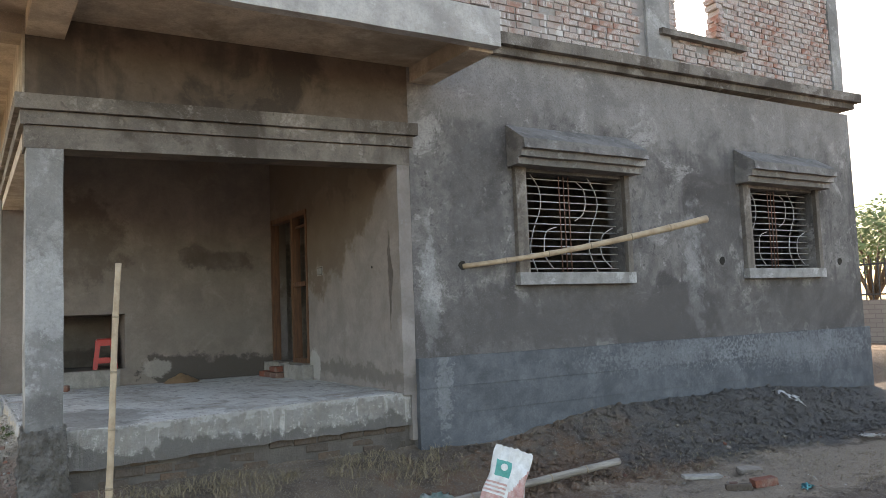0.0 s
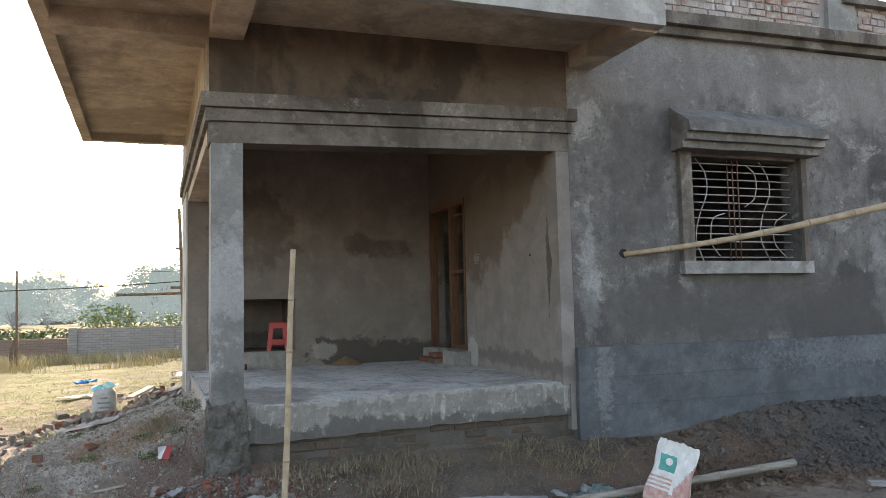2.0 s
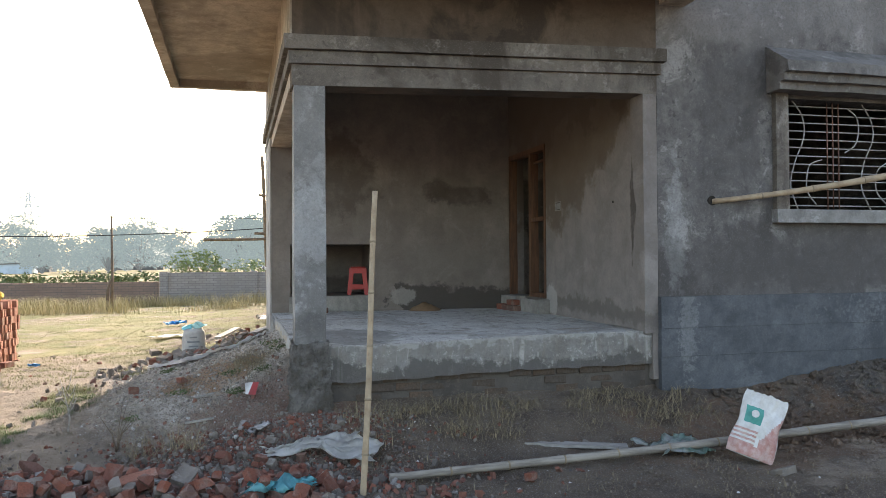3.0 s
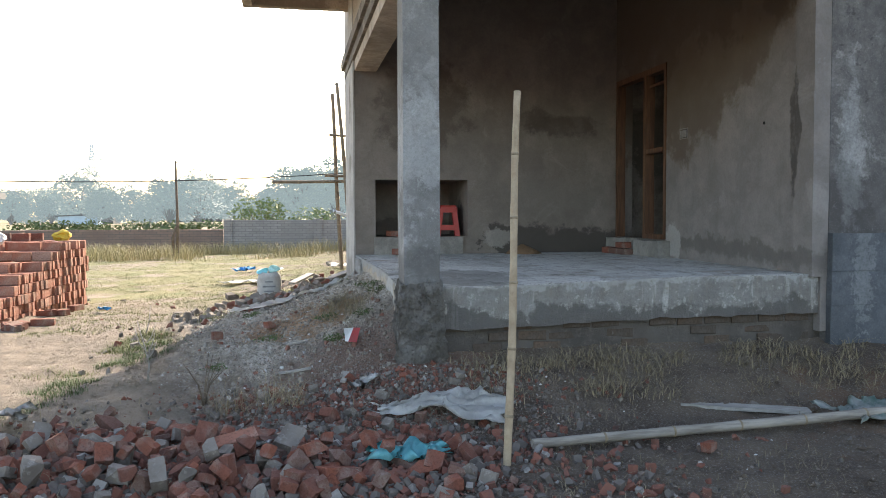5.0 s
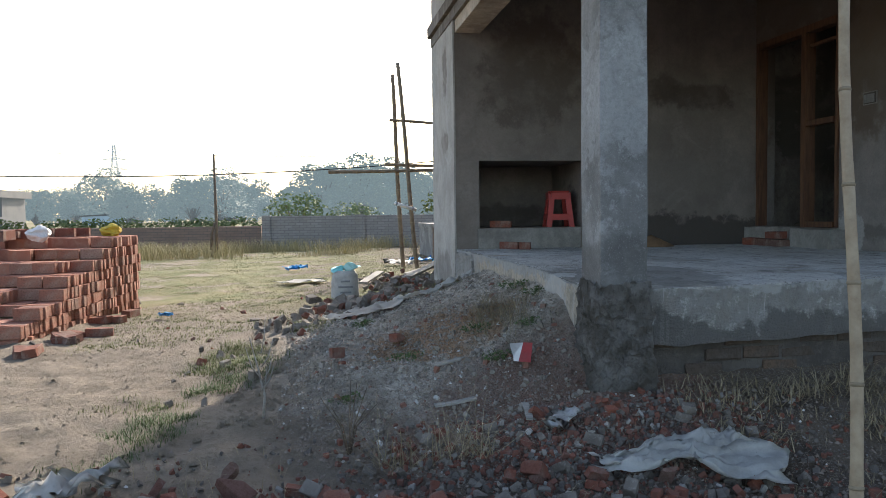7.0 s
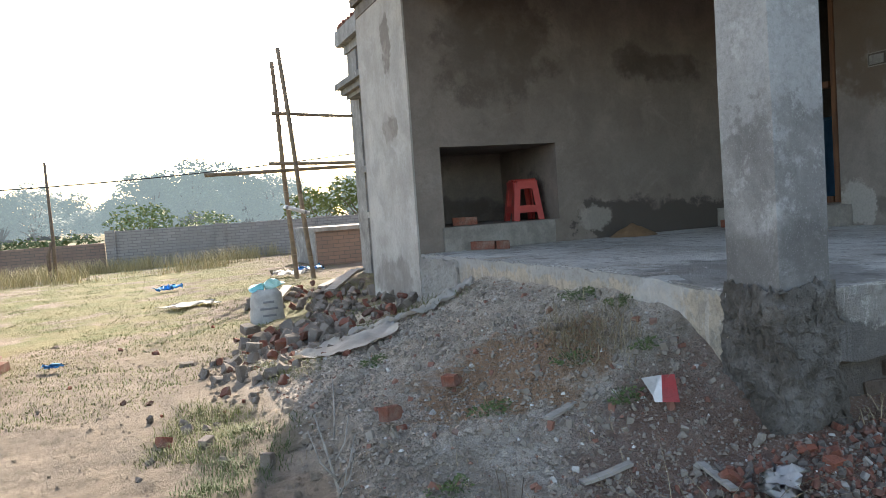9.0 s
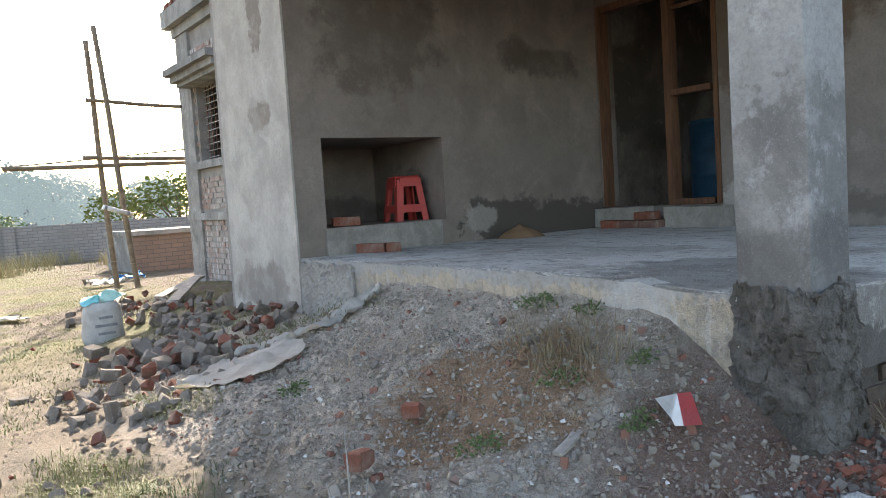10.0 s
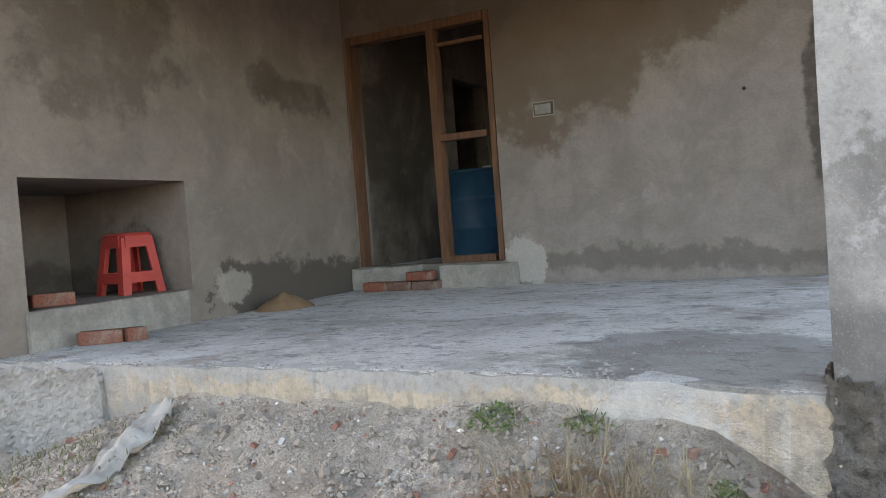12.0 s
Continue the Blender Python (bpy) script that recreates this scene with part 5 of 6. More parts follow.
wall_run("wall_yard", "grey brick yard wall with posts", (-2.72, 29.9), (14, 28.3), 1.1, M_YARDWALL, 0.23, 3.15)
wall_run("wall_yard_low", "low brown brick yard wall", (-45, 33.5), (-2.75, 29.95), 0.78, M_LOWWALL)
wall_run("wall_plot", "pale brick wall beside the house", (15.2, -4), (15.6, 40), 1.5, M_YARDWALL, 0.23, 3.0)
rail = tagged(thing("railing", "dark iron railing behind the plot wall", "railing", (18, 5, 1.2)), kind="structure")
for k in range(45):
    part("baluster", boxes((-0.012, 0.012, k * 0.16, k * 0.16 + 0.024, -1.4, 1.25)), M_CABLE, rail)
for z in (0.4, 1.1):
    part("rail", boxes((-0.02, 0.02, 0, 7.2, z, z + 0.04)), M_CABLE, rail)
cist = thing("cistern", "low brick water tank with a concrete lid", "tank", (1.85, 21.9, -0.2))
part("tank_body", worn(boxes((0, 1.9, 0, 2.2, 0, 1.0)), 0.01, 2, 0.3), M_LOWWALL, cist)
part("rendered_face", worn(boxes((-0.03, -0.002, 0, 2.2, 0, 1.0)), 0.004, 2, 0.3), M_COLUMN, cist, "grey rendered face")
part("lid", worn(boxes((-0.06, 2.0, -0.06, 2.25, 1.002, 1.09)), 0.006, 2, 0.3), M_COLUMN, cist, "pale concrete lid")
pole = tagged(thing("utility_pole", "slim leaning wooden utility pole", "pole", (-3.85, 26.6, -0.3)), kind="")
part("shaft", tube(bmesh.new(), [(0, 0, 0), (0.03, 0, 1.2), (0.0, 0, 3.25)], [0.06, 0.045, 0.03], 8), M_BARK, pole)
part("stub", tube(bmesh.new(), [(-0.1, 0, 0), (-0.12, 0, 0.9), (-0.02, 0, 1.25)], [0.05, 0.045, 0.03], 8), M_BARK, pole)


def cable(a, b, sag, r, label="black cable hanging across the yard"):
    a, b = Vector(a), Vector(b)
    pts = [a + (b - a) * (i / 24) - Vector((0, 0, sag * 4 * (i / 24) * (1 - i / 24))) for i in range(25)]
    tagged(part("cable", tube(bmesh.new(), pts, r, 5), M_CABLE), label, "cable")


cable((-24, 27, 3.6), (8, 26.2, 3.3), 1.15, 0.016)
cable((-3.85, 26.6, 2.9), (9, 27.2, 3.6), 0.25, 0.008, "thin cable from the wooden pole")
cable((-60, 120, 11.5), (70, 130, 14), 3.0, 0.03, "thin far power line")


def pylon():
    ob = tagged(thing("pylon", "distant hazy steel lattice power tower", "tower", (-48, 205, -1)), kind="")
    bm = bmesh.new()
    H = 29.0
    ob.scale = (0.68, 0.68, 0.68)
    def half(z):
        return 3.4 * (1 - z / H) ** 1.3 + 0.35
    zs = [0, 5, 9.5, 13.5, 17, 20, 22.5, 25, 27, 29]
    for sx, sy in ((-1, -1), (1, -1), (1, 1), (-1, 1)):
        for a, b in zip(zs, zs[1:]):
            tube(bm, [(sx * half(a), sy * half(a), a), (sx * half(b), sy * half(b), b)], 0.13, 4)
    for k in range(4):
        c = ((-1, -1), (1, -1), (1, 1), (-1, 1))
        p, q = c[k], c[(k + 1) % 4]
        for a, b in zip(zs, zs[1:]):
            tube(bm, [(p[0] * half(a), p[1] * half(a), a), (q[0] * half(b), q[1] * half(b), b)], 0.07, 4)
            tube(bm, [(q[0] * half(a), q[1] * half(a), a), (p[0] * half(b), p[1] * half(b), b)], 0.07, 4)
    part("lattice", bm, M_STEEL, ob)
    for z, w in ((20, 4.6), (23.5, 4.0), (26.5, 3.2)):
        b2 = bmesh.new()
        tube(b2, [(-w, 0, z), (0, 0, z + 0.7), (w, 0, z)], 0.13, 4)
        tube(b2, [(-w, 0, z), (w, 0, z)], 0.1, 4)
        part("crossarm", b2, M_STEEL, ob)


pylon()

# far house with storeys
fh = thing("house", "distant grey unfinished two-storey house", "house", (-27.2, 62, -0.6))
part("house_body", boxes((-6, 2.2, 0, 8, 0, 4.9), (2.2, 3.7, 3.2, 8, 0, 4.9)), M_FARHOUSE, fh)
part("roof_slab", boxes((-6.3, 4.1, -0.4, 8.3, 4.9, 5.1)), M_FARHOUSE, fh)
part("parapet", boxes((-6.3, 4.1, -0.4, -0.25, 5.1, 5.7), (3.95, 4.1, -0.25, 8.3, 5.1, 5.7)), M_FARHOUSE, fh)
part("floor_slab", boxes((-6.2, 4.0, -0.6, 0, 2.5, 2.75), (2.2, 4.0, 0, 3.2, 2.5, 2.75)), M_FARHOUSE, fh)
for px in (2.4, 3.6):
    part("pillar", boxes((px, px + 0.25, -0.4, -0.15, 2.75, 4.9)), M_FARHOUSE, fh)
for wx in (-4.6, -1.8, 0.8):
    for wz in (0.8, 3.3):
        part("window", boxes((wx, wx + 1.0, -0.03, 0.1, wz, wz + 1.1)), M_FARBARK, fh)
fh.scale = (1, 1, 0.66)
# Dark panel on the wall, painted as the shade inside an opening.
part("opening", boxes((2.7, 3.5, 3.15, 3.3, 3.0, 4.6)), M_HOLE_SHADE, fh, "dark unglazed opening")
part("roof_tank", boxes((1.0, 2.6, 1, 2.4, 5.1, 6.3)), M_FARHOUSE, fh)
for k, (x, y, w, h) in enumerate(((-45, 170, 9, 3.2), (-30, 210, 12, 3.6), (6, 190, 16, 6.5), (12, 230, 10, 9))):
    fb = thing("house", "pale distant low building among trees", "house", (x, y, -1), "far buildings")
    part("house_body", boxes((0, w, 0, 7, 0, h)), M_FARGREY, fb)
    part("roof_slab", boxes((-0.3, w + 0.3, -0.3, 7.3, h, h + 0.3)), M_FARGREY, fb)
    for q in range(int(w // 3)):
        part("window", boxes((q * 3 + 1, q * 3 + 2, -0.03, 0.1, 1, 2.2)), M_FARBARK, fb)

shed = thing("shed", "low shed with pale blue walls in the far field", "shed", (-41, 150, -1))
part("wall", boxes((0, 6.5, 0, 4, 0, 2.3)), leaf_mat("hazy pale blue wash", (0.30, 0.40, 0.50), (0.34, 0.44, 0.54), (HAZE, 0.1)), shed)
part("roof", lean(boxes((-0.4, 6.9, -0.4, 4.4, 2.3, 2.5)), 0.05, 3), M_FARGREY, shed)

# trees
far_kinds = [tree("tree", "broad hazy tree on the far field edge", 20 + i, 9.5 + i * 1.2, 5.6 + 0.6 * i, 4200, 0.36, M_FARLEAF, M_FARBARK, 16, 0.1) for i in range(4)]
trng = random.Random(9)
spots = [(-70, 170), (-58, 160), (-49, 175), (-41, 165), (-33, 150), (-27, 158), (-22, 150), (-17, 152), (-10, 165), (-4, 150), (1, 125), (6, 118), (10, 122), (14, 126), (19, 130), (25, 140), (31, 150), (-2, 172), (40, 160), (-36, 190), (-64, 200), (-78, 180), (-55, 190), (-45, 200), (-38, 175), (-30, 185), (-24, 170), (-13, 180), (-7, 190), (3, 140), (8, 135), (12, 140), (17, 145), (22, 150), (-52, 160), (-19, 200), (-85, 190), (28, 165), (36, 180), (45, 170)]
for i, (x, y) in enumerate(spots):
    k = far_kinds[i % 4]
    sc = trng.uniform(0.6, 0.95) * (1.15 if 0 <= x <= 20 else 1.0)
    m = pose(x, y, -1.0, 0, 0, trng.uniform(0, 360)) @ Matrix.Scale(sc, 4)
    if i < 4:
        k.matrix_world = m
        tagged(k, group="far trees")
    else:
        c = copy_thing(k, m)
        c.scale = (sc, sc, sc)
bush = tree("bush", "sparse bush behind the yard wall", 41, 2.9, 1.7, 900, 0.075, M_BUSH, M_BARK, 9, 0.2)
bush.matrix_world = pose(-1.6, 33.5, -0.5)
for x, y, s in ((0.6, 34, 0.85), (6.0, 32, 1.25), (7.6, 33, 1.2), (4.7, 34, 1.1), (9.3, 32, 1.3)):
    c = copy_thing(bush, pose(x, y, -0.5, 0, 0, x * 40))
    c.scale = (s, s, s)
t2 = tree("tree", "light green tree beyond the plot wall", 51, 6.2, 2.8, 4200, 0.09, M_BUSH, M_BARK, 10, 0.3)
t2.matrix_world = pose(26.5, 15.0, -0.3)
copy_thing(t2, pose(31, 16, -0.3, 0, 0, 80))
hedge_rng = random.Random(3)
vs, fs = leaf_cloud(hedge_rng, [((-4 - i * 1.5, 36 + (i % 3), 0.5), (1.1, 0.8, 0.55)) for i in range(16)], 15000, 0.08)
me = bpy.data.meshes.new("crop_row")
me.from_pydata(vs, [], fs)
me.materials.append(M_WEED)
tagged(new("crop_row", me), "low green crop beyond the yard wall", "plants", "", "stuff")

# ---- grass and weeds ----
grng = random.Random(77)


def scatter(n, fx, keep):
    out = []
    while len(out) < n:
        x, y = fx()
        if keep(x, y):
            out.append((x, y, height(x, y)))
    return out


blades("yard_grass", "short yellow-green yard grass", scatter(17000, lambda: (grng.uniform(-9, 2.5), 9.5 + 20 * grng.random() ** 1.4),
       lambda x, y: x < 0.3 + (y > 13) * 2 and noise.noise(Vector((x * 0.5, y * 0.5, 0))) > -0.15 - 0.25 * smooth01(12, 18, y) and not (x < -3 and 9 < y < 14)), M_YARDGRASS, 0.005, 0.022, 7, 0.0028, 0.15, 1, 3.5)
blades("tall_weeds", "tall dry weeds along the yard wall", scatter(2300, lambda: (grng.uniform(-13, 3.5), 29.4 - 4.5 * grng.random() ** 1.6),
       lambda x, y: y < 29.2 - 0.1 * x and noise.noise(Vector((x * 0.6, y * 0.6, 4))) > 0.02 - (x < -2) * 0.2), M_TALLGRASS, 0.1, 0.5, 7, 0.005, 0.16, 2, 0.7)
blades("dry_grass", "dead straw along the porch foundation", scatter(230, lambda: (grng.uniform(0.8, 4.2), grng.uniform(6.4, 7.05)),
       lambda x, y: noise.noise(Vector((x * 1.7, y * 2, 2))) > -0.05), M_DRYGRASS, 0.03, 0.11, 10, 0.0028, 0.09, 3, 2.4)
blades("dry_grass", "dead straw tuft on the spoil heap", scatter(46, lambda: (grng.gauss(0.05, 0.14), grng.gauss(7.85, 0.16)), lambda x, y: x < 0.4), M_DRYGRASS, 0.06, 0.17, 9, 0.002, 0.05, 4, 2.0)
blades("dry_grass", "thin straw and weeds on the trodden earth", scatter(900, lambda: (grng.uniform(-2.2, 8.5), grng.uniform(3.6, 6.7)),
       lambda x, y: noise.noise(Vector((x * 0.9, y * 0.9, 7))) > -0.02), M_DRYGRASS, 0.01, 0.06, 6, 0.0018, 0.12, 5, 2.4)
blades("green_grass", "green grass on the edge of the track", scatter(620, lambda: (grng.gauss(-1.55, 0.35), grng.uniform(7.6, 9.8)),
       lambda x, y: noise.noise(Vector((x * 1.2, y * 1.2, 3))) > 0.0 and abs(x + 1.6 - (y - 8.6) * 0.4) < 0.4), M_YARDGRASS, 0.01, 0.045, 9, 0.0018, 0.07, 6, 2.0)

blades("green_grass", "low green grass along the foot of the spoil heap", scatter(420, lambda: (grng.gauss(-1.75, 0.3), grng.uniform(6.3, 8.6)),
       lambda x, y: abs(x + 2.35 - (y - 6.3) * 0.42) < 0.22 and noise.noise(Vector((x * 2, y * 2, 9))) > -0.1), M_WEED, 0.01, 0.05, 9, 0.0018, 0.06, 16, 2.0)
blades("dry_grass", "dead straw scattered on the spoil heap", scatter(260, lambda: (grng.uniform(-1.3, 0.4), grng.uniform(7.0, 9.2)),
       lambda x, y: noise.noise(Vector((x * 1.6, y * 1.6, 5))) > 0.0), M_DRYGRASS, 0.012, 0.05, 4, 0.0013, 0.08, 17, 3.0)


def weed(x, y, n, r, seed):
    rng = random.Random(seed)
    z = height(x, y)
    vs, fs = leaf_cloud(rng, [((0, 0, 0.012), (r, r * 0.7, 0.022)), ((r * 0.5, 0.02, 0.02), (r * 0.6, r * 0.5, 0.03))], n, 0.010)
    me = bpy.data.meshes.new("leaves")
    me.from_pydata(vs, [], fs)
    me.materials.append(M_WEED)
    w = thing("weed", "low green leafy weed on the spoil heap", "weed", (x, y, z), "weeds")
    lv = new("leaves", me)
    lv.parent = w
    st = bmesh.new()
    for k in range(5):
        a = rng.uniform(0, 6.28)
        tube(st, [(0, 0, -0.02), (math.cos(a) * r * 0.5, math.sin(a) * r * 0.5, 0.05)], 0.002, 4)
    part("stem", st, M_WEED, w)


for i, (x, y, n, r) in enumerate(((-0.08, 7.8, 300, 0.13), (-0.55, 7.75, 200, 0.12), (0.3, 8.35, 260, 0.15), (0.36, 8.05, 200, 0.12), (-0.05, 7.45, 180, 0.1), (-0.75, 8.9, 160, 0.1), (0.2, 7.62, 150, 0.09), (-0.95, 7.3, 140, 0.1), (-0.4, 10.7, 160, 0.1))):
    weed(x, y, n, r, 100 + i)
tw = thing("twig", "bare dry twig standing in the earth", "twig", (-0.95, 6.75, height(-0.95, 6.75)))
tr = random.Random(8)
for k in range(7):
    a = tr.uniform(0, 6.28)
    bm = bmesh.new()
    tube(bm, [(0, 0, -0.02), (math.cos(a) * 0.04, math.sin(a) * 0.04, 0.14), (math.cos(a) * 0.14, math.sin(a) * 0.14, 0.22 + 0.12 * tr.random())], [0.005, 0.0035, 0.0015], 5)
    part("stalk", bm, M_BARK, tw)

# ---- rubble ----
rrng = random.Random(21)
red_lumps = [lump_mesh("broken_brick", rrng, (rrng.uniform(0.08, 0.17), rrng.uniform(0.08, 0.115), rrng.uniform(0.055, 0.08)), M_REDBRICK) for _ in range(14)]
grey_lumps = [lump_mesh("rubble_lump", rrng, (rrng.uniform(0.09, 0.18), rrng.uniform(0.07, 0.13), rrng.uniform(0.06, 0.11)), M_LUMP, 0.4) for _ in range(10)]


def rubble(name, label, n, place, red, lo, hi, bury=0.25, tilt=35):
    ob = thing(name, label, "rubble", (0, 0, 0))
    for _ in range(n):
        x, y, up = place()
        is_red = rrng.random() < red
        s = rrng.uniform(lo, hi)
        m = pose(x, y, height(x, y) + up + 0.04 * s - 0.04 * s * bury, rrng.gauss(0, tilt), rrng.gauss(0, tilt), rrng.uniform(0, 360)) @ Matrix.Scale(s, 4)
        piece("broken_brick" if is_red else "rubble_lump", rrng.choice(red_lumps if is_red else grey_lumps), ob, m)
    return ob


def pile_spot():
    while True:
        x, y = rrng.gauss(-0.85, 0.95), rrng.gauss(5.55, 0.42)
        if -2.9 < x < 0.75 and 4.5 < y < 6.5 and not (0.6 < x < 0.95 and 5.2 < y < 5.9):
            return x, y, max(0, rrng.uniform(-0.05, 0.15)) * math.exp(-((x + 0.8) ** 2 / 1.2 + (y - 5.5) ** 2 / 0.25))


rubble("brick_rubble", "heap of broken red bricks and mortar lumps", 299, pile_spot, 0.75, 0.5, 1.0)


def near_column():
    return rrng.uniform(-0.9, 1.1), rrng.uniform(6.1, 7.0), 0


rubble("brick_rubble", "scattered broken brick below the column", 110, near_column, 0.3, 0.2, 0.6, 0.5)


def track_edge():
    f = rrng.random() ** 0.6
    return -1.95 + 1.75 * f + rrng.gauss(0, 0.26), 8.2 + 3.9 * f + rrng.gauss(0, 0.35), max(0, rrng.gauss(0.0, 0.03)) * f


rubble("brick_rubble", "line of broken bricks along the spoil heap", 200, track_edge, 0.33, 0.16, 0.7, 0.5)
rubble("brick_rubble", "heaped grey masonry blocks beside the sack", 60, lambda: (rrng.gauss(-0.78, 0.22), rrng.gauss(10.75, 0.4), max(0, rrng.gauss(0.02, 0.03))), 0.3, 0.6, 1.15)


def house_side():
    return rrng.gauss(0.15, 0.3), rrng.uniform(11.0, 15.5), max(0, rrng.gauss(0.0, 0.04))


rubble("brick_rubble", "rubble along the side of the house", 180, house_side, 0.25, 0.3, 0.85)


def yard_bits():
    return rrng.uniform(-4.5, 9), rrng.choice((rrng.uniform(3.8, 6.6), rrng.uniform(7.5, 14))), 0


rubble("brick_rubble", "brick bits strewn over the earth", 110, lambda: next(q for q in iter(yard_bits, None) if q[1] < 6.6 or q[0] < -0.9), 0.4, 0.15, 0.5, 0.5)

for x, y, rz, s, lab in ((-0.555, 8.17, 40, 0.8, "half red brick on the spoil heap"), (-0.96, 7.88, 12, 0.9, "red brick bat on the spoil heap"), (-0.62, 5.75, -50, 1.0, "red brick tilted on the rubble"), (-0.47, 5.72, -55, 1.0, "red brick tilted on the rubble"), (-0.14, 5.36, 35, 1.0, "red brick on the rubble"), (-0.36, 5.24, 5, 1.0, "red brick on the rubble"), (2.0, 5.45, 20, 0.8, "red brick bit beside the pole")):
    o2 = loose_brick(lab, x, y, height(x, y) + 0.055, rrng.uniform(-14, 14), rrng.uniform(-18, 18), rz, red_lumps[brng.randrange(10)] if "bat" in lab or "half" in lab or "bit" in lab else None)
    o2.scale = (s, s, s)
for x, y, rz, lab in ((-0.3, 7.55, 25, "splintered wood strip on the earth"), (0.0, 6.95, 80, "splintered wood strip on the earth"), (-0.35, 7.15, 5, "broken pale stick on the earth")):
    bm = worn(boxes((-0.12, 0.12, -0.018, 0.018, -0.006, 0.006)), 0.006, 6, 0.05)
    bm.transform(pose(x, y, height(x, y) + 0.02, 4, -6, rz))
    tagged(part("wood_strip", bm, M_PLANK), lab, "wood strip")
for i, (x, y, l, rz) in enumerate(((0.55, 14.6, 1.5, 62), (0.75, 15.4, 1.3, 50), (-0.2, 14.9, 1.0, 70))):
    bm = worn(boxes((-l / 2, l / 2, -0.06, 0.06, -0.015, 0.015)), 0.005, 3, 0.2)
    bm.transform(pose(x, y, height(x, y) + 0.1, 3, -5, rz))
    tagged(part("plank", bm, M_PLANK), "weathered plank lying on the rubble", "plank")

# small stones, joined
sv, sf = [], []
for i in range(52000):
    zone = rrng.random()
    if zone < 0.66:
        x, y = rrng.uniform(-1.3, 0.42), rrng.uniform(7.0, 11.0)
    elif zone < 0.8:
        x, y = rrng.uniform(-1.2, 1.6), rrng.uniform(6.0, 7.05)
    else:
        x, y = rrng.uniform(-3, 8), rrng.uniform(3.6, 7.0)
    s, k = 0.0025 + 0.012 * rrng.random() ** 6, len(sv)
    z = height(x, y) + s * 0.3
    for dx, dy, dz in ((1, 0, 0), (0, 1, 0), (-1, 0, 0), (0, -1, 0), (0, 0, 0.8), (0, 0, -0.8)):
        sv.append((x + s * (dx + rrng.uniform(-0.3, 0.3)), y + s * (dy + rrng.uniform(-0.3, 0.3)), z + s * (dz + rrng.uniform(-0.2, 0.2))))
    sf += [(k + a, k + b, k + 4) for a, b in ((0, 1), (1, 2), (2, 3), (3, 0))]
me = bpy.data.meshes.new("gravel")
me.from_pydata(sv, [], sf)


def gravel_mat():
    k = Mat("mixed grit", 0.9)
    r = k.island()
    c = k.mix(r, (0.37, 0.325, 0.275), (0.21, 0.172, 0.138))
    c = k.mix(k.ramp(k.axis(1), 7.7, 7.2, 0, 0.6), c, (0.17, 0.12, 0.095))
    c = k.mix(k.ramp(r, 0.94, 0.95), c, (0.27, 0.15, 0.11))
    c = k.mix(k.ramp(r, 0.97, 0.98), c, (0.56, 0.54, 0.51))
    return k.colour(c).m


me.materials.append(gravel_mat())
tagged(new("gravel", me), "small mixed grit and brick chips on the earth", "gravel", "", "stuff")


# crushed brick between the lumps, joined
shards = [([v.co.copy() for v in q.vertices], [tuple(f.vertices) for f in q.polygons]) for q in (lump_mesh("shard", rrng, (1, rrng.uniform(0.6, 0.9), rrng.uniform(0.4, 0.7)), M_LUMP, 0.3) for _ in range(12))]
fv, ff = [], []
for i in range(9000):
    if rrng.random() < 0.7:
        x, y = rrng.gauss(-0.75, 1.0), rrng.gauss(5.4, 0.5)
    else:
        x, y = rrng.gauss(0.2, 0.6), rrng.gauss(6.6, 0.3)
    if y > 7.0 or y < 4.2 or (y > 6.98 and x > 0.4):
        continue
    s, k = (0.016 + 0.055 * rrng.random() ** 2.0) * (1.0 if y < 6.1 else 0.55), len(fv)
    m = pose(x, y, height(x, y) + s * 0.2, rrng.uniform(0, 360), rrng.uniform(0, 360), rrng.uniform(0, 360)) @ Matrix.Scale(s, 4)
    sv, sf = rrng.choice(shards)
    fv += [tuple(m @ v) for v in sv]
    ff += [tuple(k + j for j in f) for f in sf]
me = bpy.data.meshes.new("brick_fragments")
me.from_pydata(fv, [], ff)


def fragment_mat():
    k = Mat("crushed brick and mortar", 0.93)
    r = k.island()
    c = k.mix(r, (0.215, 0.082, 0.056), (0.12, 0.075, 0.06))
    c = k.mix(k.ramp(r, 0.5, 0.55), c, (0.135, 0.115, 0.10))
    c = k.mix(k.ramp(r, 0.93, 0.94), c, (0.30, 0.275, 0.25))
    c = k.mix(k.ramp(k.noise(30, 4, 0.7), 0.45, 0.7, 0, 0.5), c, (0.09, 0.07, 0.06))
    return k.colour(c).m


me.materials.append(fragment_mat())
tagged(new("brick_fragments", me), "crushed red brick and mortar on the earth", "rubble", "", "stuff")

# pebbles and mortar chips on the spoil heap, joined
pv, pf = [], []
for i in range(2600):
    if rrng.random() < 0.6:
        x, y = rrng.uniform(-1.3, 0.4), rrng.uniform(7.0, 10.9)
    else:
        x, y = rrng.gauss(0.15, 0.5), rrng.uniform(6.3, 7.6)
    if y > 7.0 and x > 0.38:
        continue
    s, k = 0.011 + 0.032 * rrng.random() ** 3.5, len(pv)
    m = pose(x, y, height(x, y) + s * 0.12, rrng.uniform(0, 360), rrng.uniform(0, 360), rrng.uniform(0, 360)) @ Matrix.Scale(s, 4)
    sv, sf = rrng.choice(shards)
    pv += [tuple(m @ v) for v in sv]
    pf += [tuple(k + j for j in f) for f in sf]
me = bpy.data.meshes.new("pebbles")
me.from_pydata(pv, [], pf)


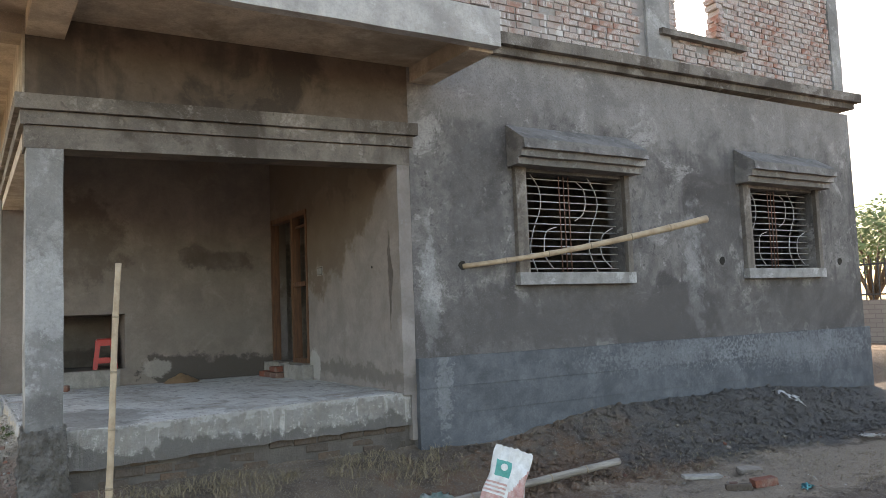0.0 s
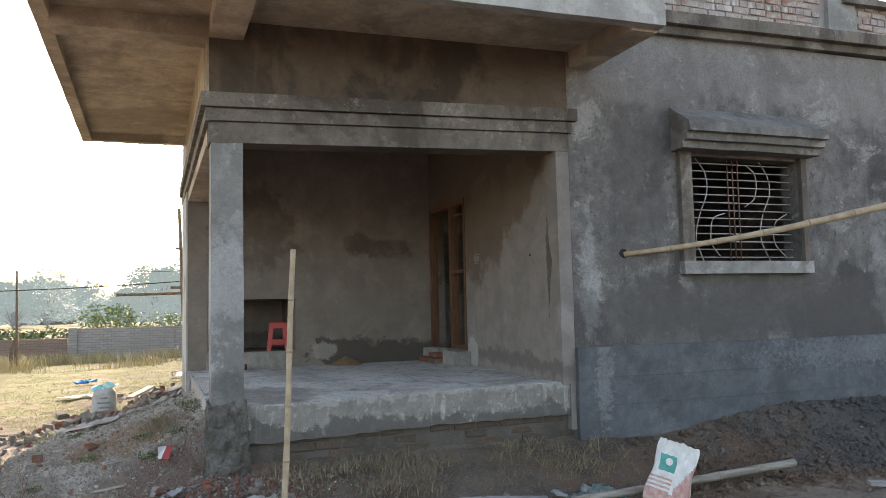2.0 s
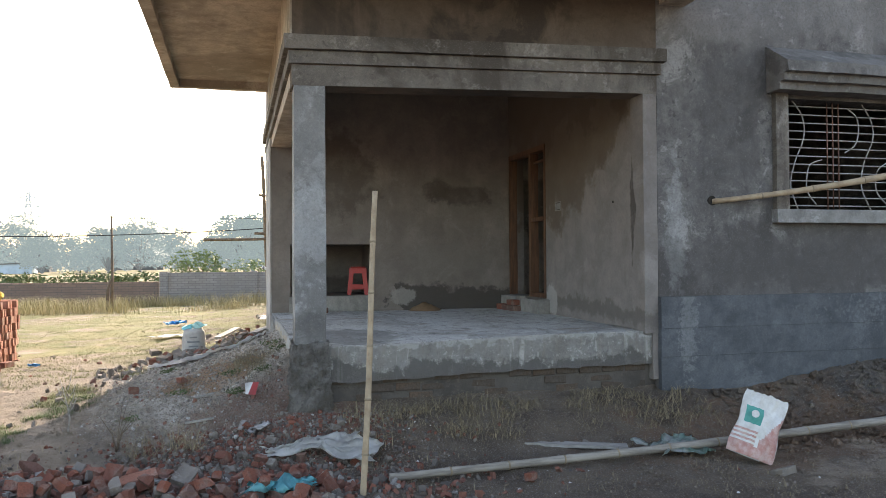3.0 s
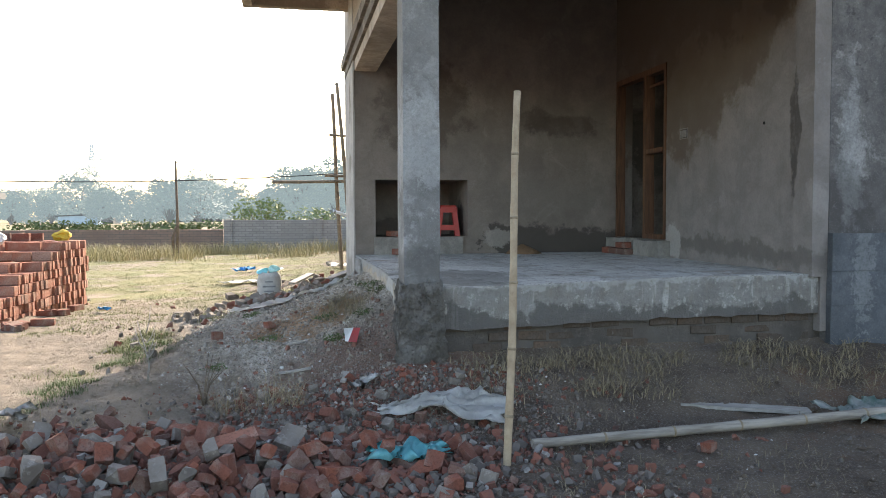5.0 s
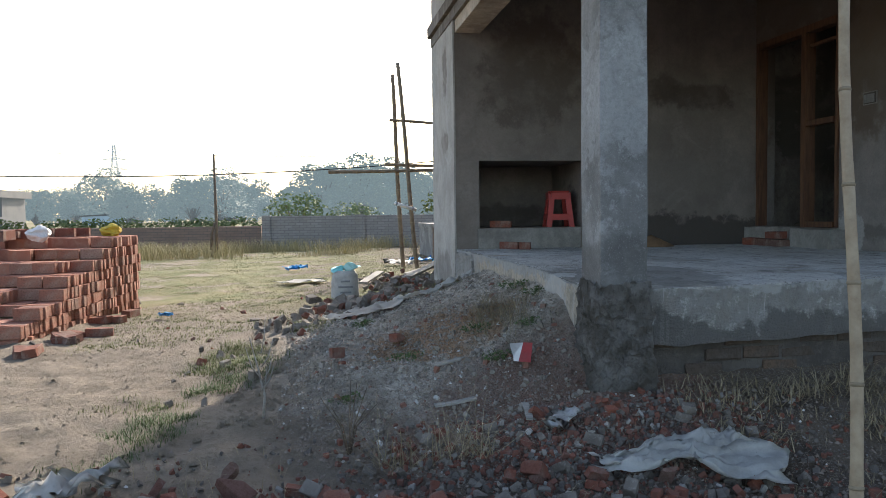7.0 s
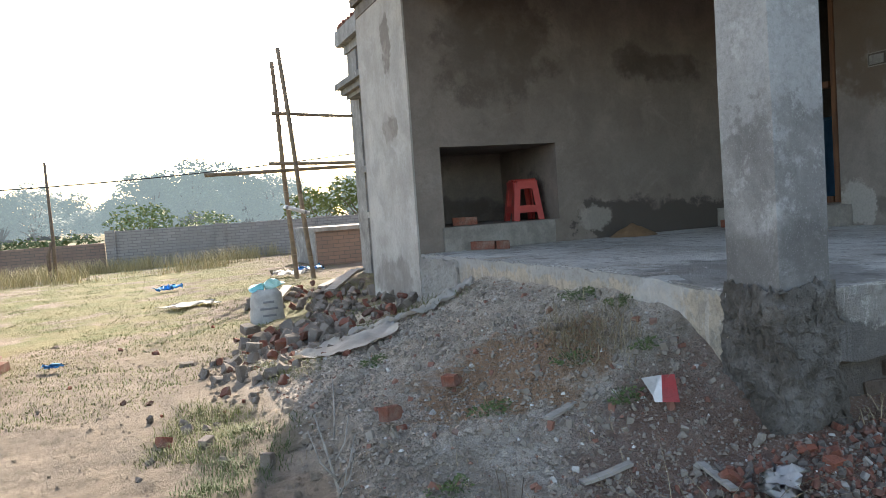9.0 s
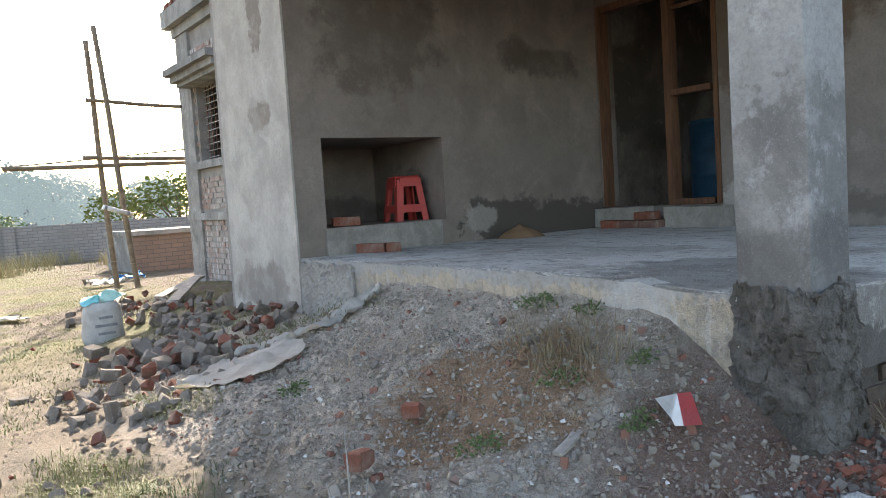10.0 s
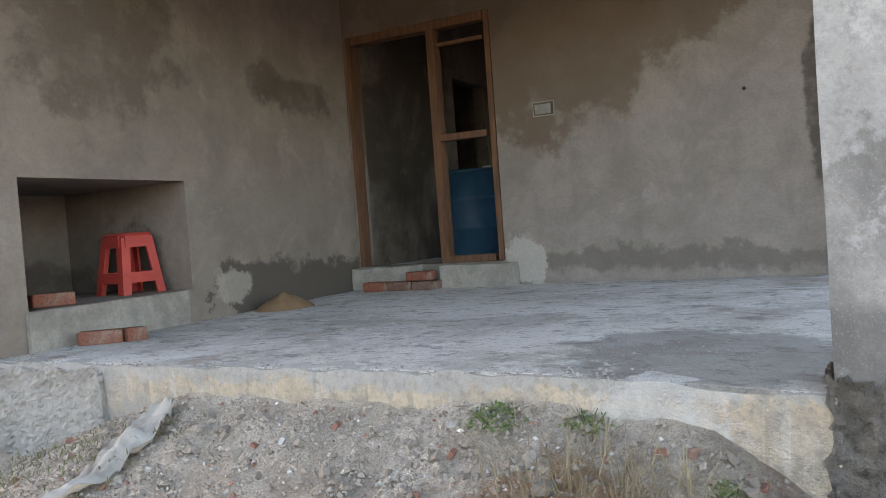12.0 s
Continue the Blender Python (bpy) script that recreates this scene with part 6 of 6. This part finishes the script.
def pebble_mat():
    k = Mat("grey pebbles and chips", 0.92)
    r = k.island()
    c = k.mix(r, (0.30, 0.265, 0.225), (0.17, 0.142, 0.118))
    c = k.mix(k.ramp(r, 0.8, 0.82), c, (0.23, 0.11, 0.08))
    c = k.mix(k.ramp(r, 0.92, 0.93), c, (0.48, 0.46, 0.43))
    return k.colour(k.mix(k.ramp(k.noise(60, 4, 0.7), 0.45, 0.7, 0, 0.4), c, (0.12, 0.10, 0.085))).m


me.materials.append(pebble_mat())
tagged(new("pebbles", me), "grey pebbles and mortar chips on the spoil heap", "gravel", "", "stuff")

# earth clods, joined
cv, cf = [], []
for i in range(13000):
    zone = rrng.random()
    if zone < 0.2:
        x, y = rrng.uniform(-1.6, 0.42), rrng.uniform(7.1, 11.0)
    elif zone < 0.5:
        x, y = rrng.uniform(-2.5, 9.5), rrng.uniform(3.8, 6.98)
    elif zone < 0.82:
        x, y = rrng.uniform(4.4, 11.5), rrng.uniform(5.7, 6.97)
    else:
        x, y = rrng.uniform(-3.6, -0.8), rrng.uniform(6.5, 12.5)
    s, k = (0.006 + 0.026 * rrng.random() ** 3) * (0.5 if zone >= 0.82 else 1.7 if zone > 0.5 else 1.0), len(cv)
    z = height(x, y) + s * 0.15
    for dx, dy, dz in ((1, 0, 0), (0.3, 0.9, 0), (-0.8, 0.5, 0), (-0.8, -0.6, 0), (0.3, -0.9, 0), (0.3, 0.2, 0.6), (-0.3, -0.2, 0.7)):
        cv.append((x + s * (dx + rrng.uniform(-0.3, 0.3)), y + s * (dy + rrng.uniform(-0.3, 0.3)), z + s * (dz + rrng.uniform(-0.15, 0.15))))
    cf += [(k + a, k + b, k + c) for a, b, c in ((0, 1, 5), (1, 2, 5), (2, 6, 5), (2, 3, 6), (3, 4, 6), (4, 5, 6), (4, 0, 5))]
me = bpy.data.meshes.new("earth_clods")
me.from_pydata(cv, [], cf)
me.materials.append(M_GROUND)
tagged(new("earth_clods", me), "small clods of the same brown earth", "earth", "", "stuff")

# bricks showing in the porch foundation
found = bpy.data.objects["porch_foundation"]
frng = random.Random(15)
fb_mesh = [whole_brick("brick", 0.225, 0.05, 0.068, M_FOUNDBRICK, frng, 0.006) for _ in range(5)]
for row in range(5):
    x = 0.86 + (0.12 if row % 2 else 0)
    while x < 3.85:
        if frng.random() > 0.42 - 0.3 * smooth01(2.4, 3.6, x):
            piece("brick", frng.choice(fb_mesh), found, pose(x, 7.158 + frng.uniform(-0.008, 0.008), 0.085 + 0.083 * row, 0, frng.uniform(-1.5, 1.5), frng.uniform(-1.5, 1.5)))
        x += 0.24


# ---- brick stack ----
def brick_stack():
    ob = thing("brick_stack", "stepped stack of new red bricks in the yard", "brick stack", (-3.42, 10.0, height(-3.4, 11) - 0.01))
    ob.matrix_world = pose(-3.55, 10.0, -0.09, 0, 0, -5)
    rng = random.Random(31)
    kinds = [whole_brick("brick", 0.232, 0.073, 0.11, M_STACK, rng) for _ in range(5)]
    base, count, rest = ob.matrix_world.copy(), 0, bmesh.new()
    for layer in range(9):
        start = -0.6 + 0.36 * layer + rng.uniform(-0.05, 0.05)
        for col in range(9):
            s2 = start + 0.1 * rng.randrange(0, 4)
            n = int((3.45 - s2) / 0.079)
            for r in range(n):
                outer = col == 0 or r < 6 or r == n - 1 or layer == 8
                if not outer or (layer == 8 and rng.random() < 0.35):
                    continue
                if col == 0 and layer > 2 and rng.random() < 0.05:
                    continue
                p = pose(-0.12 - col * 0.245 + rng.uniform(-0.03, 0.03), s2 + r * 0.079 + rng.uniform(-0.003, 0.003), 0.056 + layer * 0.113, rng.uniform(-3, 3), 0, rng.uniform(-4, 4))
                if count < 300 and (col == 0 or (col < 3 and r < 2)):
                    piece("brick", kinds[rng.randrange(5)], ob, base @ p)
                    count += 1
                else:
                    for v in box(rest, -0.116, 0.116, -0.0365, 0.0365, -0.055, 0.055):
                        v.co = p @ v.co
    rest_ob = part("stacked_bricks", rest, M_REDSTACK, ob)
    tagged(rest_ob, kind="stuff")


def stack_mat():
    k = Mat("stacked red brick", 0.93)
    c = k.mix(k.island(), (0.36, 0.155, 0.105), (0.28, 0.115, 0.08))
    c = k.mix(k.ramp(k.noise(7, 6, 0.68), 0.45, 0.68, 0, 0.45), c, (0.40, 0.27, 0.21))
    k.colour(c)
    return k.bump(k.noise(30, 5, 0.7), 0.008, 0.9).m


M_REDSTACK = stack_mat()
brick_stack()
top_rng = random.Random(33)
for i in range(26):
    y = top_rng.uniform(11.6, 13.6)
    loose_brick("loose red brick lying on the brick stack", -3.72 - top_rng.uniform(0.1, 1.9), y, 0.975, 90 if i % 3 else 0, 0, top_rng.choice((0, 4, -5, 86, 93)), group="bricks on the stack")
for i in range(10):
    y = top_rng.uniform(9.4, 11.6)
    x = -3.36 + (10.0 - y) * -0.087 + top_rng.uniform(0.0, 0.17)
    loose_brick("broken red brick at the foot of the stack", x, y, height(x, y) + 0.03, top_rng.uniform(-8, 8), top_rng.uniform(-8, 8), top_rng.uniform(0, 180), group="bricks by the stack")
for nm, lab, cat, mat, x, y in (("plastic_bag", "crumpled white plastic bag on the brick stack", "bag", M_CARD, -4.0, 12.0), ("cloth", "crumpled yellow cloth on the brick stack", "cloth", M_YELLOW, -3.55, 13.2)):
    bm = bmesh.new()
    bmesh.ops.create_icosphere(bm, subdivisions=3, radius=0.1)
    for v in bm.verts:
        v.co = Vector((v.co.x * 1.2, v.co.y, v.co.z * 0.7)) + noise.noise_vector(v.co * 14) * 0.05
    bm.transform(pose(x, y, 0.985))
    tagged(part(nm, bm, mat), lab, cat)
for i, (x, y, rz) in enumerate(((-3.0, 10.4, 10), (-3.08, 12.0, 75))):
    loose_brick("loose red brick beside the stack", x, y, height(x, y) + 0.035, 0, 0, rz, group="bricks by the stack")

# ---- bricks of the upper wall and wing ----
wall_up, wing = bpy.data.objects["wall_upper"], bpy.data.objects["wall_wing"]
wrng = random.Random(61)
face_bricks = [whole_brick("brick", 0.222, 0.06, 0.066, M_BRICK, wrng, 0.006) for _ in range(6)]
half_bricks = [whole_brick("brick", 0.105, 0.06, 0.066, M_BRICK, wrng, 0.006) for _ in range(4)]
rest, count, row, z = bmesh.new(), 0, 0, 4.715
while z < 7.55:
    x = 4.05 + (0.12 if row % 2 else 0.0)
    while x < 11.68:
        short = row % 3 == 0
        L = 0.115 if short else 0.236
        cx = x + L / 2
        in_pier = 7.5 < cx < 8.18
        rag = wrng.uniform(-0.1, 0.03)
        in_win = W3[2] - 0.06 < z < W3[3] + 0.05 and W3[0] - 0.12 < cx < W3[1] + 0.12 + rag
        if not (in_pier or in_win) and wrng.random() > 0.015:
            m = pose(cx + wrng.uniform(-0.006, 0.006), 7.147 + wrng.uniform(-0.008, 0.005), z + wrng.uniform(-0.005, 0.005), 0, wrng.uniform(-1.2, 1.2), wrng.uniform(-1, 1))
            if count < 300 and z < 6.1 and cx > 6.2 and not short:
                piece("brick", wrng.choice(face_bricks), wall_up, m)
                count += 1
            else:
                for v in box(rest, -L / 2 + 0.007, L / 2 - 0.007, -0.03, 0.03, -0.033, 0.033):
                    v.co = m @ v.co
        x += L + 0.004
    z += 0.083
    row += 1


def rest_mat():
    k = Mat("weathered joined brick", 0.93)
    c = k.mix(k.island(), (0.31, 0.155, 0.115), (0.25, 0.19, 0.165))
    c = k.mix(k.ramp(k.noise(5, 6, 0.68), 0.42, 0.66, 0, 0.85), c, (0.38, 0.345, 0.32))
    c = k.mix(k.ramp(k.noise(1.6, 7, 0.72), 0.42, 0.58, 0, 0.75), c, (0.38, 0.345, 0.32))
    c = k.mix(k.ramp(k.noise(2.4, 5, 0.7, k.scaled(5, 5, 0.8)), 0.54, 0.6, 0, 0.8), c, (0.55, 0.53, 0.51))
    k.colour(c)
    return k.bump(k.noise(30, 5, 0.7), 0.01, 0.9).m


M_RESTBRICK = rest_mat()
tagged(part("brickwork", rest, M_RESTBRICK, wall_up), kind="stuff")
jamb = [whole_brick("brick", 0.2, 0.2, 0.07, M_BRICK, wrng, 0.008) for _ in range(3)]
z = 5.26
while z < 6.4:
    piece("brick", wrng.choice(jamb), wall_up, pose(W3[0] - 0.07 + wrng.uniform(0, 0.02), 7.225, z, 0, 0, wrng.uniform(-4, 4)))
    piece("brick", wrng.choice(jamb), wall_up, pose(W3[1] + 0.06 + wrng.uniform(-0.09, 0.03), 7.225, z, 0, 0, wrng.uniform(-4, 4)))
    z += 0.084
parapet = bpy.data.objects["canopy_edge_front"]
for r in range(2):
    x = -0.85 + 0.12 * r
    while x < 4.2:
        piece("brick", wrng.choice(jamb), parapet, pose(x, CY0 + 0.13, 4.40 + 0.078 * r + 0.008 * (x - 0.7), 0, 0, wrng.uniform(-3, 3)))
        x += 0.215

# wing: brick courses, window, sunshade
rest = bmesh.new()
z, row = 0.1, 0
while z < 4.0:
    y = 12.85 + (0.12 if row % 2 else 0)
    plastered = 1.05 < z < 1.18 or 1.72 < z < 1.95 or z > 3.75
    while y < 18.1 and not plastered:
        if not (WW[2] - 0.08 < z < WW[3] + 0.1 and WW[0] - 0.15 < y < WW[1] + 0.15) and wrng.random() > 0.04:
            m = pose(1.928 + wrng.uniform(-0.008, 0.006), y, z, wrng.uniform(-1, 1), 0, wrng.uniform(-1.5, 1.5))
            for v in box(rest, -0.02, 0.02, -0.108, 0.108, -0.033, 0.033):
                v.co = m @ v.co
        y += 0.236
    z += 0.083
    row += 1
tagged(part("brickwork", rest, M_RESTBRICK, wing), kind="stuff")
ww = tagged(thing("window_3", "barred window in the raw brick wing", "window", (1.92, 16.9, 1.97)), kind="structure")
for i in range(9):
    part("upright", tube(bmesh.new(), [(0.12, -0.66 + i * 0.165, 0.004), (0.12, -0.66 + i * 0.165, 1.146)], 0.008, 6), M_RUST, ww)
for i in range(11):
    part("bar", tube(bmesh.new(), [(0.11, -0.69, 0.06 + i * 0.103), (0.11, 0.74, 0.06 + i * 0.103)], 0.007, 6), M_IRON, ww)
part("window_sill", worn(boxes((-0.09, 0.2, -0.85, 0.9, -0.12, -0.004)), 0.005, 3, 0.2), M_COLUMN, ww, "pale cement sill")
part("sunshade", worn(boxes((-0.42, -0.02, -0.95, 1.0, 1.32, 1.42), (-0.33, -0.02, -0.9, 0.95, 1.22, 1.32), (-0.25, -0.02, -0.86, 0.9, 1.15, 1.22)), 0.006, 3, 0.2), M_COLUMN, ww, "stepped cement sunshade")
structure("wing_band", worn(boxes((1.86, 1.93, 12.85, 18.36, 1.06, 1.17), (1.87, 1.93, 17.75, 18.32, -0.2, 4.0)), 0.006, 3, 0.25), M_COLUMN, "pale cement band on the brick wing", "band")

# red bricks on the wing cornice
wc = bpy.data.objects["wing_cornice"]
y = 12.9
while y < 18.3:
    piece("brick", wrng.choice(wb), wc, pose(1.86 + wrng.uniform(-0.03, 0.03), y, 4.462, 0, 0, wrng.uniform(-4, 4)))
    y += 0.125

# odds and ends on the ground before the front wall
sheet("plaster_spill", "spilt white plaster by the wall foot", "spill", 0.34, 0.12, (9.5, 6.75), -35, M_CARD, 0.008, 21, 14, 0.012)
sheet("plastic_scrap", "pale plastic scrap on the dark earth", "litter", 0.4, 0.22, (9.2, 5.45), 20, M_CLOTH, 0.06, 22, 12, 0.02)
sheet("plastic_scrap", "small cyan plastic scrap on the earth", "litter", 0.12, 0.06, (6.41, 4.44), 20, M_CYAN, 0.03, 23, 8, 0.01)
sheet("plastic_scrap", "red and white wrapper among the rubble", "litter", 0.16, 0.1, (-0.55, 5.66), 30, M_CARD, 0.05, 24, 10, 0.08)
sheet("plastic_scrap", "white plastic scrap below the column", "litter", 0.2, 0.12, (0.12, 6.75), 30, M_CARD, 0.05, 25, 10, 0.03)
bm = worn(boxes((-0.19, 0.19, -0.05, 0.05, -0.014, 0.014)), 0.006, 5, 0.06)
bm.transform(pose(6.08, 5.32, height(6.08, 5.32) + 0.02, 3, 2, -26))
tagged(part("plank", bm, M_PLANK), "short broken plank on the brown earth", "plank")
for x, y, rz in ((5.95, 4.8, -30), (6.22, 4.74, -20)):
    loose_brick("dark earth-stained brick lying on the ground", x, y, height(x, y) + 0.03, 2, -3, rz, fb_mesh[0] if rz == -30 else None)
for x, y, sc, lab in ((6.64, 5.21, 1.3, "grey stone lying on the earth"), (4.75, 6.45, 1.5, "flat pale concrete chip by the plinth"), (0.01, 8.07, 0.7, "pale stone chip on the spoil heap"), (3.9, 5.2, 1.0, "brown stone beside the bag")):
    st = new("stone", grey_lumps[rrng.randrange(8)])
    st.matrix_world = pose(x, y, height(x, y) + 0.02, 10, 4, x * 50) @ Matrix.Diagonal((sc, sc, sc * 0.6, 1))
    tagged(st, lab, "stone")
long_brick = whole_brick("brick", 0.25, 0.09, 0.05, M_STACK, brng)
loose_brick("pale moulded brick with frog marks on the rubble", -0.68, 5.72, height(-0.68, 5.72) + 0.12, 20, -8, 18, long_brick)


# ---- crumbled mortar on the slab's rim, joined ----
kv, kf = [], []
krng = random.Random(77)
for i in range(2600):
    if krng.random() < 0.55:
        x, y = 0.44 + abs(krng.gauss(0, 0.06)), krng.uniform(7.36, 11.15)
    elif krng.random() < 0.5:
        x, y = krng.gauss(0.95, 0.3), krng.gauss(7.65, 0.25)
    else:
        x, y = krng.uniform(0.74, 3.8), 7.09 + abs(krng.gauss(0, 0.05))
    if x < 0.44 or y < 7.09 or (x < 0.74 and y < 7.37) or x > 3.8:
        continue
    s, k = 0.003 + 0.009 * krng.random() ** 2.5, len(kv)
    for dx, dy, dz in ((1, 0, 0), (0, 1, 0), (-1, 0, 0), (0, -1, 0), (0, 0, 0.8)):
        kv.append((x + s * (dx + krng.uniform(-0.3, 0.3)), y + s * (dy + krng.uniform(-0.3, 0.3)), SLAB - 0.004 - 0.045 * smooth01(8.4, 7.1, y) * smooth01(3.0, 0.8, x) + s * (dz + krng.uniform(-0.1, 0.2))))
    kf += [(k + a, k + b, k + 4) for a, b in ((0, 1), (1, 2), (2, 3), (3, 0))]
me = bpy.data.meshes.new("mortar_crumbs")
me.from_pydata(kv, [], kf)
me.materials.append(rough_mat("crumbled mortar", (0.38, 0.36, 0.335), (0.20, 0.185, 0.17), (0.52, 0.505, 0.48), 14, 0.01))
tagged(new("mortar_crumbs", me), "crumbled grey mortar along the slab rim", "gravel", "", "stuff")


def dry_sapling(x, y, tall):
    ob = thing("sapling", "leafless dry sapling standing at the edge of the track", "plant", (x, y, height(x, y) - 0.02))
    rng = random.Random(8)
    part("stem", tube(bmesh.new(), [(0, 0, 0), (0.015, 0, tall * 0.3), (-0.01, 0.01, tall * 0.55), (-0.06, 0, tall)], [0.008, 0.007, 0.005, 0.002], 6), M_PLANK, ob)
    for k in range(7):
        z, a, n = tall * rng.uniform(0.25, 0.8), rng.uniform(0, 6.283), tall * rng.uniform(0.25, 0.5)
        dx, dy = math.cos(a) * n * 0.5, math.sin(a) * n * 0.3
        part("twig", tube(bmesh.new(), [(0, 0, z), (dx * 0.6, dy * 0.6, z + n * 0.35), (dx, dy, z + n)], [0.004, 0.003, 0.0015], 5), M_PLANK, ob)


dry_sapling(-1.382, 7.175, 0.46)
srng = random.Random(90)
blades("dry_grass", "bundle of dead straw on the rubble", [(q, 6.55 + 0.12 * q + srng.gauss(0, 0.03), height(q, 6.6) + 0.05) for q in [srng.uniform(-0.85, -0.25) for _ in range(26)]], M_DRYGRASS, 0.12, 0.3, 6, 0.002, 0.06, 91, 2.4)
